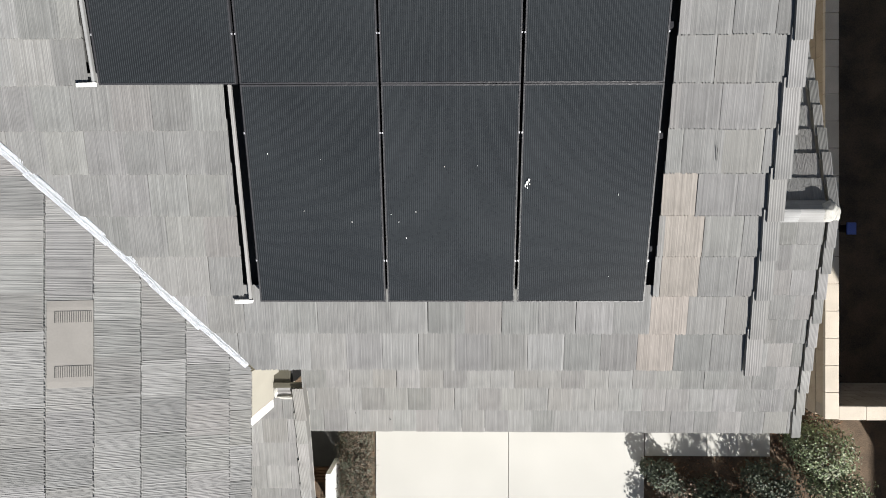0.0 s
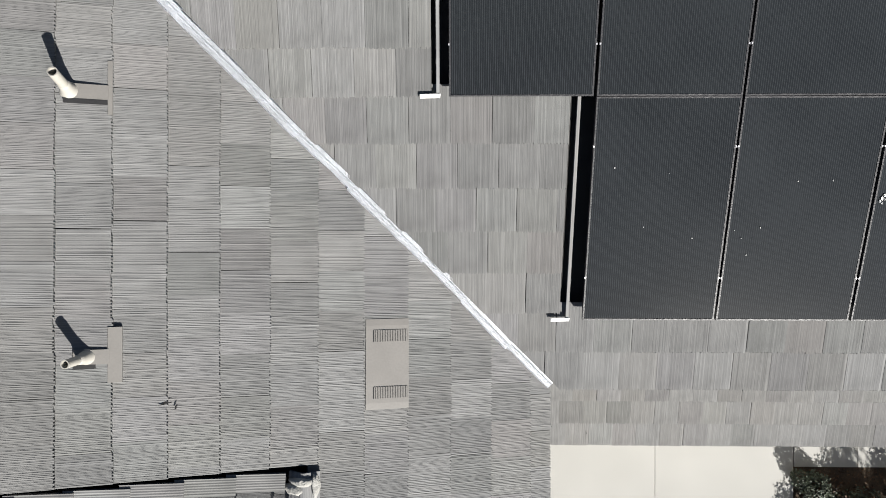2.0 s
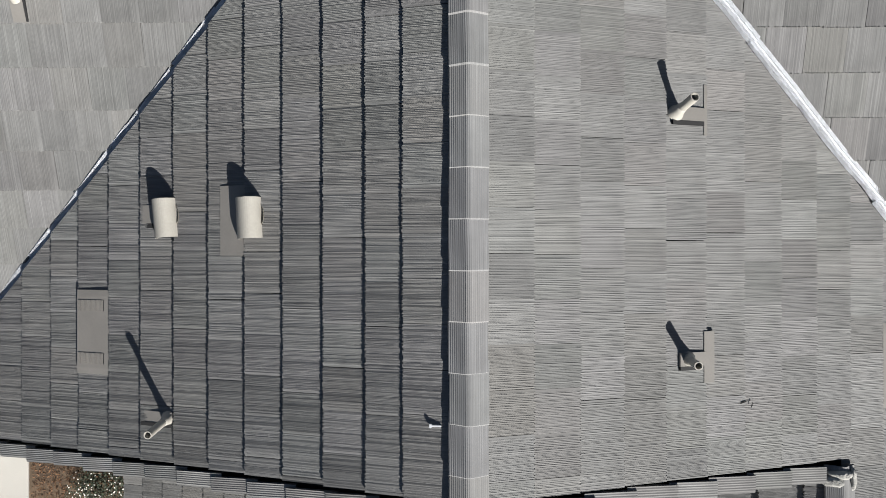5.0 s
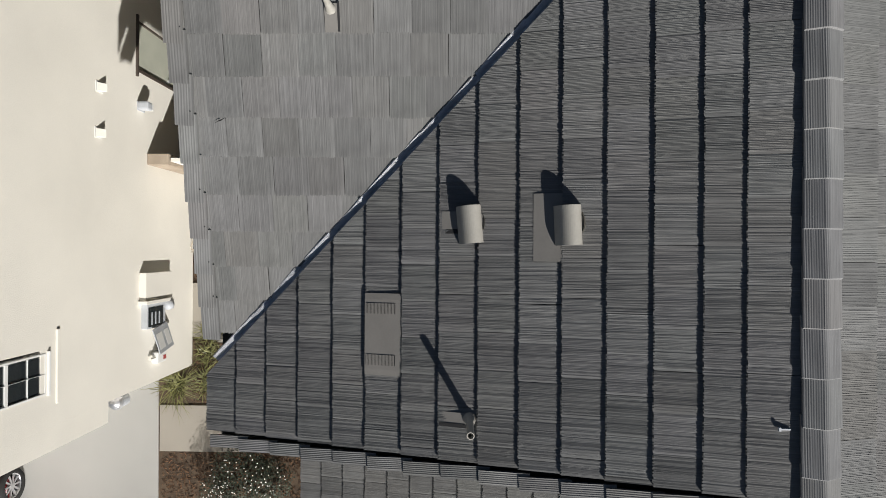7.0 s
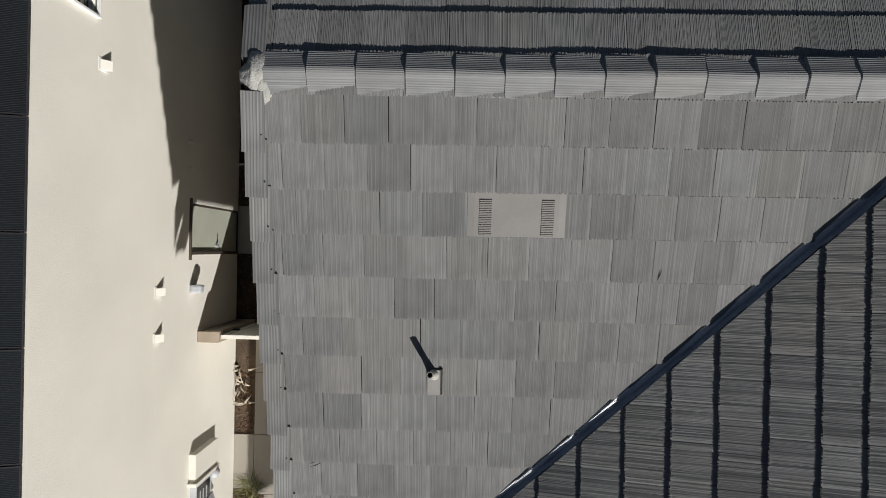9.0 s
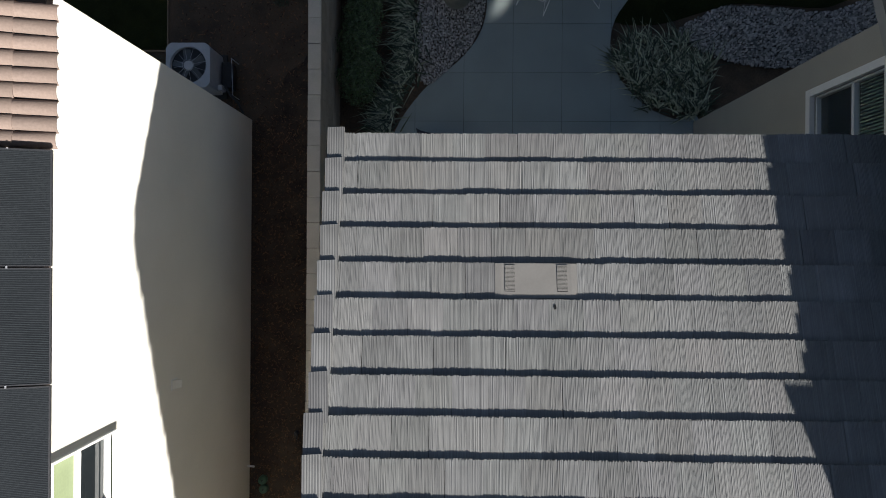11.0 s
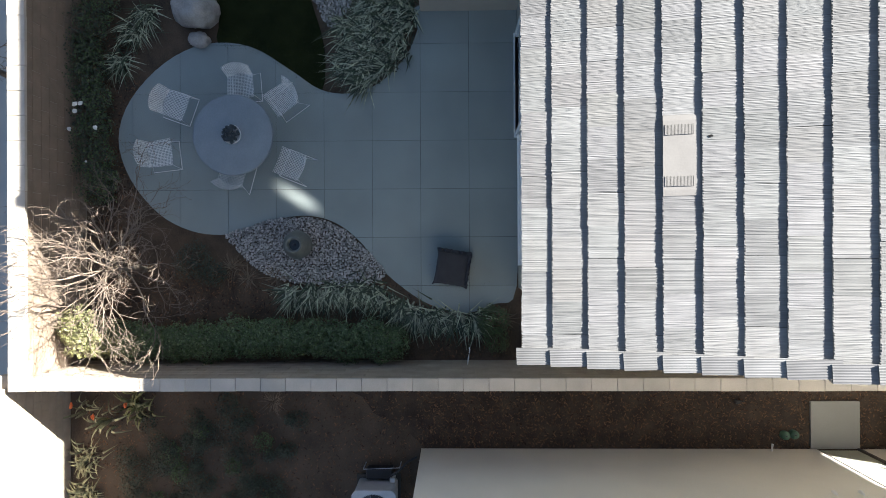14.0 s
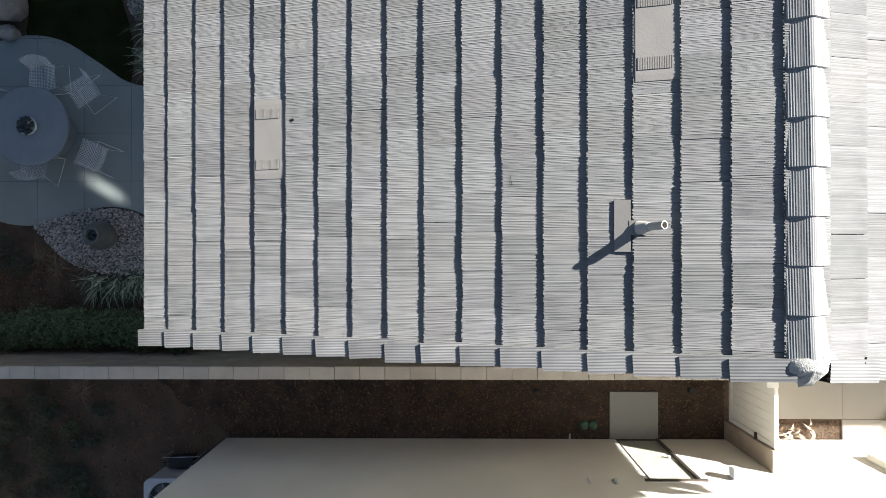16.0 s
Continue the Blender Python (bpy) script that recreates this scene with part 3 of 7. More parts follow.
roof("roof_east", "grey concrete tiles on the east slope of the cross gable", "east", -1.615, z_e, 0.333, 0.331, (-6.3, 4.0), 16,
     lambda x, y: [(1.015, 1, -2.795 - GAP), (-1, 0, 6.66), (0, -1, 1.49 if x < -3.69 else 6.2)], near=lambda x, y: y > -3.2,
     deck=[(-1.90, -6.0), (-1.90, -0.98), (-6.69, 3.68), (-6.69, -1.60), (-3.69, -1.60), (-3.69, -6.0)], seed=15, deck_drop=0.15, nudge=[(0, -0.159)], thick=0.88)
# thick: taller butts and ribs put extra shade into this slope's shape
roof("roof_west", "grey concrete tiles on the west slope of the cross gable, stouter for deeper shade", "west", -11.532, z_w, 0.343, 0.3187, (-1.8, 4.3), 17,
     lambda x, y: [(-1.0087, 1, 10.722 - GAP), (1, 0, -6.72), (0, -1, 1.49), (-1, 0, 11.56)],
     deck=[(-11.45, -1.60), (-6.69, -1.60), (-6.69, 4.0), (-11.45, -0.55)], seed=16, deck_drop=0.15,
     nudge=[(4, 0.016), (14, -0.051)], thick=1.35)
roof("roof_front_gable_west", "grey concrete tiles on the small front gable", "west", -6.2, z_b2, 0.292, 0.3245, (-6.2, -1.6), 9,
     lambda x, y: [(1, 0, -3.71), (0, 1, -1.66), (0, -1, 6.0)],
     deck=[(-6.2, -6.0), (-3.69, -6.0), (-3.69, -1.66), (-6.2, -1.66)], seed=17)
roof("roof_garage_south", "pale grey concrete tiles on the low garage roof", "south", -2.43, z_l, 0.305, 0.312, (-2.6, 4.7), 10,
     lambda x, y: [(1, 0, 4.42), (-1, 0, 2.0), (0, 1, 0.44)], near=lambda x, y: y < -0.9 or x > 2.2,
     deck=[(-2.0, -2.40), (4.42, -2.40), (4.42, 0.45), (-2.0, 0.45)], seed=18)
roof("roof_garage_north", "grey concrete tiles on the low garage roof, in shade", "north", 4.9, z_ln, 0.305, 0.312, (2.2, 4.7), 15,
     lambda x, y: [(1, 0, 4.42), (-1, 0, -2.3), (0, -1, -0.46)],
     deck=[(2.2, 0.45), (4.42, 0.45), (4.42, 4.9), (2.2, 4.9)], seed=19)
roof("roof_entry", "pale grey concrete tiles on the entry roof", "south", -5.2, z_p, 0.305, 0.316, (-3.4, -1.7), 13,
     lambda x, y: [(1, 0, -1.92), (-1, 0, 3.2), (0, 1, -1.78)],
     deck=[(-3.2, -5.2), (-1.84, -5.2), (-1.84, -1.70), (-3.2, -1.70)], seed=20)
roof("roof_porch_west", "grey concrete tiles on the low west porch roof", "west", -11.3, z_lw, 0.292, 0.31, (-6.0, -1.2), 15,
     lambda x, y: [(1, 0, -6.7), (0, -1, 5.8), (0, 1, -1.45)], near=lambda x, y: y > -3.6,
     deck=[(-11.28, -5.8), (-6.7, -5.8), (-6.7, -1.45), (-11.28, -1.45)], seed=21)

cap_run("roof_ridge_gable", "grey angular ridge tiles along the cross gable", (-6.688, -1.62, 7.548), (-6.688, 3.6, 7.548), 0.132, 0.062, seed=31)
cap_run("roof_ridge_north", "grey angular ridge tiles along the main ridge", (-11.40, 4.338, 7.566), (-6.3, 4.338, 7.566), 0.146, 0.066, seed=32)
cap_run("roof_ridge_garage", "grey ridge tiles on the low garage roof", (4.40, 0.45, 3.85), (2.3, 0.45, 3.85), 0.13, 0.085, seed=33)
cap_run("roof_ridge_front", "grey ridge tiles on the small front gable", (-3.69, -6.0, 6.570), (-3.69, -1.92, 6.570), 0.118, 0.062, seed=34)

rake_run("roof_edge_west_south", "grey rake tiles along the west edge", (-11.54, -0.60, z_c(0, -0.6)), (-11.54, 4.25, z_c(0, 4.25)), (1, 0, 0), step=0.333, seed=41)
rake_run("roof_edge_west_north", "grey rake tiles along the north-west edge", (-11.54, 9.84, z_d(0, 9.84)), (-11.54, 4.42, z_d(0, 4.42)), (1, 0, 0), step=0.3315, seed=42)
rake_run("roof_edge_gable_west", "grey rake tiles along the front gable", (-11.5, -1.66, z_w(-11.5, 0) - 0.06), (-6.75, -1.66, z_w(-6.75, 0) - 0.06), (0, 1, 0), width=0.115, step=0.336, seed=43)
rake_run("roof_edge_gable_east", "grey rake tiles along the front gable", (-3.84, -1.66, z_e(-3.84, 0) - 0.05), (-6.63, -1.66, z_e(-6.63, 0) - 0.05), (0, 1, 0), width=0.13, step=0.349, seed=44)
rake_run("roof_edge_east", "grey rake tiles along the east edge", (2.56, -1.05, z_a(0, -1.05)), (2.56, 5.1, z_a(0, 5.1)), (-1, 0, 0), width=0.13, step=0.3366, seed=45)
rake_run("roof_edge_garage", "grey rake tiles along the low garage roof", (4.56, -2.47, z_l(0, -2.47)), (4.56, 0.40, z_l(0, 0.40)), (-1, 0, 0), width=0.115, step=0.326, seed=46)
rake_run("roof_edge_garage_north", "grey rake tiles along the low garage roof", (4.56, 4.9, z_ln(0, 4.9)), (4.56, 0.50, z_ln(0, 0.50)), (-1, 0, 0), width=0.115, step=0.326, seed=47)
rake_run("roof_edge_upper", "sunlit grey rake tiles along the higher roof", (-6.42, 11.78, z_h(0, 11.78)), (-6.42, 5.2, z_h(0, 5.2)), (1, 0, 0), step=0.3286, seed=48)
rake_run("roof_edge_entry", "pale rake tiles along the entry roof", (-1.78, -5.2, z_p(0, -5.2)), (-1.78, -1.75, z_p(0, -1.75)), (-1, 0, 0), width=0.13, step=0.33, seed=49)


def valley(name, label, a, b, seed, sunk=False):
    """Lapped lengths of folded metal valley: down-turned lips, two low crests and a middle rib, knocked out of line at each lap."""
    a, b = Vector(a), Vector(b)
    d = (b - a).normalized()
    s = Vector((d.y, -d.x, 0)).normalized()
    r = random.Random(seed)
    base = tagged(new(name), label=label, category="flashing", kind="structure")
    prof = (-0.056, -0.047, -0.012, 0.0, 0.012, 0.036, 0.046) if sunk else (-0.046, -0.036, -0.010, 0.0, 0.010, 0.036, 0.046)
    rise = (0.012, 0.023, 0.017, 0.014, 0.016, 0.027, 0.010) if sunk else (0.012, 0.048, 0.045, 0.051, 0.045, 0.048, 0.012)
    length, at = (b - a).length, 0.0
    while at < length - 0.05:
        piece = min(r.uniform(0.42, 0.80), length - at)
        bm = bmesh.new()
        rows = []
        slip, turn = r.gauss(0, 0.005), r.gauss(0, 0.010)
        lip = r.gauss(0, 0.007) if sunk else 0.0
        for i in range(7):
            q = i / 6
            p = a + d * (at + (piece + 0.03) * q)
            side = slip + turn * (q - 0.5)
            row = []
            for j, (k, z) in enumerate(zip(prof, rise)):
                edge = r.uniform(-0.005, 0.005) if j in (0, 6) else 0.0
                row.append(bm.verts.new((p.x + s.x * (k + edge + side), p.y + s.y * (k + edge + side), p.z + z + 0.006 * (1 - q) + (lip if j < 2 else 0.0))))
            rows.append(row)
        for q, t in zip(rows, rows[1:]):
            for k in range(len(prof) - 1):
                bm.faces.new((q[k], q[k + 1], t[k + 1], t[k]))
        bmesh.ops.solidify(bm, geom=bm.faces[:], thickness=0.003)
        bmesh.ops.recalc_face_normals(bm, faces=bm.faces[:])
        part("flashing_length", bm, M_WHITEMETAL, base)
        at += piece


valley("valley_east", "bright folded metal valley flashing between two slopes", (-1.77, -0.999, 0.5 * z_e(-1.77, 0) + 0.5 * z_a(0, -0.999)), (-6.66, 3.965, z_e(-6.66, 0)), 8)
valley("valley_west", "folded metal valley flashing in bluish shade", (-11.45, -0.828, z_c(0, -0.828) + 0.010), (-6.72, 3.943, z_c(0, 3.943) + 0.010), 9, sunk=True)


def lump(bm, c, size, seed, cuts=2, rough=0.25):
    r = bmesh.ops.create_icosphere(bm, subdivisions=cuts, radius=1.0)
    off = Vector((seed * 3.1, seed * 1.7, seed * 0.9))
    for v in r["verts"]:
        k = 1 + rough * noise.noise(v.co * 1.6 + off) + 0.4 * rough * noise.noise(v.co * 4 + off)
        v.co = Vector((v.co.x * size[0] * k + c[0], v.co.y * size[1] * k + c[1], v.co.z * size[2] * k + c[2]))
    return bm


def smear(name, label, patches, height, seed):
    """Trowelled mortar: thin uneven pats that follow the tiles under them; patches are (x, y, half x, half y)."""
    bm = bmesh.new()
    n, rings = 28, 5
    for p, (cx, cy, rx, ry) in enumerate(patches):
        last = None
        for k in range(rings + 1):
            q = k / rings
            row = []
            for t in range(n):
                a = 6.2832 * t / n
                edge = 1 + 0.28 * noise.noise((math.cos(a) * 1.5 + seed, math.sin(a) * 1.5, p * 3.1)) + 0.14 * noise.noise((math.cos(a) * 4, math.sin(a) * 4 + seed, p))
                x, y = cx + rx * q * edge * math.cos(a), cy + ry * q * edge * math.sin(a)
                z = height(x, y) + 0.020 * (1 - q ** 3) - 0.012 * (q == 1) + 0.008 * noise.noise((x * 28, y * 28, seed))
                row.append(bm.verts.new((x, y, z)))
            if last:
                for t in range(n):
                    bm.faces.new((last[t], row[t], row[(t + 1) % n], last[(t + 1) % n]))
            last = row
    bmesh.ops.remove_doubles(bm, verts=bm.verts[:], dist=0.0005)
    bmesh.ops.recalc_face_normals(bm, faces=bm.faces[:])
    tagged(part(name, bm, M_MORTAR, smooth=True), label=label, category="mortar", kind="structure")


smear("mortar_ridge_west", "rough pale mortar smear closing the ridge end", [(-11.42, 4.34, 0.085, 0.17), (-11.49, 4.33, 0.085, 0.08), (-11.37, 4.20, 0.05, 0.09)],
      lambda x, y: min(7.592 - 0.55 * max(0, abs(y - 4.35) - 0.04), 7.60 + 0.9 * (x + 11.42)) , 3)
smear("mortar_front_gable", "rough pale mortar smear at the head of the front ridge", [(-3.77, -1.66, 0.075, 0.05), (-3.70, -1.60, 0.10, 0.035), (-3.60, -1.63, 0.03, 0.09)],
      lambda x, y: 6.598 - 0.5 * max(0.0, abs(x + 3.69) - 0.02), 7)
smear("mortar_garage_ridge", "rough pale mortar smear on the low ridge end", [(4.42, 0.45, 0.10, 0.13), (4.52, 0.43, 0.06, 0.09)],
      lambda x, y: min(3.885 - 0.5 * abs(y - 0.45), 3.885 - 0.6 * (x - 4.42)), 12)

# ---- house walls ----


def wall(name, label, x0, y0, x1, y1, z0, z1, mat):
    return tagged(part(name, boxed(x0, y0, z0, x1, y1, z1), mat), label=label, category="wall", kind="structure")


def gable(name, label, x0, x1, pts, mat, swap=False):
    """A wall whose top follows the roof: pts are (y, z), or (x, z) when swap is set."""
    bm = bmesh.new()
    lo = [bm.verts.new((x0, y, z) if not swap else (y, x0, z)) for y, z in pts]
    hi = [bm.verts.new((x1, y, z) if not swap else (y, x1, z)) for y, z in pts]
    n = len(pts)
    bm.faces.new(lo)
    bm.faces.new(hi[::-1])
    for i in range(n):
        bm.faces.new((lo[i], hi[i], hi[(i + 1) % n], lo[(i + 1) % n]))
    bmesh.ops.recalc_face_normals(bm, faces=bm.faces[:])
    return tagged(part(name, bm, mat), label=label, category="wall", kind="structure")


gable("wall_west", "beige stucco side wall under the tiled eaves", -11.15, -10.95, [(-1.47, 0), (9.27, 0), (9.27, 5.75), (4.34, 7.25), (-0.2, 5.85), (-1.47, 5.9)], M_STUCCO)
gable("wall_front_gable", "beige stucco front gable wall", -1.47, -1.27, [(-11.0, 0), (-2.1, 0), (-2.1, 5.8), (-6.69, 7.15), (-11.0, 5.9)], M_STUCCO, True)
wall("wall_east_gable_side", "beige stucco side wall under the east eave", -2.36, -1.79, -2.16, -1.2, 0, 5.8, M_STUCCO)
wall("wall_entry_inner", "beige stucco wall above the entry roof", -3.1, -5.8, -3.0, -1.82, 0, 5.8, M_STUCCO)
wall("wall_entry_corner", "white corner trim beside the entry roof", -2.38, -1.90, -2.17, -1.80, 3.6, 5.6, M_WHITE)
wall("barge_tiles_entry", "dark tile edge above the white trim", -2.40, -1.80, -2.18, -1.745, 3.6, 5.55, M_OLIVE)
wall("entry_pillar", "low white pier beside the entry", -2.15, -4.8, -2.07, -3.76, 0, 0.85, M_WHITE)
gable("wall_east", "beige stucco east gable wall", 2.0, 2.2, [(-0.6, 0), (11.0, 0), (11.0, 5.7), (5.14, 7.6), (-0.6, 5.8)], M_STUCCO)
wall("wall_south_upper", "beige stucco wall above the garage roof", -2.1, -0.65, 2.2, -0.45, 0, 5.85, M_STUCCO)
wall("wall_garage_front", "beige stucco garage wall", -2.0, -1.95, 4.1, -1.75, 0, 2.85, M_STUCCO)
wall("wall_garage_east", "beige stucco garage side wall", 3.9, -1.75, 4.1, 4.6, 0, 3.0, M_STUCCO)
wall("wall_porch_west", "beige stucco porch wall", -10.9, -5.6, -10.7, -1.2, 0, 3.0, M_STUCCO)
wall("wall_entry", "cream stucco wall beside the entry roof", -3.0, -5.0, -2.3, -4.8, 0, 2.7, M_STUCCO)
# the projecting two-storey wing and its window opening
WX = -5.95
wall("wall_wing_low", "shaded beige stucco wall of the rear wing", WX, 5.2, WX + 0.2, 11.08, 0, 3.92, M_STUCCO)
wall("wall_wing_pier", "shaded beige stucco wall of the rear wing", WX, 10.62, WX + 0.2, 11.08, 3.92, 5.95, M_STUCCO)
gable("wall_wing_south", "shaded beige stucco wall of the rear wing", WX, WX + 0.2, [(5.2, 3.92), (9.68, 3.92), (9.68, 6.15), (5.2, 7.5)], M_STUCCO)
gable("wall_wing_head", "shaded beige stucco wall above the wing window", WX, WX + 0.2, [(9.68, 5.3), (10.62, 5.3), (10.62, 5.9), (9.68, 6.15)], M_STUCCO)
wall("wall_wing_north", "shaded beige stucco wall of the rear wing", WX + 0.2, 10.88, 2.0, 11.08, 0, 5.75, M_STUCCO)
# rear wall with two openings
RW = 9.27
for n, (x0, x1, z0, z1) in enumerate(((-10.95, -10.62, 0, 5.7), (-10.62, -8.50, 0, 0.75), (-10.62, -8.50, 2.15, 5.7), (-8.50, -8.25, 0, 5.7), (-8.25, -6.45, 2.15, 5.7), (-6.45, WX, 0, 5.7))):
    wall("wall_north_%d" % (n + 1), "shaded beige stucco rear wall", x0, RW - 0.2, x1, RW, z0, z1, M_STUCCO)
tagged(part("interior_floor", boxed(-10.9, -1.0, 0.0, 2.0, 9.0, 0.02), M_DARK), label="dark interior floor behind the glass", category="floor", kind="structure")
tagged(part("fascia_north", boxed(-11.45, 9.70, 5.55, WX, 9.75, 5.74), M_FASCIA), label="grey painted fascia board under the north eave", category="trim", kind="structure")
# ---- ground ----
tagged(part("ground", boxed(-150, -150, -0.5, 150, 150, -0.03), M_DIRT), label="brown mulched soil between and behind the houses", category="ground", kind="structure")
tagged(part("pavement", boxed(-60, 18.4, -0.2, 40, 30, -0.012), M_CONC), label="pale concrete pavement in shade behind the back wall", category="pavement", kind="structure")


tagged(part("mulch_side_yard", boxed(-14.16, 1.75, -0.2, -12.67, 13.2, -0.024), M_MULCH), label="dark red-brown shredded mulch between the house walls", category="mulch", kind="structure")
tagged(part("soil_bed_west", prism(bmesh.new(), [(-12.67, 17.75), (-15.75, 17.75), (-15.75, 11.7), (-15.2, 11.2), (-14.7, 11.35), (-14.3, 10.9), (-13.9, 11.3), (-13.5, 12.0), (-13.2, 12.2), (-12.9, 12.9), (-12.67, 13.1)], -0.2, -0.021), M_SOIL), label="dry grey-brown soil of the neighbouring planting bed", category="soil", kind="structure")


def paving(name, label, rects, mat, top=0.0, gap=0.008, kind="slab"):
    """Concrete slabs with open joints, one object a slab."""
    base = tagged(new(name), label=label, category="pavement", kind="structure")
    for x0, y0, x1, y1 in rects:
        part(kind, boxed(x0 + gap / 2, y0 + gap / 2, top - 0.12, x1 - gap / 2, y1 - gap / 2, top, bevel=0.004), mat, base)
    return base


paving("driveway", "pale sunlit concrete driveway with sawn joints", [(-1.42, -9.0, 0.97, -1.9), (0.97, -9.0, 3.39, -1.9)], M_CONC)
# joint-fill black on the step stands in for the entry roof's shade
paving("entry_step", "concrete step in near-black, the entry roof's shade put into its colour", [(-2.60, -3.92, -2.06, -1.9)], M_JOINTBED, top=0.02)
for k in range(5):
    tagged(part("step_board", boxed(-2.60, -4.20 + k * 0.055, -0.05, -2.06, -4.155 + k * 0.055, 0.03, bevel=0.004), M_BARK), label="weathered brown board edging the entry step", category="board", group="boards at the entry step")
paving("walkway_east", "pale concrete walk beside the driveway", [(3.40, -3.70, 4.5, -1.9), (4.5, -3.70, 5.62, -1.9)], M_CONC)
paving("walkway_west", "pale concrete side walk with joints", [(-13.78, 0.75, -12.75, 1.55), (-13.78, -0.42, -12.75, 0.75), (-13.78, -1.55, -12.75, -0.42), (-13.58, -2.74, -12.75, -1.55),
       (-14.78, -3.62, -13.58, -2.74), (-13.58, -3.62, -12.44, -2.74), (-12.75, -2.74, -11.0, 1.55), (-14.17, -1.45, -13.78, -0.42)], M_WALK)
paving("driveway_west", "pale concrete driveway of the neighbouring house", [(-20.0, -4.55, -14.80, -2.05), (-20.0, -9.0, -14.80, -4.56)], M_CONC)
paving("door_landing", "grey concrete landing at the side door", [(-14.16, 2.98, -13.27, 3.885)], M_LANDING, top=0.02)

PATIO = spline([(-5.80, 9.10), (-8.5, 9.28), (-11.12, 9.30), (-11.45, 9.70), (-11.62, 10.21), (-11.58, 10.55), (-11.39, 11.07), (-10.91, 11.71), (-10.32, 12.19), (-9.93, 12.67), (-9.78, 13.2), (-9.83, 13.72),
                (-10.02, 14.3), (-10.13, 14.85), (-10.05, 15.45), (-9.72, 16.06), (-9.06, 16.60), (-8.3, 16.82), (-7.55, 16.58), (-6.86, 15.92), (-6.52, 15.15), (-6.58, 14.3), (-7.04, 13.52), (-7.40, 12.98),
                (-7.48, 12.42), (-7.30, 11.88), (-6.82, 11.38), (-6.3, 11.14), (-5.80, 11.05)], 4)
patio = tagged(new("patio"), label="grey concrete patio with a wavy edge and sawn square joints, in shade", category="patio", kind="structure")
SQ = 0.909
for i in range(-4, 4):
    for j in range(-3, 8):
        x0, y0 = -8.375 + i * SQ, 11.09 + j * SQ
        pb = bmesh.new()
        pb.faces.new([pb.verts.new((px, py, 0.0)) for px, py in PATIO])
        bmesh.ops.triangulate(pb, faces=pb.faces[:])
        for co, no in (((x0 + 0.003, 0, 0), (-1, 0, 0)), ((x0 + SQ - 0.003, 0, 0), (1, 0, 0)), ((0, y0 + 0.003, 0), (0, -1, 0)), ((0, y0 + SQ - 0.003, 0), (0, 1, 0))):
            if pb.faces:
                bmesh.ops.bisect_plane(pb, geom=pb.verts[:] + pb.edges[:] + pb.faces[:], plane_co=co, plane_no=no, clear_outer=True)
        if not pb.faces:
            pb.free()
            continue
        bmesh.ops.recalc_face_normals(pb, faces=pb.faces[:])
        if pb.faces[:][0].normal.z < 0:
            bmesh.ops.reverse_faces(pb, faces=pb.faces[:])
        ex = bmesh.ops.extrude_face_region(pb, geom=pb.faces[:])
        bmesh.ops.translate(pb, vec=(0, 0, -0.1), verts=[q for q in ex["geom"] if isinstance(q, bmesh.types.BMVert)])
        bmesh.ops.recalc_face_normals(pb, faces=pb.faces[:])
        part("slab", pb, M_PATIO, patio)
patio_base = bmesh.new()
prism(patio_base, [(x, y) for x, y in PATIO], -0.13, -0.012)
part("joint_bed", patio_base, M_JOINTBED, patio)

LAWN = spline([(-6.55, 14.9), (-6.75, 14.1), (-7.2, 13.4), (-7.42, 12.95), (-6.6, 12.9), (-5.7, 13.15), (-5.2, 13.28), (-4.4, 13.25), (-3.6, 13.2), (-3.0, 13.4), (-1.5, 14.0), (0.5, 14.4), (0.5, 16.0), (-2.5, 15.9), (-5.3, 15.3), (-6.0, 14.9)], 3)


def lawn(name, label, poly, seed, count):
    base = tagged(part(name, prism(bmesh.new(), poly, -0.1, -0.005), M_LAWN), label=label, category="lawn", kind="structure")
    r = random.Random(seed)
    xs, ys = [p[0] for p in poly], [p[1] for p in poly]
    v, f = [], []
    while len(f) < count:
        x, y = r.uniform(min(xs), max(xs)), r.uniform(min(ys), max(ys))
        if inside(x, y, poly):
            a, h, lean = r.uniform(0, 6.3), r.uniform(0.02, 0.04), r.uniform(0, 0.02)
            c, s = math.cos(a), math.sin(a)
            o = len(v)
            v += [(x - 0.004 * c, y - 0.004 * s, -0.006), (x + 0.004 * c, y + 0.004 * s, -0.006), (x + lean * s, y - lean * c, h)]
            f.append((o, o + 1, o + 2))
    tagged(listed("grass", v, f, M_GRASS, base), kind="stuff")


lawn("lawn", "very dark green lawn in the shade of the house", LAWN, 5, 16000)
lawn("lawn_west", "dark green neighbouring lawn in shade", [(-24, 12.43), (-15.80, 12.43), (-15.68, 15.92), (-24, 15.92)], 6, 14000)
for nm, pts in (("lawn_edging", ((-15.785, 12.40, -15.765, 15.95),)), ("lawn_edging_south", ((-24, 12.385, -15.755, 12.41),))):
    for x0, y0, x1, y1 in pts:
        tagged(part(nm, boxed(x0, y0, -0.03, x1, y1, 0.004), M_DRYSTALK), label="thin brown edging strip along the lawn", category="edging", kind="structure")


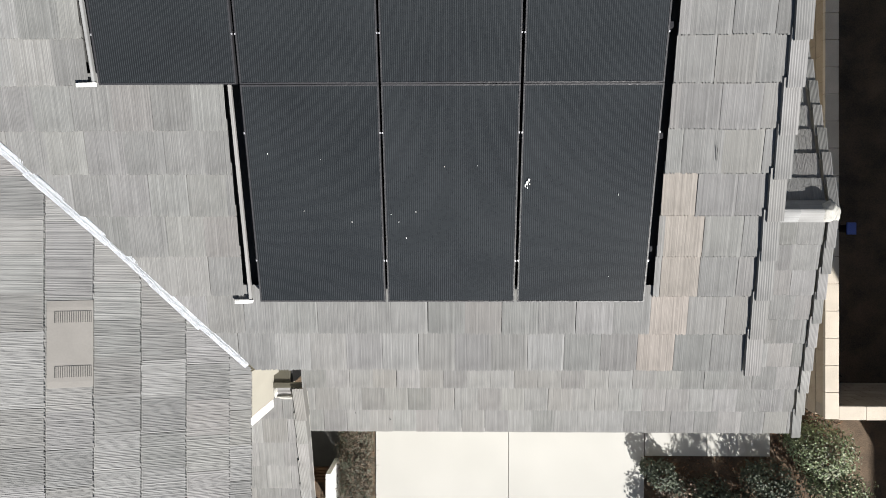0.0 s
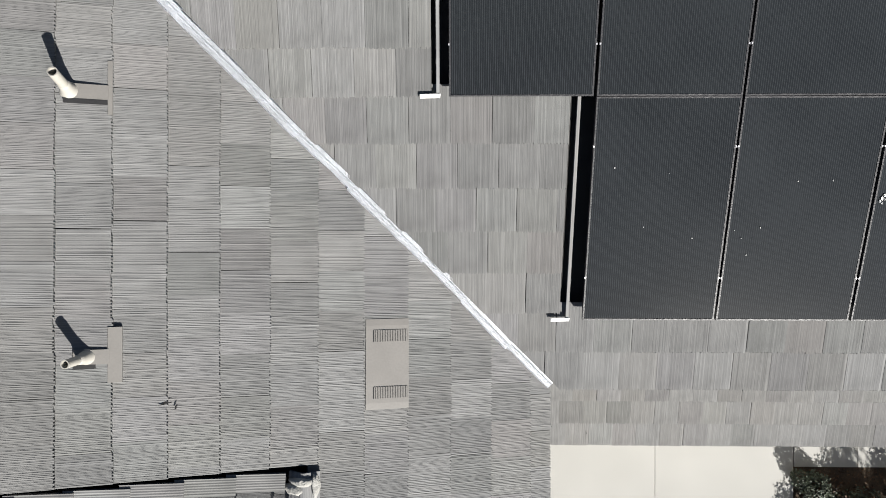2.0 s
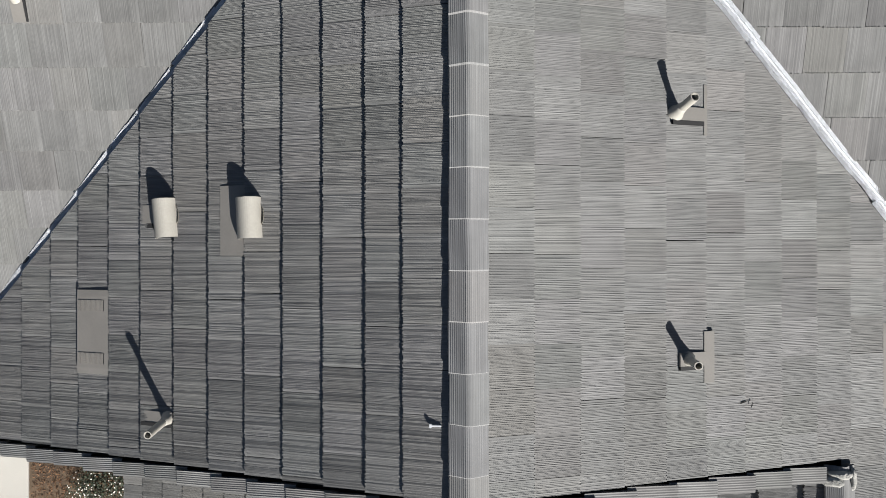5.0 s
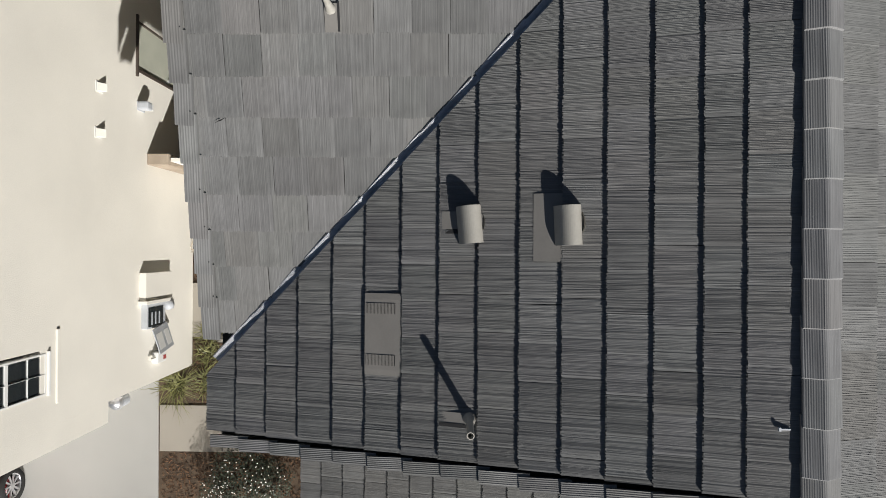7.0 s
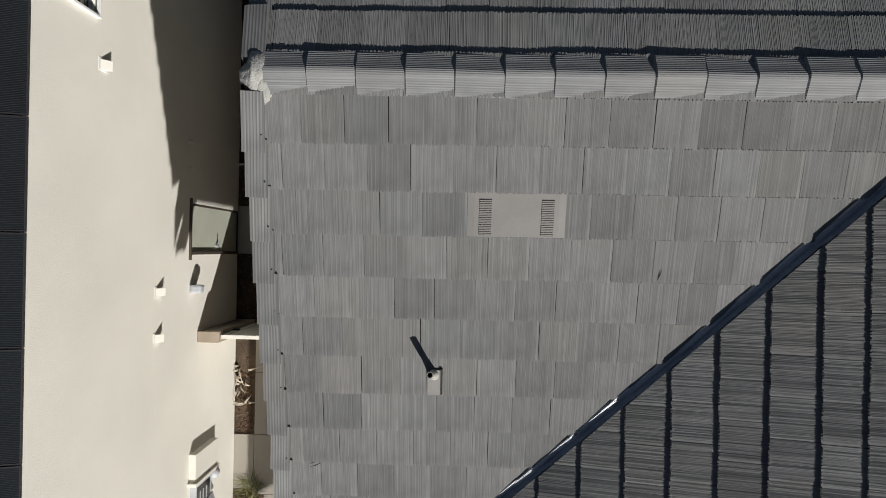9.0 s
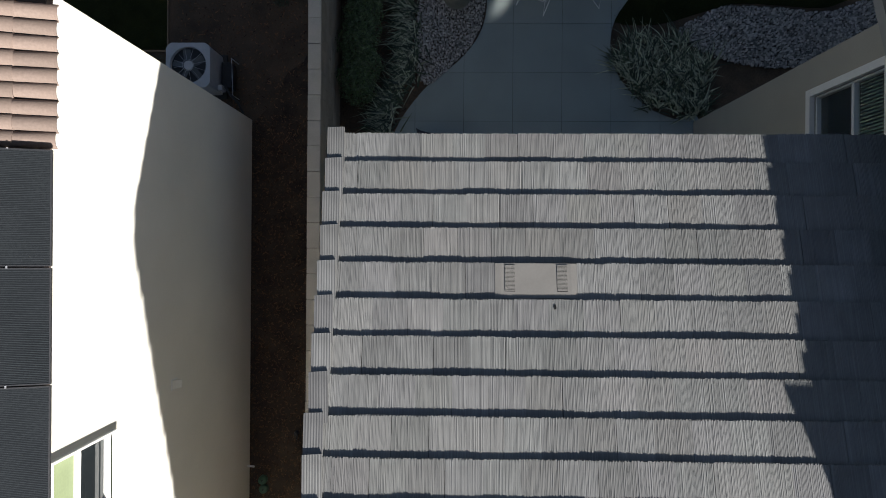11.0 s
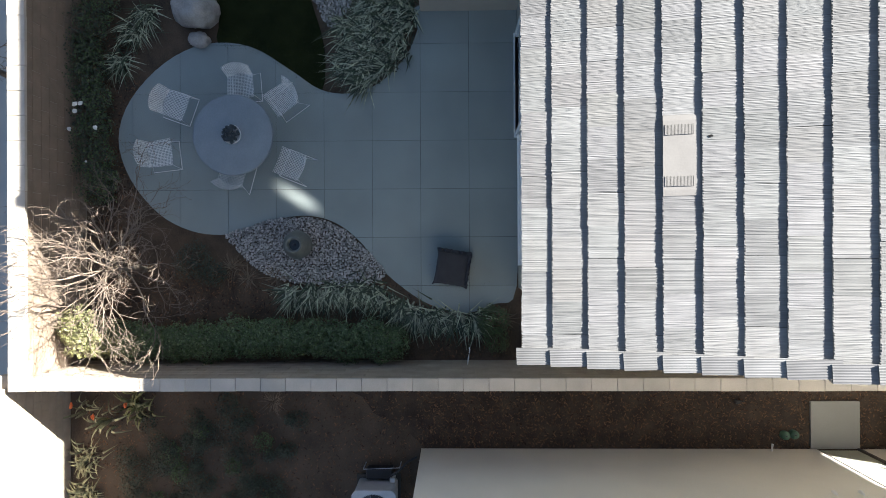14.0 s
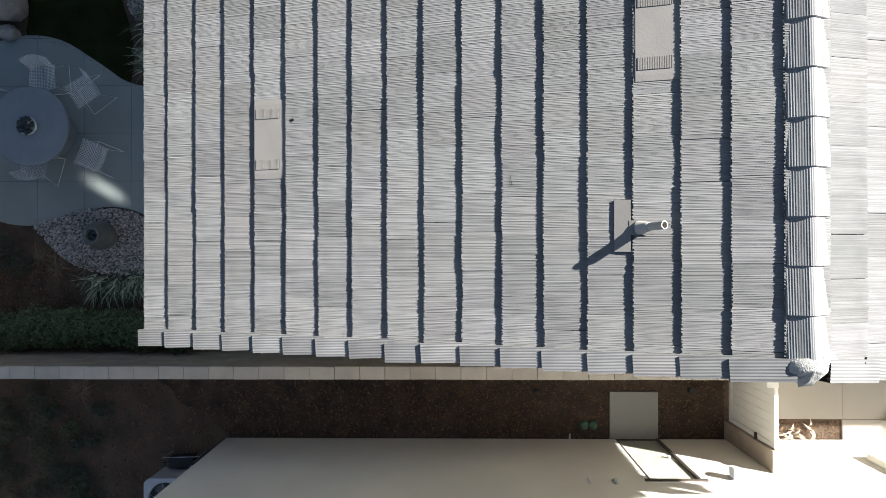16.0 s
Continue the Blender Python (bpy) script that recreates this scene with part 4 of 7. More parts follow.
def pebbles(name, label, poly, seed, size):
    r = random.Random(seed)
    bm = bmesh.new()
    bmesh.ops.create_icosphere(bm, subdivisions=2, radius=1.0)
    ball = [v.co.copy() for v in bm.verts]
    tri = [tuple(v.index for v in f.verts) for f in bm.faces]
    bm.free()
    xs, ys = [p[0] for p in poly], [p[1] for p in poly]
    v, f = [], []
    placed = []
    y = min(ys)
    while y < max(ys):
        x = min(xs)
        while x < max(xs):
            px, py = x + r.uniform(-0.4, 0.4) * size, y + r.uniform(-0.4, 0.4) * size
            if inside(px, py, poly):
                o = len(v)
                turn = Euler((r.uniform(-0.4, 0.4), r.uniform(-0.4, 0.4), r.uniform(0, 6.3))).to_matrix()
                s = size * r.uniform(0.50, 0.82)
                k = (s, s * r.uniform(0.6, 0.9), s * r.uniform(0.45, 0.7))
                v += [turn @ Vector((c.x * k[0], c.y * k[1], c.z * k[2])) + Vector((px, py, r.uniform(-0.01, 0.03))) for c in ball]
                f += [tuple(o + i for i in t) for t in tri]
            x += size
        y += size * 0.9
    tagged(listed(name, v, f, M_PEBBLE, None, True), label=label, category="pebbles", kind="stuff")


pebbles("river_pebbles", "grey river pebbles round the urn in a curved bed", spline([(-10.12, 14.78), (-9.98, 14.32), (-9.83, 13.85), (-9.80, 13.30), (-9.94, 12.70), (-10.32, 12.22), (-10.90, 11.74), (-11.10, 12.30), (-11.08, 12.9), (-11.0, 13.7), (-10.74, 14.23), (-10.36, 14.61)], 3), 3, 0.033)
pebbles("river_pebbles", "grey river pebbles in a winding dry bed beside the lawn", spline([(-6.23, 12.8), (-5.71, 13.1), (-5.29, 13.23), (-4.36, 13.19), (-3.64, 13.11), (-3.12, 13.23), (-2.4, 13.55), (-1.4, 14.0), (-1.2, 13.0), (-2.43, 12.6), (-3.13, 12.29), (-3.75, 12.14), (-4.47, 12.08), (-5.2, 12.18), (-5.72, 12.35), (-6.08, 12.59)], 3), 4, 0.038)


def chips(name, label, rects, seed, count):
    """Shredded bark: small flat splinters lying every way."""
    r = random.Random(seed)
    v, f = [], []
    area = [(x1 - x0) * (y1 - y0) for x0, y0, x1, y1 in rects]
    for _ in range(count):
        x0, y0, x1, y1 = r.choices(rects, area)[0]
        turn = Euler((r.uniform(-0.5, 0.5), r.uniform(-0.5, 0.5), r.uniform(0, 6.3))).to_matrix()
        p = Vector((r.uniform(x0, x1), r.uniform(y0, y1), r.uniform(-0.035, -0.01)))
        L, W = r.uniform(0.012, 0.035), r.uniform(0.004, 0.011)
        o = len(v)
        v += [p + turn @ Vector(q) for q in ((-L, -W, 0), (L, -W, 0.003), (L, W, 0), (-L, W, 0.004))]
        f.append((o, o + 1, o + 2, o + 3))
    tagged(listed(name, v, f, M_BARK), label=label, category="mulch", kind="stuff")


chips("bark_mulch", "brown bark mulch along the side yard", [(-14.15, 1.7, -12.72, 11.2), (-14.15, -0.4, -13.8, 0.74), (-14.17, -2.7, -13.6, -1.5), (-14.75, -6, -11.4, -3.65)], 8, 16000)
chips("bark_mulch", "brown bark mulch in the planting beds", [(-12.45, 9.4, -10.6, 17.2), (-10.6, 16.4, -6.0, 17.3), (-15.6, 11.3, -12.75, 17.5)], 9, 14000)
chips("bark_mulch", "brown bark mulch in the front beds", [(3.5, -6.5, 7.0, -3.72), (-2.1, -6.5, -1.44, -2.0), (5.65, -3.7, 6.9, -2.2)], 10, 7000)

# ---- garden walls ----


def block_wall(name, label, x0, y0, x1, y1, top, near=None, seed=1, mat=None, lip=0.018):
    """Tan block wall on the line from (x0, y0) to (x1, y1): running bond with raked joints, flat cap blocks."""
    r = random.Random(seed)
    a, b = Vector((x0, y0, 0)), Vector((x1, y1, 0))
    d = (b - a).normalized()
    s = Vector((-d.y, d.x, 0))
    length, half, L, H = (b - a).length, 0.085, 0.406, 0.203
    courses = int((top - 0.09) / H + 0.5)
    H = (top - 0.07) / courses
    turn = Matrix((d, s, Vector((0, 0, 1)))).transposed().to_4x4()
    core = boxed(0.02, -half + 0.012, -0.1, length - 0.02, half - 0.012, top - 0.06)
    base = part(name, core, M_MORTARJ)
    base.matrix_world = Matrix.Translation(a) @ turn
    tagged(base, label=label, category="wall", kind="structure")
    blocks = [mesh_from("block", boxed(0.005, -half + r.uniform(-0.002, 0.002), 0.004, L - 0.005, half, H - 0.006, bevel=0.005), mat or M_BLOCK) for _ in range(3)]
    caps = [mesh_from("cap_block", boxed(0.003, -half - lip, 0.0, L - 0.003, half + lip, 0.065, bevel=0.008), M_CAP) for _ in range(2)]
    v, f = [], []
    for c in range(courses):
        x = -L / 2 * (c % 2)
        while x < length - 0.1:
            if x >= -0.01 and x + L <= length + 0.25:
                w = a + d * (x + L / 2)
                m = Matrix.Translation((x, 0, c * H + r.gauss(0, 0.001)))
                if near is not None and near(w.x, w.y):
                    ob = new("block", r.choice(blocks))
                    ob.parent = base
                    ob.matrix_basis = m
                else:
                    me = r.choice(blocks)
                    o = len(v)
                    v += [m @ q.co for q in me.vertices]
                    f += [tuple(o + i for i in p.vertices) for p in me.polygons]
            x += L
    if v:
        tagged(listed("blocks", v, f, mat or M_BLOCK, base), kind="stuff")
    x = 0.0
    while x < length - 0.1:
        ob = new("cap_block", r.choice(caps))
        ob.parent = base
        ob.matrix_basis = Matrix.Translation((x, r.gauss(0, 0.002), top - 0.065 + r.gauss(0, 0.0012))) @ Matrix.Rotation(r.gauss(0, 0.003), 4, "Z")
        x += L
    return base


block_wall("garden_wall_west", "tan block side wall with flat caps, in shade of the house", -12.585, 1.8, -12.585, 17.4, 1.80, near=lambda x, y: y > 10.4, seed=21)
block_wall("garden_wall_north", "tan block back wall, shade put into its darker brown face, with sunlit caps", -12.70, 17.53, 1.0, 17.53, 1.80, near=lambda x, y: -12.7 < x < -8.8, seed=22, mat=M_BLOCK_SHADED, lip=0.06)
block_wall("garden_wall_north_west", "sunlit cream block back wall of the neighbouring yard", -22.0, 17.85, -12.70, 17.85, 1.95, seed=23)
block_wall("garden_wall_east", "tan block wall beside the garage", 5.65, -2.55, 5.65, 8.0, 1.80, near=lambda x, y: y < 0.5, seed=24)
block_wall("garden_wall_front", "tan block wall turning away from the drive", 5.75, -2.46, 12.0, -2.46, 1.80, near=lambda x, y: x < 7.5, seed=25)
tagged(part("gate_wall", boxed(-14.155, 1.57, -0.05, -13.81, 1.75, 1.80, bevel=0.01), M_BLOCK), label="short tan return wall beside the gate", category="wall", kind="structure")

# ---- neighbouring house to the west ----


def pierced_wall(name, label, x0, x1, y0, y1, z0, z1, holes, mat):
    """A wall across x with rectangular openings (ya, yb, za, zb) right through it."""
    ys = sorted({y0, y1, *[h[0] for h in holes], *[h[1] for h in holes]})
    zs = sorted({z0, z1, *[h[2] for h in holes], *[h[3] for h in holes]})
    bm = bmesh.new()
    for ya, yb in zip(ys, ys[1:]):
        za = None
        for za, zb in zip(zs, zs[1:]):
            cy, cz = (ya + yb) / 2, (za + zb) / 2
            if not any(h[0] < cy < h[1] and h[2] < cz < h[3] for h in holes):
                box(bm, x0, ya, za, x1, yb, zb)
    bmesh.ops.remove_doubles(bm, verts=bm.verts[:], dist=0.0005)
    seen = {}
    for fc in bm.faces[:]:
        seen.setdefault(frozenset(v.index for v in fc.verts), []).append(fc)
    bm.verts.index_update()
    seen = {}
    for fc in bm.faces[:]:
        seen.setdefault(frozenset(v.index for v in fc.verts), []).append(fc)
    bmesh.ops.delete(bm, geom=[fc for fs in seen.values() if len(fs) > 1 for fc in fs], context="FACES_ONLY")
    return tagged(part(name, bm, mat), label=label, category="wall", kind="structure")


NX = -14.16
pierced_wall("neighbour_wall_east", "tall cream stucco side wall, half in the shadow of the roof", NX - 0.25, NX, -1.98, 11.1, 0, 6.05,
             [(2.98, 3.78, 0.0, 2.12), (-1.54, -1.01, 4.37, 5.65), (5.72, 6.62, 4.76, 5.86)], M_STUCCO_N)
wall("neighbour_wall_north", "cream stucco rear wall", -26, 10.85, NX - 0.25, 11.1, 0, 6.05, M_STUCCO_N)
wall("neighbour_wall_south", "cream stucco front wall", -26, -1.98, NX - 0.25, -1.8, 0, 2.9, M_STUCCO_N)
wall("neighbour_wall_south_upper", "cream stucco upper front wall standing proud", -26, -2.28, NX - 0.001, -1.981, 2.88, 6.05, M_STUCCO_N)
wall("neighbour_wall_inside", "dark room behind the neighbouring windows", -18, -1.7, -17.8, 10.8, 0, 6.0, M_DARK)
nroof = bmesh.new()
slab(nroof, [(-14.10, -2.35, 6.05), (-20.5, -2.35, 8.0), (-20.5, 11.15, 8.0), (-14.10, 11.15, 6.05)], 0.10)
slab(nroof, [(-20.5, -2.35, 8.0), (-27, -2.35, 6.05), (-27, 11.15, 6.05), (-20.5, 11.15, 8.0)], 0.16)
nroof = tagged(part("neighbour_roof", nroof, M_CLAY), label="pink clay barrel-tile roof of the neighbouring house", category="roof", kind="structure")
bt = bmesh.new()
ring = []
for y in (0.0, 0.42):
    k0, k1 = (0.080, 0.068) if y == 0 else (0.070, 0.058)
    ring.append([bt.verts.new((-y, k0 * math.cos(math.pi * t / 8), k0 * math.sin(math.pi * t / 8) * 0.9)) for t in range(9)])
    ring.append([bt.verts.new((-y, k1 * math.cos(math.pi * t / 8), k1 * math.sin(math.pi * t / 8) * 0.9 - 0.004)) for t in range(9)])
for p, q in ((ring[0], ring[2]), (ring[1], ring[0]), (ring[3], ring[1])):
    for t in range(8):
        bt.faces.new((p[t], p[t + 1], q[t + 1], q[t]))
bmesh.ops.recalc_face_normals(bt, faces=bt.faces[:])
barrel = mesh_from("barrel_tile", bt, M_CLAY, True)
r_b = random.Random(4)
for y0, y1 in ((-2.3, 0.02), (9.60, 10.96)):
    y = y0 + 0.07
    while y < y1:
        for row in range(4):
            ob = new("barrel_tile", barrel)
            ob.parent = nroof
            ob.matrix_basis = Matrix.Translation((-13.96 - row * 0.34, y, 6.075 + row * 0.34 * 0.3)) @ pose(r_b.gauss(0, 0.004), r_b.gauss(0, 0.003), 0, 0, math.degrees(math.atan(0.3)) + r_b.gauss(0, 0.6), r_b.gauss(0, 0.6))
        y += 0.145
for row in range(4):
    ob = new("rake_tile", barrel)
    ob.parent = nroof
    ob.matrix_basis = Matrix.Translation((-13.95 - row * 0.36, 11.045, 6.11 + row * 0.36 * 0.3)) @ pose(0, 0, 0, 0, math.degrees(math.atan(0.3)), 0) @ Matrix.Diagonal((1, 1.30, 1.1, 1))


def frame_bars(parent, plane, a0, a1, z0, z1, depth0, depth1, w, mat, name="window_frame", bars=()):
    """Frame and glazing bars of an opening in a wall across x ('x') or across y ('y')."""
    def bar(u0, u1, v0, v1, nm):
        thin = nm == "glazing_bar" and min(u1 - u0, v1 - v0) < 0.02
        front, back = (depth1, depth1 - 0.02) if thin else (depth1, depth0)
        c = (back, u0, v0, front, u1, v1) if plane == "x" else (u0, back, v0, u1, front, v1)
        part(nm, boxed(*c, bevel=0.004), mat, parent)
    bar(a0, a1, z1 - w, z1, name)
    bar(a0, a1, z0, z0 + w, name)
    bar(a0, a0 + w, z0 + w, z1 - w, name)
    bar(a1 - w, a1, z0 + w, z1 - w, name)
    for kind, at, bw in bars:
        if kind == "z":
            bar(a0 + w, a1 - w, at - bw / 2, at + bw / 2, "glazing_bar")
        else:
            bar(at - bw / 2, at + bw / 2, z0 + w, z1 - w, "glazing_bar")


def window(name, label, plane, face, out, a0, a1, z0, z1, trim, bars, glass=None, deep=0.0, mat=None):
    """A window set back in its opening: trim proud of the wall, frame, bars, panes and what hangs behind them."""
    mat = mat or M_WHITE
    win = tagged(new(name), label=label, category="window", kind="structure")
    s = 1 if out > 0 else -1
    if trim:
        frame_bars(win, plane, a0 - trim, a1 + trim, z0 - trim, z1 + trim, min(face - 0.02 * s, face + 0.045 * s), max(face - 0.02 * s, face + 0.045 * s), trim, mat, "window_trim")
    frame_bars(win, plane, a0, a1, z0, z1, min(face - 0.10 * s, face - (0.03 - deep) * s), max(face - 0.10 * s, face - (0.03 - deep) * s), 0.024, mat, "window_frame", bars)
    d0, d1 = sorted((face - (0.02 if deep else 0.085) * s, face - (0.012 if deep else 0.075) * s))
    c = (d0, a0 + 0.04, z0 + 0.04, d1, a1 - 0.04, z1 - 0.04) if plane == "x" else (a0 + 0.04, d0, z0 + 0.04, a1 - 0.04, d1, z1 - 0.04)
    pane = part("pane", boxed(*c), glass or M_GLASS, win)
    if glass is M_PANE:
        pane.visible_shadow = False
    return win


win_a = window("window_1", "white narrow gridded window in the cream wall", "x", NX, 1, -1.56, -1.05, 4.27, 5.62, 0.0,
               [("z", 4.95, 0.05), ("a", -1.305, 0.006), ("z", 4.60, 0.005), ("z", 5.29, 0.005)], M_GLASS, deep=0.035)
part("window_sill", boxed(NX - 0.02, -1.58, 4.215, NX + 0.03, -1.03, 4.25, bevel=0.006), M_WHITE, win_a)
win_b = window("window_2", "white window with green glass in the cream wall", "x", NX, 1, 5.72, 6.62, 4.76, 5.86, 0.03, [("z", 5.33, 0.06)], M_GLASS)
part("roller_shade", boxed(NX - 0.072, 5.77, 5.37, NX - 0.066, 6.57, 5.80), M_SHADE, win_b, "pale green roller shade")
part("window_ledge", boxed(NX - 0.01, -1.71, 4.02, NX + 0.022, -0.78, 4.08, bevel=0.010), M_STUCCO_N, win_a)

ndoor = tagged(new("door_1"), label="closed sage-grey side door in a dark bronze frame", category="door", kind="structure")
for c in ((NX - 0.14, 2.98, 0.0, NX + 0.02, 3.03, 2.12), (NX - 0.14, 3.75, 0.0, NX + 0.004, 3.78, 2.12), (NX - 0.14, 2.90, 2.12, NX + 0.03, 3.86, 2.17)):
    part("door_frame", boxed(*c, bevel=0.005), M_BROWN, ndoor)
leaf = part("door_leaf", boxed(NX - 0.06, 3.03, 0.02, NX - 0.02, 3.75, 2.12, bevel=0.004), M_DOOR, ndoor)
part("door_handle", cyl(cyl(bmesh.new(), 0.03, 0.03, 0, 0.05, 14, pose(NX - 0.02, 3.12, 1.02, 0, 90, 0)), 0.010, 0.010, 0, 0.13, 10, pose(NX + 0.025, 3.12, 1.02, -90, 0, 0)), M_ALLOY, leaf, "satin lever handle")

# unseen block of a house to the east, whose shade lies over its yard
gable("neighbour_wall_far_east", "cream stucco wall of the unseen house to the east", 9.0, 9.25, [(-6.2, 0), (18, 0), (18, 6.3), (-6.2, 6.3)], M_STUCCO_N)
tagged(part("neighbour_roof_east", slab(bmesh.new(), [(8.7, -6.6, 6.3), (14, -6.6, 7.9), (14, 18.4, 7.9), (8.7, 18.4, 6.3)], 0.2), M_CLAY), label="clay tile roof of the unseen house to the east", category="roof", kind="structure")
# deeper front part, added out of view to throw shade over the front strip
gable("added_shade_wall_front", "cream stucco wall of the unseen house to the east", 12.9, 13.15, [(-24, 0), (-6.2, 0), (-6.2, 6.3), (-24, 6.3)], M_STUCCO_N)
tagged(part("neighbour_roof_east_front", slab(bmesh.new(), [(12.6, -24.4, 6.3), (18, -24.4, 7.9), (18, -6.62, 7.9), (12.6, -6.62, 6.3)], 0.2), M_CLAY), label="clay tile roof added unseen over the front part to the east, for shade", category="roof", kind="structure")
# ---- windows of the house ----
window("window_3", "white-framed upper window of the rear wing with pleated blind", "x", WX, -1, 9.70, 10.60, 3.94, 5.30, 0.09, [("z", 4.67, 0.05)], M_PANE)
bl = bmesh.new()
for k in range(22):
    y = 9.74 + k * 0.0385
    box(bl, WX + 0.10, y, 4.7, WX + 0.115, y + 0.02, 5.26, m=None)
tagged(part("pleated_blind", bl, M_CLOTHW), label="green pleated blind hanging behind the upper glass", category="blind")
w4 = window("window_4", "wide white-framed rear window beside the patio", "y", RW, 1, -10.60, -8.52, 0.77, 2.13, 0.09, [("a", -9.56, 0.06)])
w5 = window("sliding_door_1", "white-framed glass sliding door onto the patio", "y", RW, 1, -8.23, -6.47, 0.02, 2.13, 0.09, [("a", -7.35, 0.08)])
for x0, x1, z in ((-10.72, -8.40, 0.62), (-8.34, -6.38, -0.03)):
    part("window_sill", boxed(x0, RW - 0.02, z, x1, RW + 0.07, z + 0.05, bevel=0.006), M_WHITE, w4 if x0 < -9 else w5)

# ---- solar arrays ----


def solar_panel(m, w=1.016, h=1.70, label="black framed solar panel lying on the tiled roof", group="solar panels on the house roof"):
    p = thing("solar_panel", label, "solar panel", group, at=m)
    bm = bmesh.new()
    for c in ((0, 0, 0, w, 0.012, 0.04), (0, h - 0.012, 0, w, h, 0.04), (0, 0.012, 0, 0.012, h - 0.012, 0.04), (w - 0.012, 0.012, 0, w, h - 0.012, 0.04)):
        box(bm, *c)
    part("frame", bm, M_FRAME, p)
    part("laminate", boxed(0.012, 0.012, 0.028, w - 0.012, h - 0.012, 0.0365), M_PANEL, p)
    for x in (0.0, w):
        for y in (0.35, h - 0.35):
            part("clamp", boxed(x - 0.005, y - 0.007, 0.036, x + 0.005, y + 0.007, 0.043), M_ALLOY, p)
    part("junction_box", boxed(w / 2 - 0.06, h - 0.2, -0.02, w / 2 + 0.06, h - 0.1, 0.0), M_BLACK, p)
    return p


TILT = math.degrees(math.atan(0.305))
COLS = (-2.610, -1.570, -0.536, 0.502)
def panel_z(y): return z_a(0, y) + 0.085
first = None
for col in COLS:
    for row, y in enumerate((-0.415, 1.215)):
        if col < -2 and row == 0:
            continue
        m = pose(col, y, panel_z(y), TILT, 0, 0)
        if first is None:
            first = solar_panel(m)
        else:
            copy_thing(first, m)
NT = math.degrees(math.atan(0.3))
nb = None
for k in range(9):
    m = Matrix.Translation((-13.95, 9.58 - (k + 1) * 1.058, 6.16)) @ pose(0, 0, 0, 0, NT, 0) @ pose(0, 0, 0, 0, 0, 90)
    if nb is None:
        nb = solar_panel(m, 1.045, 1.70, "black solar panel along the neighbouring eave", "solar panels on the neighbouring roof")
    else:
        copy_thing(nb, m)

rail = thing("panel_rail", "dark mounting rails under the solar array", "rail")
for y in (0.0, 0.85, 1.6, 2.5):
    part("rail", boxed(-1.56 if y < 1.1 else -2.60, y - 0.02, panel_z(y) - 0.06, 1.56, y + 0.02, panel_z(y) - 0.015), M_FRAME, rail)
skirt = thing("array_flashing", "pale metal side flashing along the solar array", "flashing")
for x, y0, y1 in ((-1.676, -0.42, 1.22), (-2.690, 1.24, 2.9)):
    bm = bmesh.new()
    slab(bm, [(x - 0.012, y0, z_a(0, y0) + 0.045), (x + 0.012, y0, z_a(0, y0) + 0.045), (x + 0.012, y1, z_a(0, y1) + 0.045), (x - 0.012, y1, z_a(0, y1) + 0.045)], 0.03)
    part("flashing_strip", bm, M_TRIM, skirt)
    bm = bmesh.new()
    slab(bm, [(x - 0.13, y0 - 0.03, z_a(0, y0) + 0.05), (x + 0.015, y0 - 0.026, z_a(0, y0) + 0.05), (x + 0.02, y0, z_a(0, y0) + 0.052), (x - 0.13, y0 - 0.004, z_a(0, y0) + 0.052)], 0.02)
    part("flashing_end", bm, M_WHITE, skirt)
r_s = random.Random(12)
drop = bmesh.new()
for dx, dy, q in ((0, 0, 0.012), (0.014, 0.022, 0.009), (-0.012, -0.02, 0.008), (0.004, -0.034, 0.006), (0.02, -0.008, 0.006)):
    lump(drop, (0.55 + dx, 0.50 + dy, panel_z(0.50 + dy) + 0.048), (q * 0.7, q * 1.3, 0.003), 4 + 60 * dx, 2, 0.6)
for _ in range(12):
    x, y = r_s.uniform(-1.5, 1.5), r_s.uniform(-0.3, 1.1)
    lump(drop, (x, y, panel_z(y) + 0.046), (r_s.uniform(0.002, 0.004), r_s.uniform(0.003, 0.008), 0.002), r_s.random() * 9, 1, 0.3)
tagged(part("bird_droppings", drop, M_WHITE), label="small white bird droppings on the solar glass", category="dirt", kind="stuff")

# ---- roof vents and pipes ----


def roof_frame(x, y, height, facing):
    """A frame on a slope: y runs up the slope, z stands off it."""
    s = {"south": (0, 1), "north": (0, -1), "east": (-1, 0), "west": (1, 0)}[facing]
    g = height(x + s[0], y + s[1]) - height(x, y)
    V = Vector((s[0], s[1], g)).normalized()
    U = {"south": Vector((1, 0, 0)), "north": Vector((-1, 0, 0)), "east": Vector((0, 1, 0)), "west": Vector((0, -1, 0))}[facing]
    return Matrix.Translation((x, y, height(x, y))) @ Matrix((U, V, U.cross(V))).transposed().to_4x4()


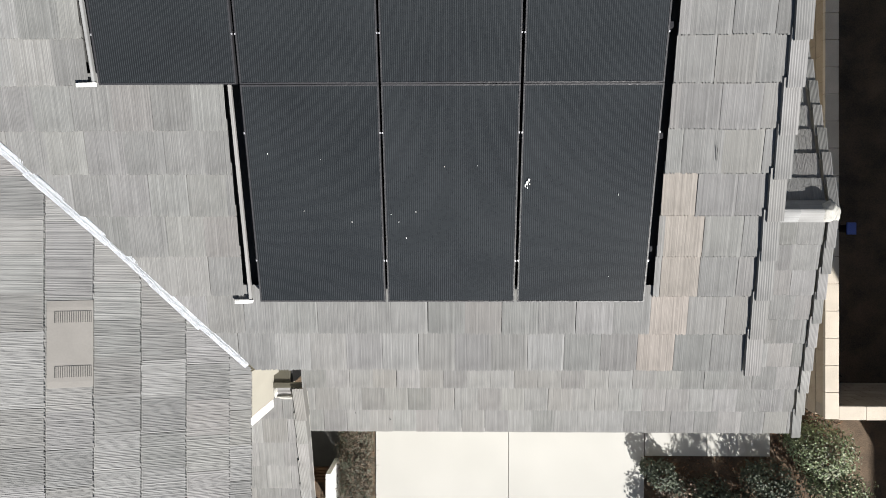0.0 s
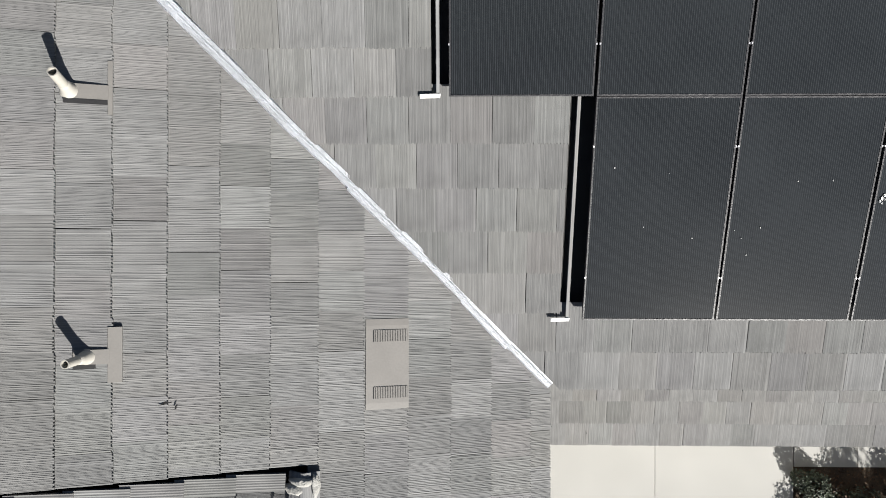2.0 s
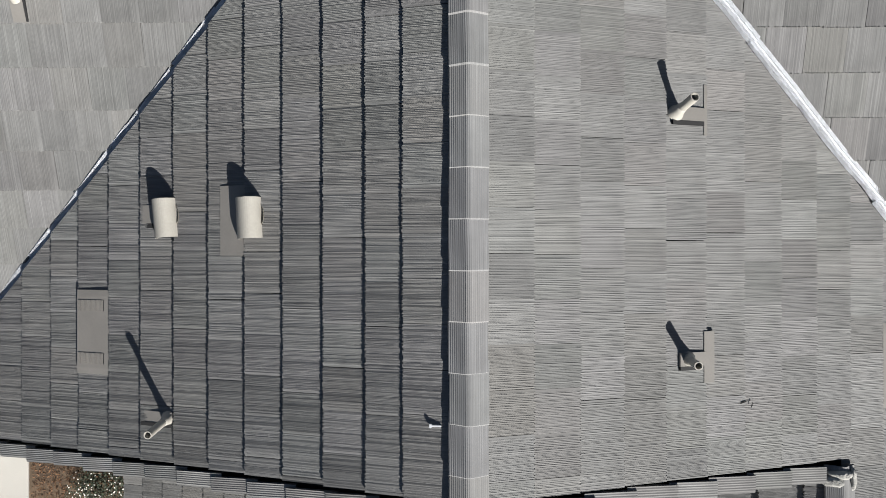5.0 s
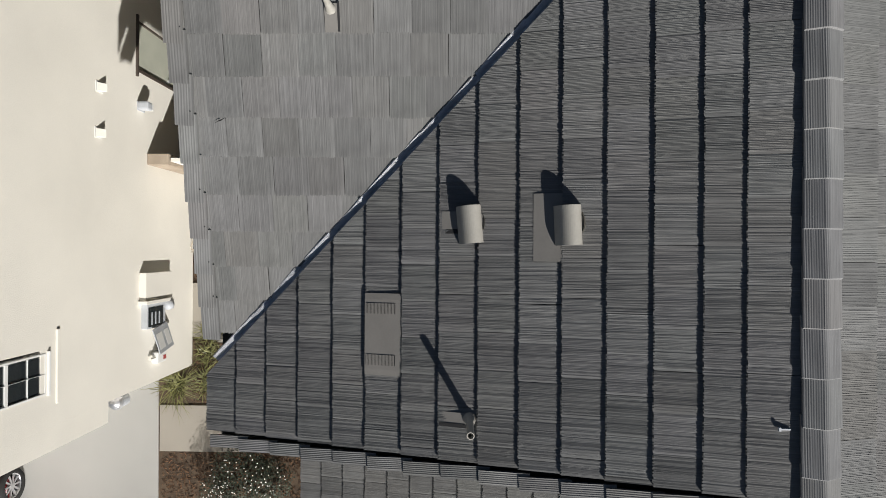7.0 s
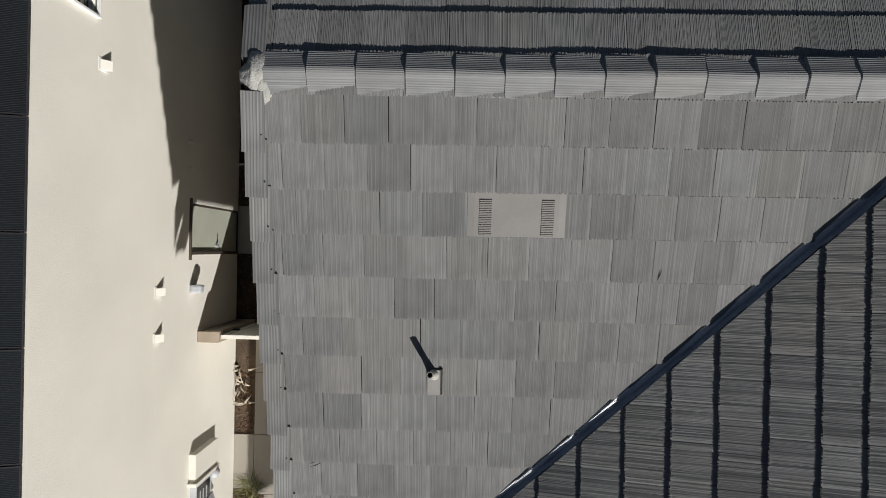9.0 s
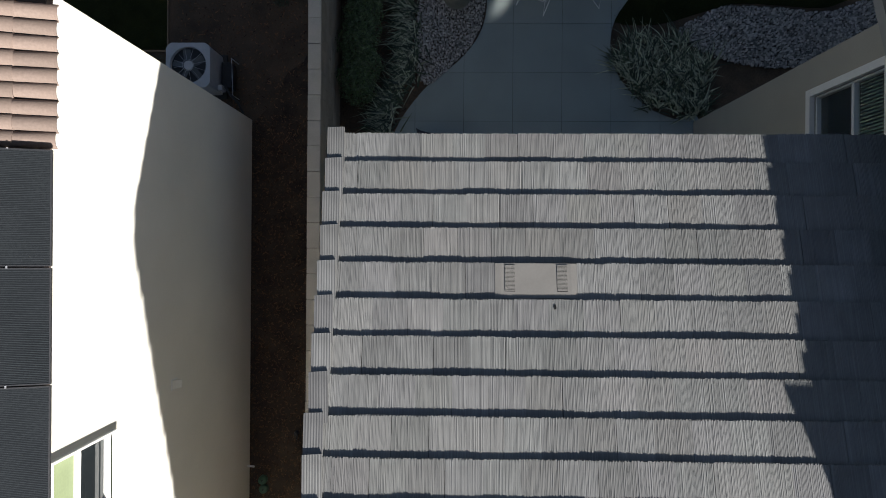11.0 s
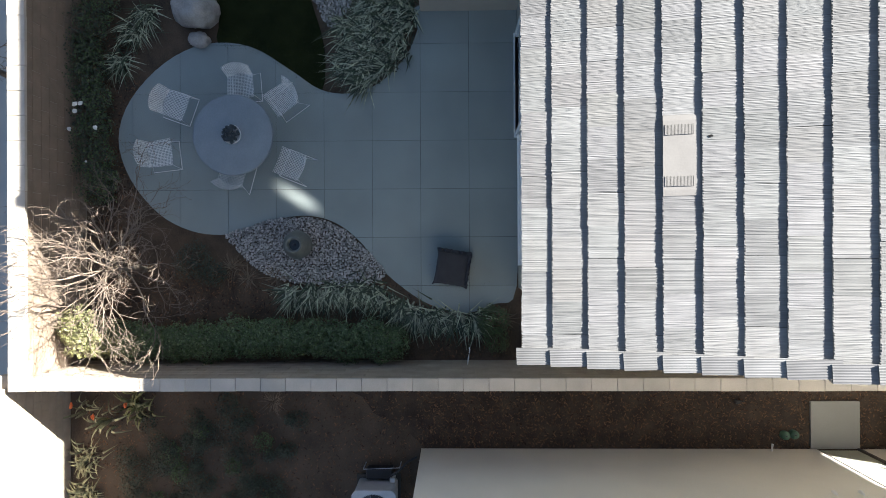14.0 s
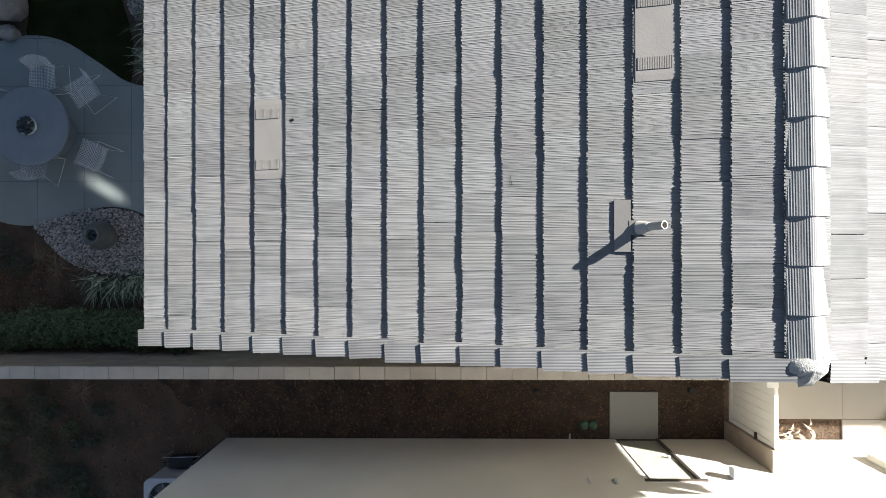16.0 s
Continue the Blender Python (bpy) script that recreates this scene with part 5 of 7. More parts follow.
def tile_vent(x, y, height, facing, w=0.71, h=0.335, lift=0.0):
    v = thing("roof_vent", "flat beige metal tile vent with louvred ends", "roof vent", "tile vents", at=roof_frame(x, y, height, facing) @ Matrix.Translation((0, 0, lift)))
    bm = bmesh.new()
    prof = [(0.0, 0.0), (0.05, 0.003), (w - 0.05, 0.003), (w, 0.0)]
    top0 = [bm.verts.new((px - w / 2, -h / 2, z + 0.0265)) for px, z in prof]
    top1 = [bm.verts.new((px - w / 2, h / 2, z + 0.0065)) for px, z in prof]
    bot0 = [bm.verts.new((px - w / 2, -h / 2, -0.012)) for px, z in prof]
    bot1 = [bm.verts.new((px - w / 2, h / 2, -0.02)) for px, z in prof]
    for k in range(3):
        bm.faces.new((top0[k], top0[k + 1], top1[k + 1], top1[k]))
        bm.faces.new((bot0[k], bot0[k + 1], top0[k + 1], top0[k]))
        bm.faces.new((top1[k], top1[k + 1], bot1[k + 1], bot1[k]))
    bm.faces.new((top0[0], top1[0], bot1[0], bot0[0]))
    bm.faces.new((top0[3], bot0[3], bot1[3], top1[3]))
    bmesh.ops.recalc_face_normals(bm, faces=bm.faces[:])
    part("vent_body", bm, M_VENT, v)
    tiltm = pose(0, 0, 0.0198, math.degrees(math.atan2(-0.020, h)), 0, 0)
    for x0 in (-w / 2 + 0.085, w / 2 - 0.085 - 0.09):
        part("vent_opening", boxed(x0, -h / 2 + 0.012, -0.004, x0 + 0.09, h / 2 - 0.055, 0.0015, m=tiltm), M_DARK, v, "dark slots under the louvres")
        bm = bmesh.new()
        for k in range(20):
            yy = -h / 2 + 0.016 + k * (h - 0.075) / 20
            box(bm, x0, yy, 0.0, x0 + 0.09, yy + 0.0085, 0.0045, m=tiltm)
        part("louvre", bm, M_VENT, v)
    return v


tile_vent(-9.595, 3.41, z_c, "south")
tile_vent(-9.605, 8.425, z_d, "north", w=0.72, h=0.31)
tile_vent(-9.02, 5.265, z_d, "north", w=0.72, h=0.31)
tile_vent(-3.095, -0.765, z_e, "east", w=0.70)
tile_vent(-9.785, -0.485, z_w, "west", w=0.70, lift=0.013)
tile_vent(-8.75, -3.3, z_lw, "west", w=0.70)


def vent_pipe(x, y, height, facing, top, lean=(0, 0), sheets=((-0.05, 0.05, -0.2, 0.1),), radius=0.028, gaps=()):
    """A plumbing vent: upright pipe, lead boot round it, flat flashing sheet lapped under the tiles."""
    z = height(x, y)
    v = thing("vent_pipe", "pale plumbing vent pipe in a lead flashing on the tiles", "vent pipe", "plumbing vents", at=Matrix.Translation((x, y, z)))
    bm = bmesh.new()
    t = Vector((lean[0], lean[1], top - z))
    turn = t.to_track_quat("Z", "Y").to_matrix().to_4x4()
    n = 20
    rings = []
    for rr, h in ((radius, 0.0), (radius, t.length), (radius * 0.78, t.length), (radius * 0.78, t.length - 0.12)):
        rings.append([bm.verts.new(turn @ Vector((rr * math.cos(6.2832 * k / n), rr * math.sin(6.2832 * k / n), h))) for k in range(n)])
    for a, b in zip(rings, rings[1:]):
        for k in range(n):
            bm.faces.new((a[k], a[(k + 1) % n], b[(k + 1) % n], b[k]))
    bm.faces.new(rings[-1])
    part("pipe", bm, M_PVC, v, smooth=False)
    bm = bmesh.new()
    lathe(bm, [(radius * 1.9, 0.012), (radius * 1.65, 0.030), (radius * 1.4, 0.052), (radius * 1.2, 0.080), (radius * 1.1, 0.11), (radius, 0.112)], 24, turn)
    part("boot", bm, M_PVC, v, "moulded lead boot", smooth=True)
    f = roof_frame(x, y, height, facing)
    f = Matrix.Translation(-Vector((x, y, z))) @ f
    for k, (u0, u1, v0, v1) in enumerate(sheets):
        part("flashing_sheet", box(bmesh.new(), u0, v0, 0.008, u1, v1, 0.027 + 0.003 * k, m=f), M_VENT, v)
    # solid dark strips laid where the cut tiles leave shaded gaps
    for u0, u1, v0, v1 in gaps:
        part("gap_shade_strip", box(bmesh.new(), u0, v0, 0.010, u1, v1, 0.031, m=f), M_DARK, v, "dark strip standing in for the shaded gap beside the cut tiles")
    return v


vent_pipe(-10.185, 2.15, z_c, "south", 7.12, (-0.02, 0.05), ((-0.05, 0.055, -0.17, 0.05),), 0.025, ((0.055, 0.070, -0.165, 0.06),))
vent_pipe(-10.453, 5.39, z_d, "north", 7.43, (0.012, -0.112), ((-0.207, 0.177, -0.178, -0.06), (-0.055, 0.055, -0.07, 0.05)), 0.031)
vent_pipe(-5.17, 1.19, z_e, "east", 7.28, (0.05, 0.06), ((-0.15, 0.22, -0.265, -0.235), (-0.05, 0.05, -0.24, 0.03)), 0.033, ((-0.082, -0.050, -0.235, 0.035),))
vent_pipe(-5.065, -0.61, z_e, "east", 7.22, (-0.01, -0.01), ((-0.18, 0.20, -0.215, -0.125), (-0.05, 0.05, -0.135, 0.085)), 0.030, ((-0.080, -0.050, -0.05, 0.085),))
vent_pipe(-9.055, -1.135, z_w, "west", 7.05, (0.0, -0.04), ((-0.045, 0.045, -0.26, 0.04),), 0.030, ((0.045, 0.075, -0.26, 0.03),))


def hood_vent(x, y, height, facing, sheet, turn, gap=None):
    """A short flue under an open arched sheet-metal cap, which is knocked a little askew."""
    z = height(x, y)
    at = Matrix.Translation((x, y, z))
    v = thing("hood_vent", "beige flue vent with an arched sheet-metal cap", "roof vent", "hooded flue vents", at=at)
    skew = pose(0, 0, 0, 0, 0, turn)
    part("flue", cyl(bmesh.new(), 0.055, 0.055, 0.0, 0.085, 24), M_PVC, v, smooth=True)
    part("collar", lathe(bmesh.new(), [(0.088, 0.02), (0.076, 0.045), (0.056, 0.06)], 24), M_VENT, v)
    bm = bmesh.new()
    n, L, rx, rz = 22, 0.152, 0.101, 0.142
    rows = []
    for yy in (-L, L):
        for q in (0.0, 0.004):
            rows.append([bm.verts.new(skew @ Vector(((rx - q) * math.cos(math.pi * k / n), yy, 0.012 + 0.022 * math.cos(math.pi * k / n) + (rz - q) * math.sin(math.pi * k / n)))) for k in range(n + 1)])
    for a, c in ((rows[0], rows[2]), (rows[3], rows[1]), (rows[1], rows[0]), (rows[2], rows[3])):
        for k in range(n):
            bm.faces.new((a[k], a[k + 1], c[k + 1], c[k]))
    bmesh.ops.recalc_face_normals(bm, faces=bm.faces[:])
    part("cap", bm, M_PVC, v, "arched beige cap")
    bm = bmesh.new()
    ring = []
    for t in range(9):
        q = -0.085 + 0.150 * t / 8
        bow = 0.018 * (1 - ((t - 4) / 4) ** 2)
        ring.append((bm.verts.new(skew @ Vector((0.098 + bow, q + 0.03, 0.02))), bm.verts.new(skew @ Vector((0.104 + bow, q + 0.03, 0.085)))))
    for (p, q), (t, u) in zip(ring, ring[1:]):
        bm.faces.new((p, t, u, q))
    bmesh.ops.solidify(bm, geom=bm.faces[:], thickness=0.003)
    bmesh.ops.recalc_face_normals(bm, faces=bm.faces[:])
    part("side_baffle", bm, M_PVC, v, "curved baffle beside the cap")
    part("baffle_slot", boxed(0.112, -0.055, 0.012, 0.132, 0.095, 0.045, m=skew), M_DARK, v)
    f = Matrix.Translation(-Vector((x, y, z))) @ roof_frame(x, y, height, facing)
    part("flashing_sheet", box(bmesh.new(), *sheet, m=f), M_VENT, v)
    # solid dark strip laid in for the shaded gap
    if gap:
        part("gap_shade_strip", box(bmesh.new(), *gap, m=f), M_DARK, v, "dark strip standing in for the shaded gap beside the cut tiles")
    return v


hood_vent(-8.316, 0.434, z_w, "west", (-0.25, -0.26, 0.008, 0.28, -0.02, 0.027), 2.5)
hood_vent(-9.065, 0.445, z_w, "west", (-0.11, -0.23, 0.016, 0.035, 0.03, 0.032), 5.0, (0.035, -0.24, 0.012, 0.072, 0.03, 0.028))
clip = thing("roof_anchor", "small bent metal bracket beside the ridge", "bracket")
part("bracket", box(box(bmesh.new(), -6.94, -0.985, z_w(-6.9, 0) + 0.010, -6.87, -0.975, z_w(-6.9, 0) + 0.030), -6.95, -0.992, z_w(-6.9, 0) + 0.012, -6.935, -0.966, z_w(-6.9, 0) + 0.034), M_AC, clip)
# the saddle's dark olive puts a shadowed flank into the colour
head = thing("entry_roof_flashing", "dark saddle block with white fascia at the entry roof, colour standing in for a shadowed flank", "flashing")
part("saddle", boxed(-2.17, -1.60, 3.40, -1.965, -1.20, 3.84, bevel=0.008), M_OLIVE, head)
part("saddle_gap", boxed(-1.965, -1.60, 3.40, -1.94, -1.20, 3.80), M_DARK, head)
part("saddle_cap", boxed(-2.19, -1.655, 3.84, -1.82, -1.59, 3.870, bevel=0.006), M_OLIVE, head)
part("fascia_end", lump(lump(lump(bmesh.new(), (-2.14, -1.70, 3.84), (0.03, 0.07, 0.02), 2, 3, 0.4), (-1.87, -1.69, 3.84), (0.04, 0.07, 0.02), 4, 3, 0.4), (-2.0, -1.775, 3.83), (0.14, 0.025, 0.02), 6, 3, 0.3), M_MORTAR, head, "pale mortar bed", smooth=True)
part("tile_end", boxed(-2.13, -1.78, 3.70, -1.88, -1.62, 3.825, bevel=0.01), M_TRIM, head)
for x, z in ((-11.40, 0.0),):
    for k in range(14):
        y = -0.2 + k * 0.3168
        pin = part("nail_hole", cyl(bmesh.new(), 0.006, 0.006, 0, 0.006, 8), M_DARK, None)
        pin.matrix_world = Matrix.Translation((-11.402, y, z_c(0, y) + 0.050))
        pin.parent = bpy.data.objects["roof_edge_west_south"]



def chip(x, y, height, facing, length, width, turn, seed):
    """A broken tile edge: a thin jagged dark sliver where the concrete has flaked away."""
    r = random.Random(seed)
    bm = bmesh.new()
    top = []
    for k in range(7):
        q = k / 6
        w = width * (1 - abs(2 * q - 1) ** 1.5) + 0.0015
        top.append((bm.verts.new((length * (q - 0.5), -w * r.uniform(0.4, 1.0), 0.0)), bm.verts.new((length * (q - 0.5) + r.gauss(0, 0.003), w * r.uniform(0.2, 1.0), 0.0))))
    for (p, q), (t, u) in zip(top, top[1:]):
        bm.faces.new((p, t, u, q))
    bmesh.ops.solidify(bm, geom=bm.faces[:], thickness=0.004)
    bmesh.ops.recalc_face_normals(bm, faces=bm.faces[:])
    ob = tagged(part("tile_crack", bm, M_DARK), label="dark jagged crack in a roof tile", category="crack", kind="structure")
    ob.matrix_world = roof_frame(x, y, height, facing) @ pose(0, 0, 0.026, 0, 0, turn)


chip(-4.60, -0.958, z_e, "east", 0.10, 0.008, 100, 1)
chip(-4.535, -0.985, z_e, "east", 0.05, 0.007, 160, 2)
chip(-11.17, 1.326, z_c, "south", 0.10, 0.006, 25, 3)
chip(-9.449, 8.20, z_d, "north", 0.05, 0.018, 80, 4)
chip(1.992, 0.75, z_a, "south", 0.15, 0.0035, 96, 5)
chip(-8.517, 2.99, z_c, "south", 0.09, 0.004, 75, 6)
chip(-10.067, 6.303, z_d, "north", 0.09, 0.004, 10, 7)
chip(-1.31, -2.164, z_l, "south", 0.025, 0.008, 70, 8)
chip(-0.854, -2.26, z_l, "south", 0.03, 0.008, 60, 9)

# ---- wall fittings on the neighbouring house ----


def wall_lamp(y, z):
    v = thing("wall_lamp", "small grey outdoor wall lamp beside the door", "wall lamp", at=Matrix.Translation((NX, y, z)))
    part("back_plate", boxed(0, -0.07, -0.11, 0.02, 0.07, 0.11, bevel=0.006), M_AC, v)
    part("shade", boxed(0.02, -0.065, -0.02, 0.19, 0.065, 0.13, bevel=0.03), M_AC, v)
    part("glass", boxed(0.045, -0.05, -0.09, 0.17, 0.05, -0.018, bevel=0.006), M_WHITE, v)


def wall_hood(y, z):
    v = thing("wall_vent", "small cream wall vent hood", "wall vent", "wall vents", at=Matrix.Translation((NX, y, z)))
    bm = bmesh.new()
    slab(bm, [(0.0, -0.055, 0.09), (0.085, -0.055, -0.04), (0.085, 0.055, -0.04), (0.0, 0.055, 0.09)], 0.012)
    part("hood", bm, M_STUCCO_N, v)
    for yy in (-0.055, 0.047):
        bm = bmesh.new()
        t = [bm.verts.new(p) for p in ((0.0, yy, 0.085), (0.08, yy, -0.05), (0.0, yy, -0.05))]
        u = [bm.verts.new((p.co.x, yy + 0.008, p.co.z)) for p in t]
        bm.faces.new(t)
        bm.faces.new(u[::-1])
        for a in range(3):
            bm.faces.new((t[a], t[(a + 1) % 3], u[(a + 1) % 3], u[a]))
        bmesh.ops.recalc_face_normals(bm, faces=bm.faces[:])
        part("cheek", bm, M_STUCCO_N, v)
    part("flange", boxed(0.0, -0.075, -0.075, 0.008, 0.075, 0.105, bevel=0.002), M_WHITE, v)


wall_lamp(2.45, 2.02)
for y, z in ((2.47, 3.15), (1.83, 3.17), (5.2, 4.6), (6.83, 3.2)):
    wall_hood(y, z)
for y in (4.72, 4.32):
    v = thing("wall_vent", "small white rounded vent cap on the cream wall", "wall vent", "rounded vent caps", at=Matrix.Translation((NX, y, 2.17)))
    part("dome", lump(bmesh.new(), (0.0, 0.0, 0.0), (0.055, 0.028, 0.085), 1 + y, 3, 0.05), M_WHITE, v, smooth=True)
    part("flange", boxed(0.0, -0.035, -0.10, 0.006, 0.035, 0.10, bevel=0.002), M_STUCCO_N, v)
stub = thing("drain_stub", "short white pipe stub low on the cream wall", "pipe", at=Matrix.Translation((NX, 4.65, 0.12)))
part("stub", cyl(bmesh.new(), 0.018, 0.018, -0.02, 0.14, 14, pose(0, 0, 0, 0, 75, 0)), M_WHITE, stub)
meter = thing("meter_panel", "white electric meter cabinet with conduits on the cream wall", "meter cabinet", at=Matrix.Translation((NX, 0, 0)))
part("cabinet", boxed(0, -0.60, 1.10, 0.11, -0.16, 2.02, bevel=0.008), M_STUCCO_N, meter)
part("cabinet_lip", boxed(0, -0.66, 1.08, 0.14, -0.605, 2.06, bevel=0.006), M_STUCCO_N, meter)
box_m = part("meter_box", boxed(0, -1.06, 1.33, 0.10, -0.665, 1.95, bevel=0.008), M_AC, meter)
part("viewing_panel", boxed(0.10, -1.03, 1.42, 0.106, -0.72, 1.92), M_GLASS, box_m, "dark glass viewing panel")
for q in (1.55, 1.68, 1.80):
    part("breaker_row", boxed(0.106, -1.0, q, 0.114, -0.80, q + 0.03), M_AC, box_m)
part("meter_dial", lathe(bmesh.new(), [(0.095, 0.0), (0.095, 0.05), (0.075, 0.10), (0.0, 0.115)], 28, pose(0.06, -0.72, 1.20, 0, 90, 0)), M_AC, meter, "round meter under its glass", smooth=True)
door_m = part("panel_door", boxed(-0.008, -0.42, -0.27, 0.008, 0.0, 0.27, bevel=0.004), M_AC, meter, "hinged cover standing ajar")
door_m.matrix_basis = pose(0.11, -1.04, 1.56, 9, 0, 14)
for q0, q1 in ((0.02, 0.22), (-0.22, -0.06)):
    part("label_plate", boxed(0.008, -0.36, q0, 0.0105, -0.10, q1), M_WHITE, door_m)
part("junction", boxed(0, -1.66, 1.30, 0.11, -1.48, 1.60, bevel=0.012), M_WHITE, meter)
part("junction_label", boxed(0.11, -1.62, 1.32, 0.113, -1.55, 1.42), M_RED, meter)
v, f = [], []
for y, z0, z1 in ((-1.57, 1.58, 1.75),):
    tube(v, f, [(0.05, y, z0), (0.05, y, z1)], [0.022] * 2, 10)
listed("conduit", v, f, M_STUCCO_N, meter)
hose = thing("wall_lantern", "grey round wall lantern on the front corner", "wall lamp", at=Matrix.Translation((-14.34, -1.98, 2.25)))
part("mount", boxed(-0.06, -0.05, -0.1, 0.06, 0.0, 0.1, bevel=0.01), M_AC, hose)
part("lantern", cyl(bmesh.new(), 0.10, 0.10, -0.14, 0.10, 20, pose(0, -0.14, 0)), M_AC, hose)
part("dome", lathe(bmesh.new(), [(0.12, 0.10), (0.09, 0.15), (0.03, 0.18), (0.0, 0.185)], 20, pose(0, -0.14, 0)), M_ALLOY, hose)
gate = thing("side_gate", "cream vinyl side gate standing shut", "gate", at=Matrix.Translation((0, 1.66, 0)))
part("gate_frame", box(box(box(box(bmesh.new(), -13.80, -0.03, 0.05, -13.72, 0.03, 1.74), -12.82, -0.03, 0.0, -12.64, 0.16, 1.76), -13.72, -0.03, 1.64, -12.82, 0.03, 1.74), -13.72, -0.03, 0.05, -12.82, 0.03, 0.16), M_STUCCO_N, gate)
for k in range(6):
    part("gate_board", boxed(-13.72 + k * 0.15, -0.015, 0.16, -13.575 + k * 0.15, 0.015, 1.64, bevel=0.004), M_STUCCO_N, gate)
part("latch", boxed(-13.86, 0.03, 1.10, -13.70, 0.06, 1.16, bevel=0.005), M_BLACK, gate)

# ---- side yard ----
ac = thing("air_conditioner", "grey outdoor air conditioning unit with a round top grille", "air conditioner", at=Matrix.Translation((-15.04, 11.90, 0)))
part("pad", boxed(-0.41, -0.41, -0.03, 0.41, 0.41, 0.04, bevel=0.01), M_JOINTBED, ac)
b = bmesh.new()
box(b, -0.36, -0.36, 0.05, 0.36, 0.36, 0.72, bevel=0.05)
part("housing", b, M_AC, ac)
b = bmesh.new()
n = 48
inner, outer, low = [], [], []
for k in range(n):
    t = 2 * math.pi * k / n
    c, s = math.cos(t), math.sin(t)
    q = min(1 / max(abs(c), 1e-6), 1 / max(abs(s), 1e-6))
    q = min(q, 1.28)
    outer.append(b.verts.new((0.39 * q * c, 0.39 * q * s, 0.80)))
    low.append(b.verts.new((0.39 * q * c, 0.39 * q * s, 0.72)))
    inner.append(b.verts.new((0.325 * c, 0.325 * s, 0.80)))
deep = [b.verts.new((0.315 * math.cos(2 * math.pi * k / n), 0.315 * math.sin(2 * math.pi * k / n), 0.66)) for k in range(n)]
for k in range(n):
    j = (k + 1) % n
    b.faces.new((outer[k], outer[j], inner[j], inner[k]))
    b.faces.new((low[k], low[j], outer[j], outer[k]))
    b.faces.new((inner[k], inner[j], deep[j], deep[k]))
bmesh.ops.recalc_face_normals(b, faces=b.faces[:])
part("top_panel", b, M_AC, ac)
part("well", cyl(bmesh.new(), 0.32, 0.32, 0.721, 0.725, 40), M_BLACK, ac)
b = bmesh.new()
for k in range(5):
    box(b, 0.05, -0.075, 0, 0.29, 0.075, 0.006, m=pose(0, 0, 0.742, 26, 0, 25 + 72 * k))
fan = part("fan", b, M_FANBLADE, ac)
part("hub", cyl(bmesh.new(), 0.085, 0.08, 0.735, 0.785, 24), M_AC, fan)
v, f = [], []
for rr in (0.10, 0.32):
    tube(v, f, [(rr * math.cos(6.2832 * k / 32), rr * math.sin(6.2832 * k / 32), 0.80) for k in range(33)], [0.003] * 33, 4)
for k in range(12):
    t = 6.2832 * k / 12 + 0.2
    tube(v, f, [(0.06 * math.cos(t), 0.06 * math.sin(t), 0.80), (0.325 * math.cos(t), 0.325 * math.sin(t), 0.80)], [0.0025] * 2, 4)
listed("grille", v, f, M_AC, ac)
v, f = [], []
tube(v, f, [(0.62, 0.24, 0.0), (0.62, 0.24, 0.38), (0.63, -0.10, 0.37), (0.63, -0.42, 0.34), (0.63, -0.42, 0.0)], [0.010] * 5, 8)
listed("pipe_stand", v, f, M_AC, ac, False, "thin pale pipe stand")
part("service_box", boxed(0.40, -0.28, 0.03, 0.59, 0.20, 0.30, bevel=0.02), M_BLACK, ac)
part("valve_cover", boxed(0.37, -0.34, 0.20, 0.46, -0.24, 0.40, bevel=0.02), M_AC, ac)
v, f = [], []
tube(v, f, [(0.5, -0.25, 0.4), (0.6, -0.42, 0.38), (0.72, -0.55, 0.3), (0.78, -0.72, 0.2)], [0.022] * 4, 8)
listed("refrigerant_line", v, f, M_BLACK, ac)

cans = thing("green_drain_caps", "two round green plastic irrigation covers on the mulch", "irrigation cover")
for k, x in enumerate((-13.90, -13.885)):
    part("cover", lathe(bmesh.new(), [(0.080, -0.03), (0.082, 0.05), (0.074, 0.085), (0.0, 0.09)], 24, pose(x, 4.362 - k * 0.166, 0)), M_GREENCAN, cans, smooth=True)
    part("cover_button", cyl(bmesh.new(), 0.016, 0.014, 0.088, 0.098, 14, pose(x, 4.362 - k * 0.166, 0)), M_BLACK, cans)
for x, y, q in ((-13.24, 2.372, 0.07), (-13.282, 5.239, 0.05)):
    peg = thing("irrigation_valve", "small black irrigation fitting in the mulch", "valve", "irrigation fittings", at=Matrix.Translation((x, y, -0.02)))
    part("body", cyl(bmesh.new(), q * 0.9, q * 0.7, 0, 0.10, 16), M_BLACK, peg)
    part("stem", cyl(bmesh.new(), 0.012, 0.012, 0.0, 0.16, 10, pose(0.03, 0.05, 0.05, 60, 0, 0)), M_BLACK, peg)
bib = thing("hose_bib", "white hose tap on a bent stand by the wall", "tap")
v, f = [], []
tube(v, f, [(-12.47, 10.24, 0.62), (-12.34, 10.22, 0.66), (-12.22, 10.20, 0.60), (-12.19, 10.20, 0.50)], [0.012] * 4, 8)
listed("tap", v, f, M_WHITE, bib)
light = thing("flood_light", "small black wall light under the eave", "wall light")
part("lamp_head", boxed(-6.10, 9.27, 1.25, -5.98, 9.37, 1.36, bevel=0.015), M_BLACK, light)

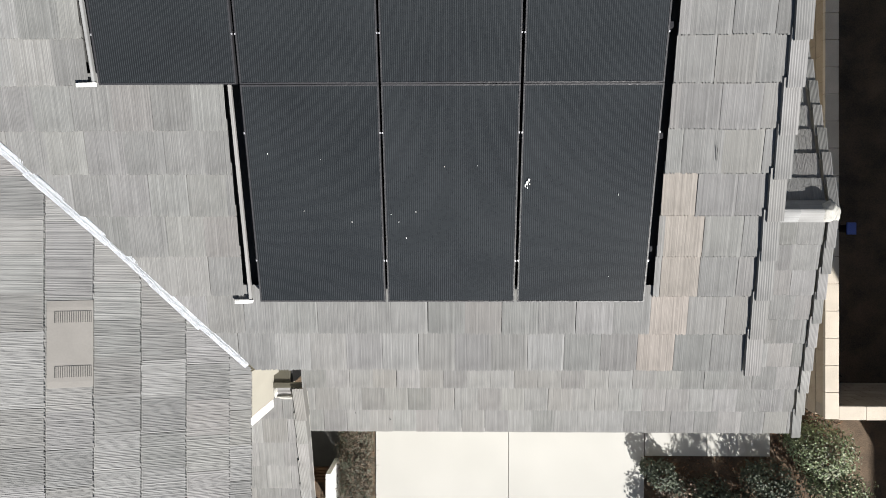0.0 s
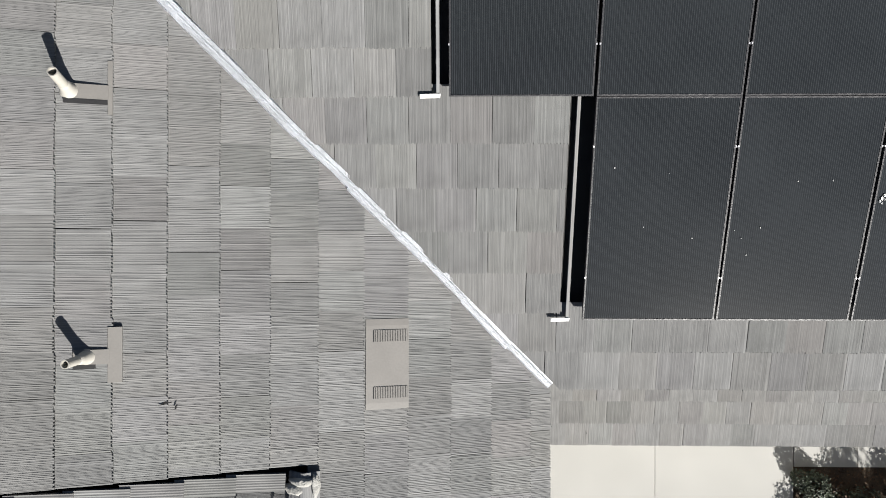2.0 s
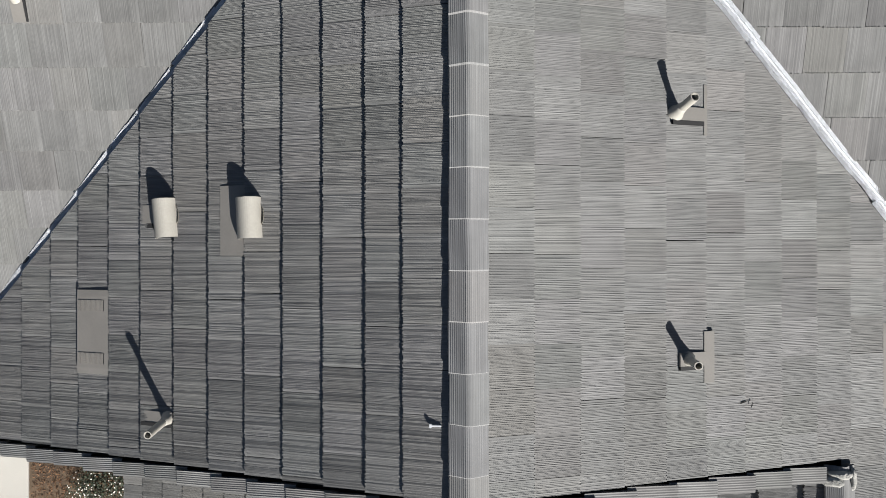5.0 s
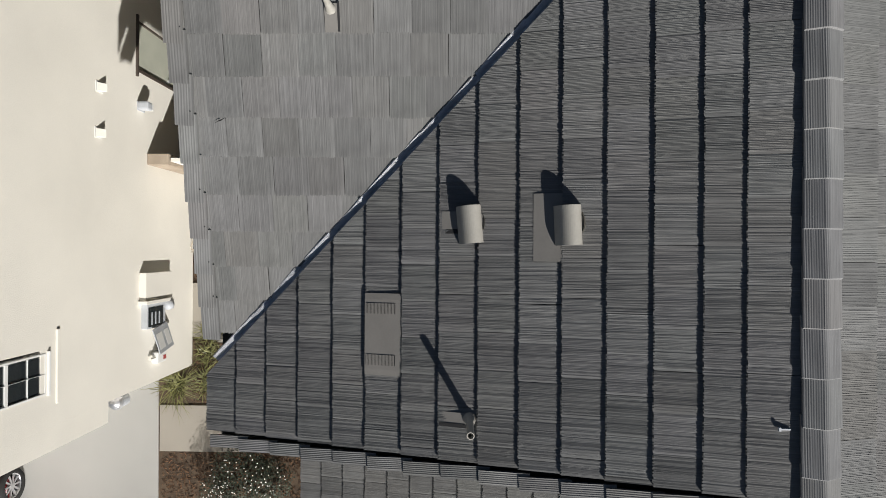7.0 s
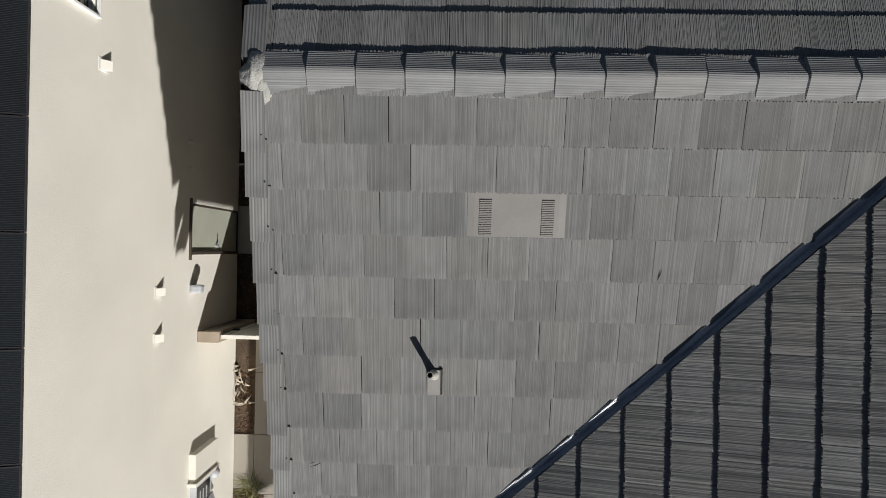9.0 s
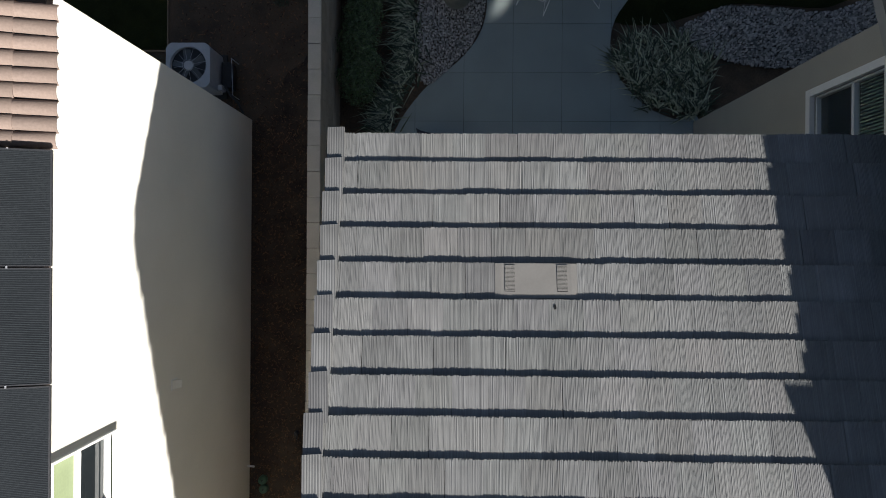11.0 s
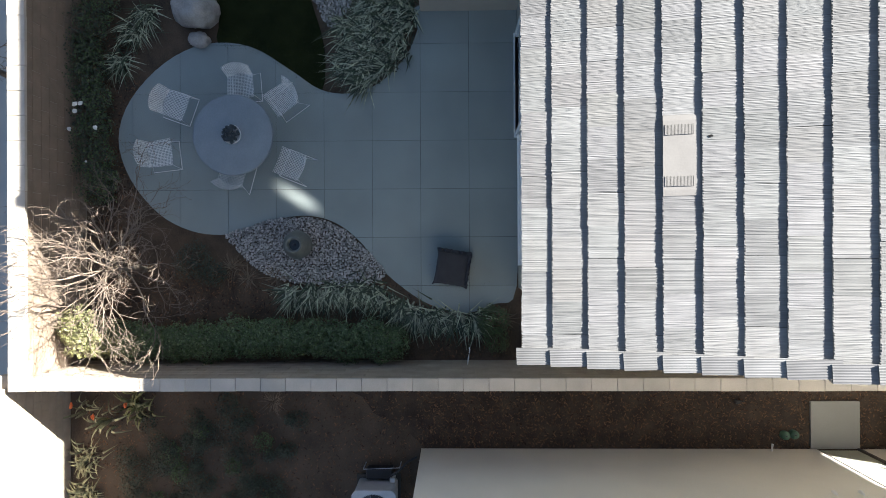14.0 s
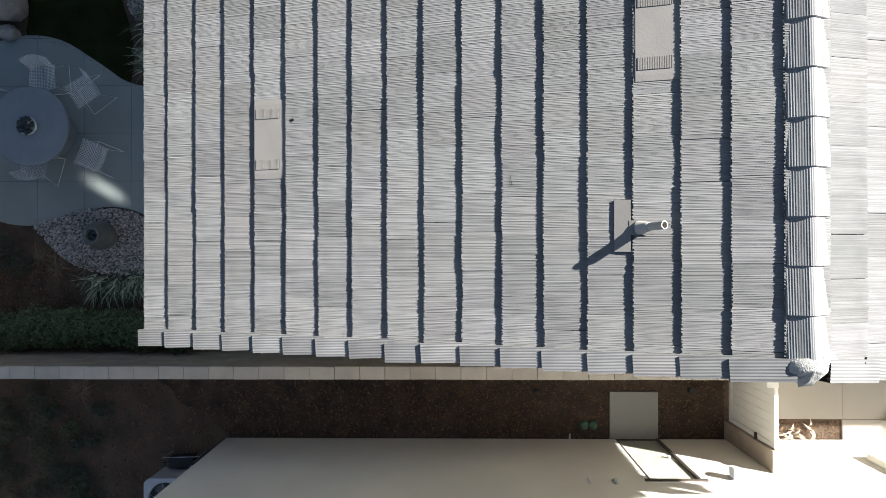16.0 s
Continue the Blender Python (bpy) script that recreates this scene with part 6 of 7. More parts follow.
# ---- patio furniture ----
table = thing("patio_table", "round grey cast-concrete patio table with a centre bowl", "table", at=Matrix.Translation((-8.38, 14.38, 0)))
part("tabletop", lathe(bmesh.new(), [(0.0, 0.66), (0.62, 0.66), (0.70, 0.68), (0.72, 0.71), (0.715, 0.735), (0.69, 0.745), (0.17, 0.742), (0.0, 0.742)], 72), M_TABLE, table, smooth=True)
part("pedestal", lathe(bmesh.new(), [(0.42, 0.0), (0.40, 0.05), (0.24, 0.12), (0.18, 0.4), (0.24, 0.66)], 48), M_TABLE, table, smooth=True)
bowl = part("bowl", lathe(bmesh.new(), [(0.15, 0.742), (0.165, 0.78), (0.17, 0.80), (0.155, 0.805), (0.145, 0.79), (0.13, 0.76), (0.0, 0.755)], 40), M_WHITE, table, "white ceramic bowl", smooth=True)
b = bmesh.new()
rr = random.Random(2)
for k in range(70):
    a, q = rr.uniform(0, 6.3), 0.145 * math.sqrt(rr.random())
    lump(b, (q * math.cos(a), q * math.sin(a), 0.79 + 0.10 * (1 - (q / 0.16) ** 2) + rr.uniform(0, 0.03)), (0.036, 0.032, 0.026), k, 1, 0.5)
part("succulent", b, M_SUCCULENT, bowl, "dark clump of succulents filling the bowl")


def wire_chair(m):
    """A wire lounge chair: gridded seat and back, two sled legs. Its front is +x."""
    c = thing("wire_chair", "white welded-wire patio chair with a gridded seat", "chair", "chairs round the patio table", at=m)

    def seat_pt(u, w):
        x = 0.26 - 0.47 * u
        return Vector((x, w * (0.25 - 0.02 * u), 0.43 - 0.05 * u + 0.035 * (2 * w * w - 1) * 0.6 + (0.02 if u < 0.05 else 0)))

    def back_pt(u, w):
        return Vector((-0.21 - 0.11 * u, w * (0.23 + 0.02 * u), 0.38 + 0.33 * u * (1 - 0.12 * w * w))) + Vector((0.07 * (abs(w) ** 2), 0, 0))

    for nm, fn, n in (("seat", seat_pt, 17), ("backrest", back_pt, 16)):
        g = bmesh.new()
        pts = [[g.verts.new(fn(i / n, -1 + 2 * j / n)) for j in range(n + 1)] for i in range(n + 1)]
        for i in range(n):
            for j in range(n):
                g.faces.new((pts[i][j], pts[i + 1][j], pts[i + 1][j + 1], pts[i][j + 1]))
        bmesh.ops.wireframe(g, faces=g.faces[:], thickness=0.0095, use_replace=True, use_boundary=True, use_even_offset=True)
        part(nm, g, M_WIRE, c)
    for s in (-1, 1):
        v, f = [], []
        tube(v, f, [(0.18, s * 0.20, 0.42), (0.24, s * 0.27, 0.012), (-0.30, s * 0.27, 0.012), (-0.16, s * 0.20, 0.37)], [0.007] * 4, 6)
        listed("sled_leg", v, f, M_WIRE, c)
    v, f = [], []
    tube(v, f, [(0.235, -0.265, 0.012), (0.235, 0.265, 0.012)], [0.007] * 2, 6)
    listed("front_stretcher", v, f, M_WIRE, c)
    return c


chair = None
for x, y, spin in ((-7.75, 15.58, 8), (-8.65, 15.86, -4), (-7.40, 14.35, 6), (-7.66, 13.58, -6), (-8.87, 13.42, 5), (-9.02, 14.50, -5)):
    face = math.degrees(math.atan2(14.38 - y, -8.38 - x)) + spin
    m = pose(x, y, 0, 0, 0, face)
    chair = wire_chair(m) if chair is None else (copy_thing(chair, m), chair)[1]

urn = thing("garden_urn", "weathered grey round-bellied urn standing in the pebbles", "urn", at=Matrix.Translation((-10.33, 13.34, 0)))
part("vessel", lathe(bmesh.new(), [(0.13, 0.0), (0.19, 0.06), (0.255, 0.22), (0.265, 0.34), (0.22, 0.46), (0.15, 0.54), (0.135, 0.58), (0.155, 0.61), (0.15, 0.63), (0.115, 0.62), (0.10, 0.56), (0.10, 0.50)], 48), M_POT, urn, smooth=True)
part("water", cyl(bmesh.new(), 0.105, 0.105, 0.515, 0.52, 32), M_GLASS, urn, "dark still water")
part("spout", cyl(bmesh.new(), 0.022, 0.018, 0.50, 0.60, 14), M_BLACK, urn)

ott = thing("covered_ottoman", "charcoal canvas-covered square ottoman on the patio", "ottoman", at=pose(-10.77, 10.51, 0, 0, 0, -9))
b = bmesh.new()
n = 16
grid = [[None] * (n + 1) for _ in range(n + 1)]
for i in range(n + 1):
    for j in range(n + 1):
        u, w = 2 * i / n - 1, 2 * j / n - 1
        e = max(abs(u), abs(w))
        ear = 0.05 * (abs(u * w) ** 6)
        z = 0.42 + 0.015 * noise.noise((u * 2, w * 2, 3)) - 0.03 * max(0, e - 0.85) / 0.15 + ear
        k = 0.30 * (1 + 0.03 * noise.noise((u * 5, w * 5, 1)) + 0.12 * abs(u * w) ** 8)
        grid[i][j] = b.verts.new((u * k, w * k * 0.95, z))
for i in range(n):
    for j in range(n):
        b.faces.new((grid[i][j], grid[i + 1][j], grid[i + 1][j + 1], grid[i][j + 1]))
rim = [grid[i][0] for i in range(n + 1)] + [grid[n][j] for j in range(1, n + 1)] + [grid[i][n] for i in range(n - 1, -1, -1)] + [grid[0][j] for j in range(n - 1, 0, -1)]
lowr = [b.verts.new((q.co.x * (1.02 + 0.03 * math.sin(k * 1.9)), q.co.y * (1.02 + 0.03 * math.cos(k * 2.3)), 0.0)) for k, q in enumerate(rim)]
for k in range(len(rim)):
    j = (k + 1) % len(rim)
    b.faces.new((rim[k], lowr[k], lowr[j], rim[j]))
bmesh.ops.recalc_face_normals(b, faces=b.faces[:])
part("cover", b, M_CLOTH, ott, smooth=True)
v, f = [], []
for (x0, y0), (x1, y1) in (((-0.31, -0.295), (0.31, -0.295)), ((0.31, 0.295), (0.31, -0.295))):
    tube(v, f, [(x0 + (x1 - x0) * k / 12, y0 + (y1 - y0) * k / 12, 0.425 + 0.025 * math.sin(k * 2.2)) for k in range(13)], [0.020 + 0.013 * (k % 2) + (0.012 if k in (0, 12) else 0) for k in range(13)], 8)
listed("ruffle", v, f, M_CLOTH, ott)

# ---- planting ----


def leafy(name, label, category, spots, seed, count, mat, leaf=0.035, group="", flowers=0, flower_mat=None, stems=True, fsize=0.035, mat2=None):
    """A shrub of many small leaves on an uneven outline; spots are (x, y, z, radius, height) lobes."""
    r = random.Random(seed)
    base = thing(name, label, category, group, at=Matrix.Translation((spots[0][0], spots[0][1], 0)))
    ox, oy = spots[0][0], spots[0][1]
    v, f = [], []
    sizes = [s[3] ** 2 for s in spots]
    for _ in range(count):
        x, y, z, rad, h = r.choices(spots, sizes)[0]
        d = Vector((r.gauss(0, 1), r.gauss(0, 1), r.gauss(0, 1))).normalized()
        bumpy = 1 + 0.30 * noise.noise(d * 2.3 + Vector((x, y, seed))) + 0.15 * noise.noise(d * 6 + Vector((seed, x, y)))
        q = (0.55 + 0.45 * r.random() ** 0.5) * bumpy
        p = Vector((x + d.x * rad * q - ox, y + d.y * rad * q - oy, max(0.02, z + d.z * h * q)))
        n = (d + Vector((r.gauss(0, 0.5), r.gauss(0, 0.5), 0.5 + r.gauss(0, 0.4)))).normalized()
        a = n.orthogonal().normalized()
        a.rotate(Matrix.Rotation(r.uniform(0, 6.3), 3, n))
        c = n.cross(a)
        L, W = leaf * r.uniform(0.6, 1.2), leaf * r.uniform(0.3, 0.5)
        o = len(v)
        v += [p, p + a * L * 0.5 + c * W + n * 0.15 * L, p + a * L, p + a * L * 0.5 - c * W + n * 0.15 * L]
        f += [(o, o + 1, o + 2, o + 3)]
    half = len(f) * 3 // 5 if mat2 else len(f)
    listed("leaves", v[:4 * half], f[:half], mat, base)
    if mat2:
        listed("leaves", v[4 * half:], [tuple(i - 4 * half for i in q) for q in f[half:]], mat2, base)
    if stems:
        v, f = [], []
        for x, y, z, rad, h in spots:
            for _ in range(5):
                a, q = r.uniform(0, 6.3), r.uniform(0.3, 0.8)
                tube(v, f, [(x - ox, y - oy, -0.03), (x - ox + rad * q * 0.5 * math.cos(a), y - oy + rad * q * 0.5 * math.sin(a), z * 0.6), (x - ox + rad * q * math.cos(a), y - oy + rad * q * math.sin(a), z + h * 0.3)], [0.010, 0.007, 0.003], 4)
        tagged(listed("stem", v, f, M_BRANCH, base), kind="stuff")
    if flowers:
        b = bmesh.new()
        for k in range(flowers):
            x, y, z, rad, h = r.choice(spots)
            a, q = r.uniform(0, 6.3), rad * r.uniform(0.2, 0.95)
            lump(b, (x - ox + q * math.cos(a), y - oy + q * math.sin(a), z + h * (1 - 0.4 * q / rad)), (fsize, fsize, fsize * 0.7), k + seed, 1, 0.6)
        part("blossoms", b, flower_mat, base)
    return base


def strappy(name, label, category, x, y, seed, count, length, mat, width=0.011, group="", up=0.75, z=-0.02, dark=None, lean=None, spread=0.0, fan=1.3, reach=0.66):
    """A clump of long arching strap leaves; with a lean they lie over to one side."""
    r = random.Random(seed)
    base = thing(name, label, category, group, at=Matrix.Translation((x, y, z)))
    v, f = [], []
    if dark:
        spare, fallen = [], []
    for turn in range(count):
        # dark green blades, which also put shaded gaps into the clump's colour
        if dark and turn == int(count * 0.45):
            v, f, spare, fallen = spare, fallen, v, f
        a = r.uniform(0, 6.3) if lean is None else lean + r.gauss(0, fan)
        L = length * r.uniform(0.55, 1.1)
        rise = up * r.uniform(0.6, 1.3)
        out = Vector((math.cos(a), math.sin(a), 0))
        side = Vector((-math.sin(a), math.cos(a), 0)) * width * r.uniform(0.7, 1.2)
        root = out * r.uniform(0, 0.10) + Vector((r.gauss(0, 0.03 + spread), r.gauss(0, 0.03 + spread), 0))
        sway = Vector((r.gauss(0, 0.12), r.gauss(0, 0.12), 0))
        o = len(v)
        n = 5
        for k in range(n + 1):
            t = k / n
            p = root + out * L * (0.16 * t + reach * t * t) + sway * t * t * L + Vector((0, 0, L * rise * (1.45 * t - 1.25 * t * t)))
            w = (1 - t ** 2.2) * (0.6 + 0.4 * min(1, t * 5))
            v += [p - side * w, p + side * w + Vector((0, 0, 0.002))]
        for k in range(n):
            f.append((o + 2 * k, o + 2 * k + 1, o + 2 * k + 3, o + 2 * k + 2))
    listed("leaves", v, f, mat, base)
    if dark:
        listed("dark_gap_leaves", spare, fallen, dark, base, label="darker green blades, also standing in for shaded gaps")
    return base


rp = random.Random(77)
FLAX = "striped flax round the patio"
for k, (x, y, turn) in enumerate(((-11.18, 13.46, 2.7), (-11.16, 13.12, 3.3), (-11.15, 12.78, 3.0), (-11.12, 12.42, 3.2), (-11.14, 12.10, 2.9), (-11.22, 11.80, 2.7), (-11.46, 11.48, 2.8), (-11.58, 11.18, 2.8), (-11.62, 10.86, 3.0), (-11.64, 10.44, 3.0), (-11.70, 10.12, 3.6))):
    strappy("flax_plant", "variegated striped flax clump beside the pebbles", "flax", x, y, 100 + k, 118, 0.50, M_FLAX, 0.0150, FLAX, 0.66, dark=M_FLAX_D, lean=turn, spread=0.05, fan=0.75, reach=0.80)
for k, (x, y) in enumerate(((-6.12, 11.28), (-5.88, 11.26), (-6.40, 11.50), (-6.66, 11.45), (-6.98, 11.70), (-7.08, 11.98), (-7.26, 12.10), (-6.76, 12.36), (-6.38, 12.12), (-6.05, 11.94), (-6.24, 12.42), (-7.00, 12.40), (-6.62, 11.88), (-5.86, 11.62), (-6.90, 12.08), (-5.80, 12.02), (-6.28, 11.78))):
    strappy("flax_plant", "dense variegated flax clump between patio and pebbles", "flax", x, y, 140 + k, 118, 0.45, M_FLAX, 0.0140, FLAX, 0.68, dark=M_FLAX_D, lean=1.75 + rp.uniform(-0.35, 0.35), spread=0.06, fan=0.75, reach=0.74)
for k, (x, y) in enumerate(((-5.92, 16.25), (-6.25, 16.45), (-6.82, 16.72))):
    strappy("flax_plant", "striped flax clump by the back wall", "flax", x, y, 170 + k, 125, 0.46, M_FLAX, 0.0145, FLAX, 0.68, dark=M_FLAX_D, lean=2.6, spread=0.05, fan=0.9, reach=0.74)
for k, (x, y) in enumerate(((-10.75, 14.65), (-10.95, 14.35), (-10.94, 13.81), (-13.29, 13.89), (-11.75, 9.55))):
    strappy("dry_grass", "sparse dry grass tuft in the mulch", "grass", x, y, 180 + k, 50, 0.34, M_DRYSTALK, 0.006, "", 0.6)
# shrub 0, the hedge's end, takes paler leaves: sunlight put into their colour
for k in range(9):
    y = 16.75 - k * 0.62
    leafy("hedge_shrub", "clipped dark green hedge along the block wall" if k else "yellow-green end of the hedge, its sunlight put into the leaf colour", "hedge",
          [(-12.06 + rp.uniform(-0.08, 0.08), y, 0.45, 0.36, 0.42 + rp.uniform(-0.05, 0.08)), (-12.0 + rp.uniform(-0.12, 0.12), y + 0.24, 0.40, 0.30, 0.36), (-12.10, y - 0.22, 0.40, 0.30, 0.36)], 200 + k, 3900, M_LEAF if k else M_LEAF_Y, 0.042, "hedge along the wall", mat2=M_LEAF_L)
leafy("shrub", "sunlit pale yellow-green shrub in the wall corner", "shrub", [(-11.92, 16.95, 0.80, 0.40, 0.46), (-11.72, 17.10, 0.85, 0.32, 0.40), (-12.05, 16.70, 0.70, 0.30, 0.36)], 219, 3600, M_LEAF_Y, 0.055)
leafy("shrub", "low dark green shrub at the house corner", "shrub", [(-11.75, 9.75, 0.22, 0.30, 0.24), (-12.1, 9.7, 0.2, 0.25, 0.2)], 220, 1600, M_LEAF, 0.035)
leafy("shrub", "dark green shrub in the mulch bed", "shrub", [(-10.62, 15.30, 0.25, 0.36, 0.28), (-10.85, 14.95, 0.2, 0.26, 0.2)], 221, 1700, M_LEAF_D, 0.035)
BLOOMS = {0: ((-7.80, 17.21, 0.045), (-7.79, 17.11, 0.042), (-7.93, 17.21, 0.040)), 1: ((-8.25, 17.31, 0.036), (-8.23, 16.84, 0.038)), 2: ((-8.83, 17.01, 0.022),)}
for k, (x, y, q) in enumerate(((-7.75, 17.15, 0.36), (-8.3, 17.15, 0.36), (-8.85, 17.1, 0.36), (-9.3, 17.0, 0.30), (-6.3, 17.2, 0.42), (-5.7, 16.95, 0.42), (-6.85, 17.3, 0.34), (-7.3, 17.25, 0.36))):
    bush = leafy("rose_bush", "dark leafy rose bush with a few white blooms" if k < 4 else "dark green shrub against the back wall", "shrub", [(x, y, 0.40, q, 0.36), (x + 0.2, y - 0.1, 0.34, q * 0.8, 0.3)], 230 + k, 1250, M_LEAF_D, 0.044, mat2=M_LEAF)
    for px, py, size in BLOOMS.get(k, ()):
        part("bloom", lump(bmesh.new(), (px - x, py - y, 0.74), (size, size, size * 0.7), px, 2, 0.5), M_ROSE, bush, "white double bloom")
for k, (x, y) in enumerate(((-14.35, 15.9), (-14.9, 15.3), (-14.4, 14.5), (-13.9, 15.2), (-15.1, 14.2), (-14.6, 16.5), (-15.2, 16.4), (-13.6, 14.6))):
    leafy("ground_cover", "straggly dark ground-cover shrub in shaded soil", "shrub", [(x, y, 0.12, 0.34, 0.14), (x + 0.3, y + 0.15, 0.1, 0.24, 0.12)], 240 + k, 950, M_LEAF_D, 0.035, stems=False)
rg = random.Random(31)
for k in range(40):
    x, y = rg.uniform(-15.5, -13.6), rg.uniform(13.3, 16.3)
    leafy("ground_cover", "sparse grey-green seedling in the shaded soil", "shrub", [(x, y, 0.06, rg.uniform(0.12, 0.24), 0.10)], 400 + k, 260, M_LEAF_D if k % 4 else M_LEAF, 0.036, "seedlings in the side bed", stems=False)
for k, (x, y) in enumerate(((-16.0, 12.05), (-16.7, 12.0), (-17.3, 12.1), (-15.7, 11.9))):
    leafy("ground_cover", "low dark plants along the lawn edge", "shrub", [(x, y, 0.10, 0.26, 0.14)], 250 + k, 450, M_LEAF_D, 0.035, stems=False)
for k, (x, y, lean) in enumerate(((-15.90, 17.25, 1.2), (-15.02, 17.42, 1.0), (-14.35, 17.40, 1.2))):
    strappy("agave", "sunlit cream and green strap-leaved agave against the back wall", "agave", x, y, 265 + k, 56, 0.44, M_AGAVE, 0.020, "agaves by the wall", 0.95, spread=0.07, lean=lean, fan=2.2, reach=0.50)
for k, (x, y) in enumerate(((-13.38, 16.42), (-13.60, 17.02), (-13.40, 17.42))):
    # plants 1 and 2 take cream leaves: the sunlight on them put into colour
    plant = strappy("bird_of_paradise", "bird-of-paradise plant with orange flowers", "plant", x, y, 262 + k, (46, 14, 12)[k], (0.62, 0.75, 0.6)[k], M_AGAVE if k else M_FLAX_G, 0.022, "", 1.1, spread=0.07, reach=0.35)
    v, f = [], []
    tube(v, f, [(0, 0, 0), (0.05, 0.02, 0.3), (0.13, 0.05, 0.48)], [0.008, 0.007, 0.006], 5)
    listed("flower_stalk", v, f, M_FLAX_G, plant)
    part("flower_head", lump(bmesh.new(), (0.15, 0.05, 0.48), (0.055, 0.03, 0.035), k, 2, 0.7), M_ORANGE, plant, "orange flower head")
for k, (x, y, n, L) in enumerate(((-14.40, -2.35, 150, 0.62), (-13.85, -1.75, 90, 0.34), (-13.82, -1.40, 80, 0.32), (-13.9, -2.3, 90, 0.36))):
    strappy("strap_plant", "green strap-leaved clump at the wall corner", "plant", x, y, 270 + k, n, L, M_FLAX_G, 0.009, "", 0.7, spread=0.05)
for k, (x, y, n) in enumerate(((-14.0, 0.55, 7), (-13.98, 0.18, 4), (-14.02, 0.80, 7))):
    strappy("dry_plant", "dead bleached leaves leaning in the planting strip", "plant", x, y, 280 + k, n, 0.36, M_DRYPALE, 0.022, "", 0.9)
leafy("flowering_shrub", "dark shrub dotted with white flowers", "shrub", [(-13.1, -4.0, 0.32, 0.62, 0.36), (-12.6, -4.1, 0.3, 0.45, 0.32), (-13.5, -4.3, 0.3, 0.4, 0.3)], 290, 4200, M_LEAF_D, 0.04, flowers=150, flower_mat=M_ROSE, fsize=0.012)
for k in range(6):
    leafy("hedge_shrub", "low reddish-brown hedge along the driveway", "hedge", [(-1.74, -2.5 - k * 0.55, 0.30, 0.35, 0.28), (-1.70, -2.75 - k * 0.55, 0.3, 0.33, 0.26)], 300 + k, 3400, M_LEAF_R, 0.030, "hedge by the driveway", mat2=M_LEAF_D)
for k, (x, y, q, h, n, mt) in enumerate(((6.15, -3.35, 0.50, 0.6, 3600, M_LEAF_S), (5.45, -4.1, 0.45, 0.35, 2400, M_LEAF_D), (6.55, -4.15, 0.48, 0.5, 2800, M_LEAF_S), (3.62, -3.95, 0.26, 0.26, 1500, M_LEAF_D), (3.95, -4.30, 0.34, 0.22, 1600, M_LEAF_R), (4.5, -4.4, 0.4, 0.3, 1800, M_LEAF_D), (3.70, -4.75, 0.34, 0.26, 1600, M_LEAF_D), (5.0, -4.6, 0.4, 0.3, 1500, M_LEAF_D))):
    leafy("shrub", "leafy green shrub in the front bed", "shrub", [(x, y, h, q, h), (x + 0.25, y - 0.2, h * 0.8, q * 0.7, h * 0.8), (x - 0.22, y + 0.12, h * 0.7, q * 0.6, h * 0.7)], 320 + k, n, mt, 0.048, mat2=M_LEAF_L if mt is M_LEAF_S else None)
strappy("strap_plant", "tall dark shoots in the lawn corner bed", "plant", -3.2, 11.6, 330, 40, 0.5, M_FLAX_G, 0.012, "", 0.9)


def bare_tree(x, y, seed, height=1.15, spread=1.30):
    """A leafless pollarded tree: a short trunk, sawn stubs of limbs, and long arching forking twigs."""
    r = random.Random(seed)
    tree = thing("bare_tree", "leafless pale-barked tree with a tangle of sunlit twigs", "tree", at=Matrix.Translation((x, y, 0)))
    v, f = [], []
    tube(v, f, [(0, 0, -0.05), (0.03, 0.02, 0.35), (0.02, -0.05, 0.7), (0.0, 0.0, height)], [0.065, 0.055, 0.05, 0.045], 10)
    listed("trunk", v, f, M_BRANCH, tree, True)
    forks = []
    for px, py, pz, qx, qy, qz, rad in ((0.0, 0.0, 1.0, 0.06, -0.36, 1.50, 0.042), (0.02, 0.02, 1.0, 0.14, -0.20, 1.60, 0.034), (0.0, 0.0, 0.8, 0.32, 0.10, 1.35, 0.026), (-0.02, 0.0, 0.85, -0.22, 0.10, 1.4, 0.026)):
        v, f = [], []
        tube(v, f, [(px, py, pz), ((px + qx) / 2 + 0.02, (py + qy) / 2, (pz + qz) / 2 + 0.05), (qx, qy, qz)], [rad * 1.15, rad, rad * 0.95], 10)
        listed("sawn_limb", v, f, M_BRANCH, tree, False)
        forks.append(Vector((qx, qy, qz)))
    v, f = [], []

    def grow(p, d, L, rad, depth):
        pts, rr = [p.copy()], [rad]
        n = 6
        for k in range(n):
            d = (d + Vector((r.gauss(0, 0.24), r.gauss(0, 0.24), r.gauss(0, 0.16) + 0.02))).normalized()
            p = p + d * L / n
            pts.append(p.copy())
            rr.append(rad * (1 - 0.6 * (k + 1) / n))
            if depth < 4 and k >= 1 and r.random() < (0.82 if depth < 3 else 0.45):
                e = (d + Vector((r.gauss(0, 0.55), r.gauss(0, 0.55), r.gauss(0.02, 0.35)))).normalized()
                grow(p.copy(), e, L * r.uniform(0.40, 0.70), rad * 0.55, depth + 1)
        tube(v, f, pts, [max(q, 0.0023) for q in rr], 5 if rad > 0.01 else 3)

    for k in range(32):
        a = 6.2832 * k / 32 + r.uniform(-0.25, 0.25)
        d = Vector((math.cos(a), math.sin(a), r.uniform(0.1, 0.9))).normalized()
        at = forks[k % 4] * r.uniform(0.80, 0.98)
        grow(at, d, spread * r.uniform(0.6, 1.1), r.uniform(0.011, 0.018), 1)
    listed("crown", v, f, M_BRANCH, tree, True)


bare_tree(-10.78, 16.34, 5)
bare_tree(-7.20, 18.70, 9, spread=0.46)


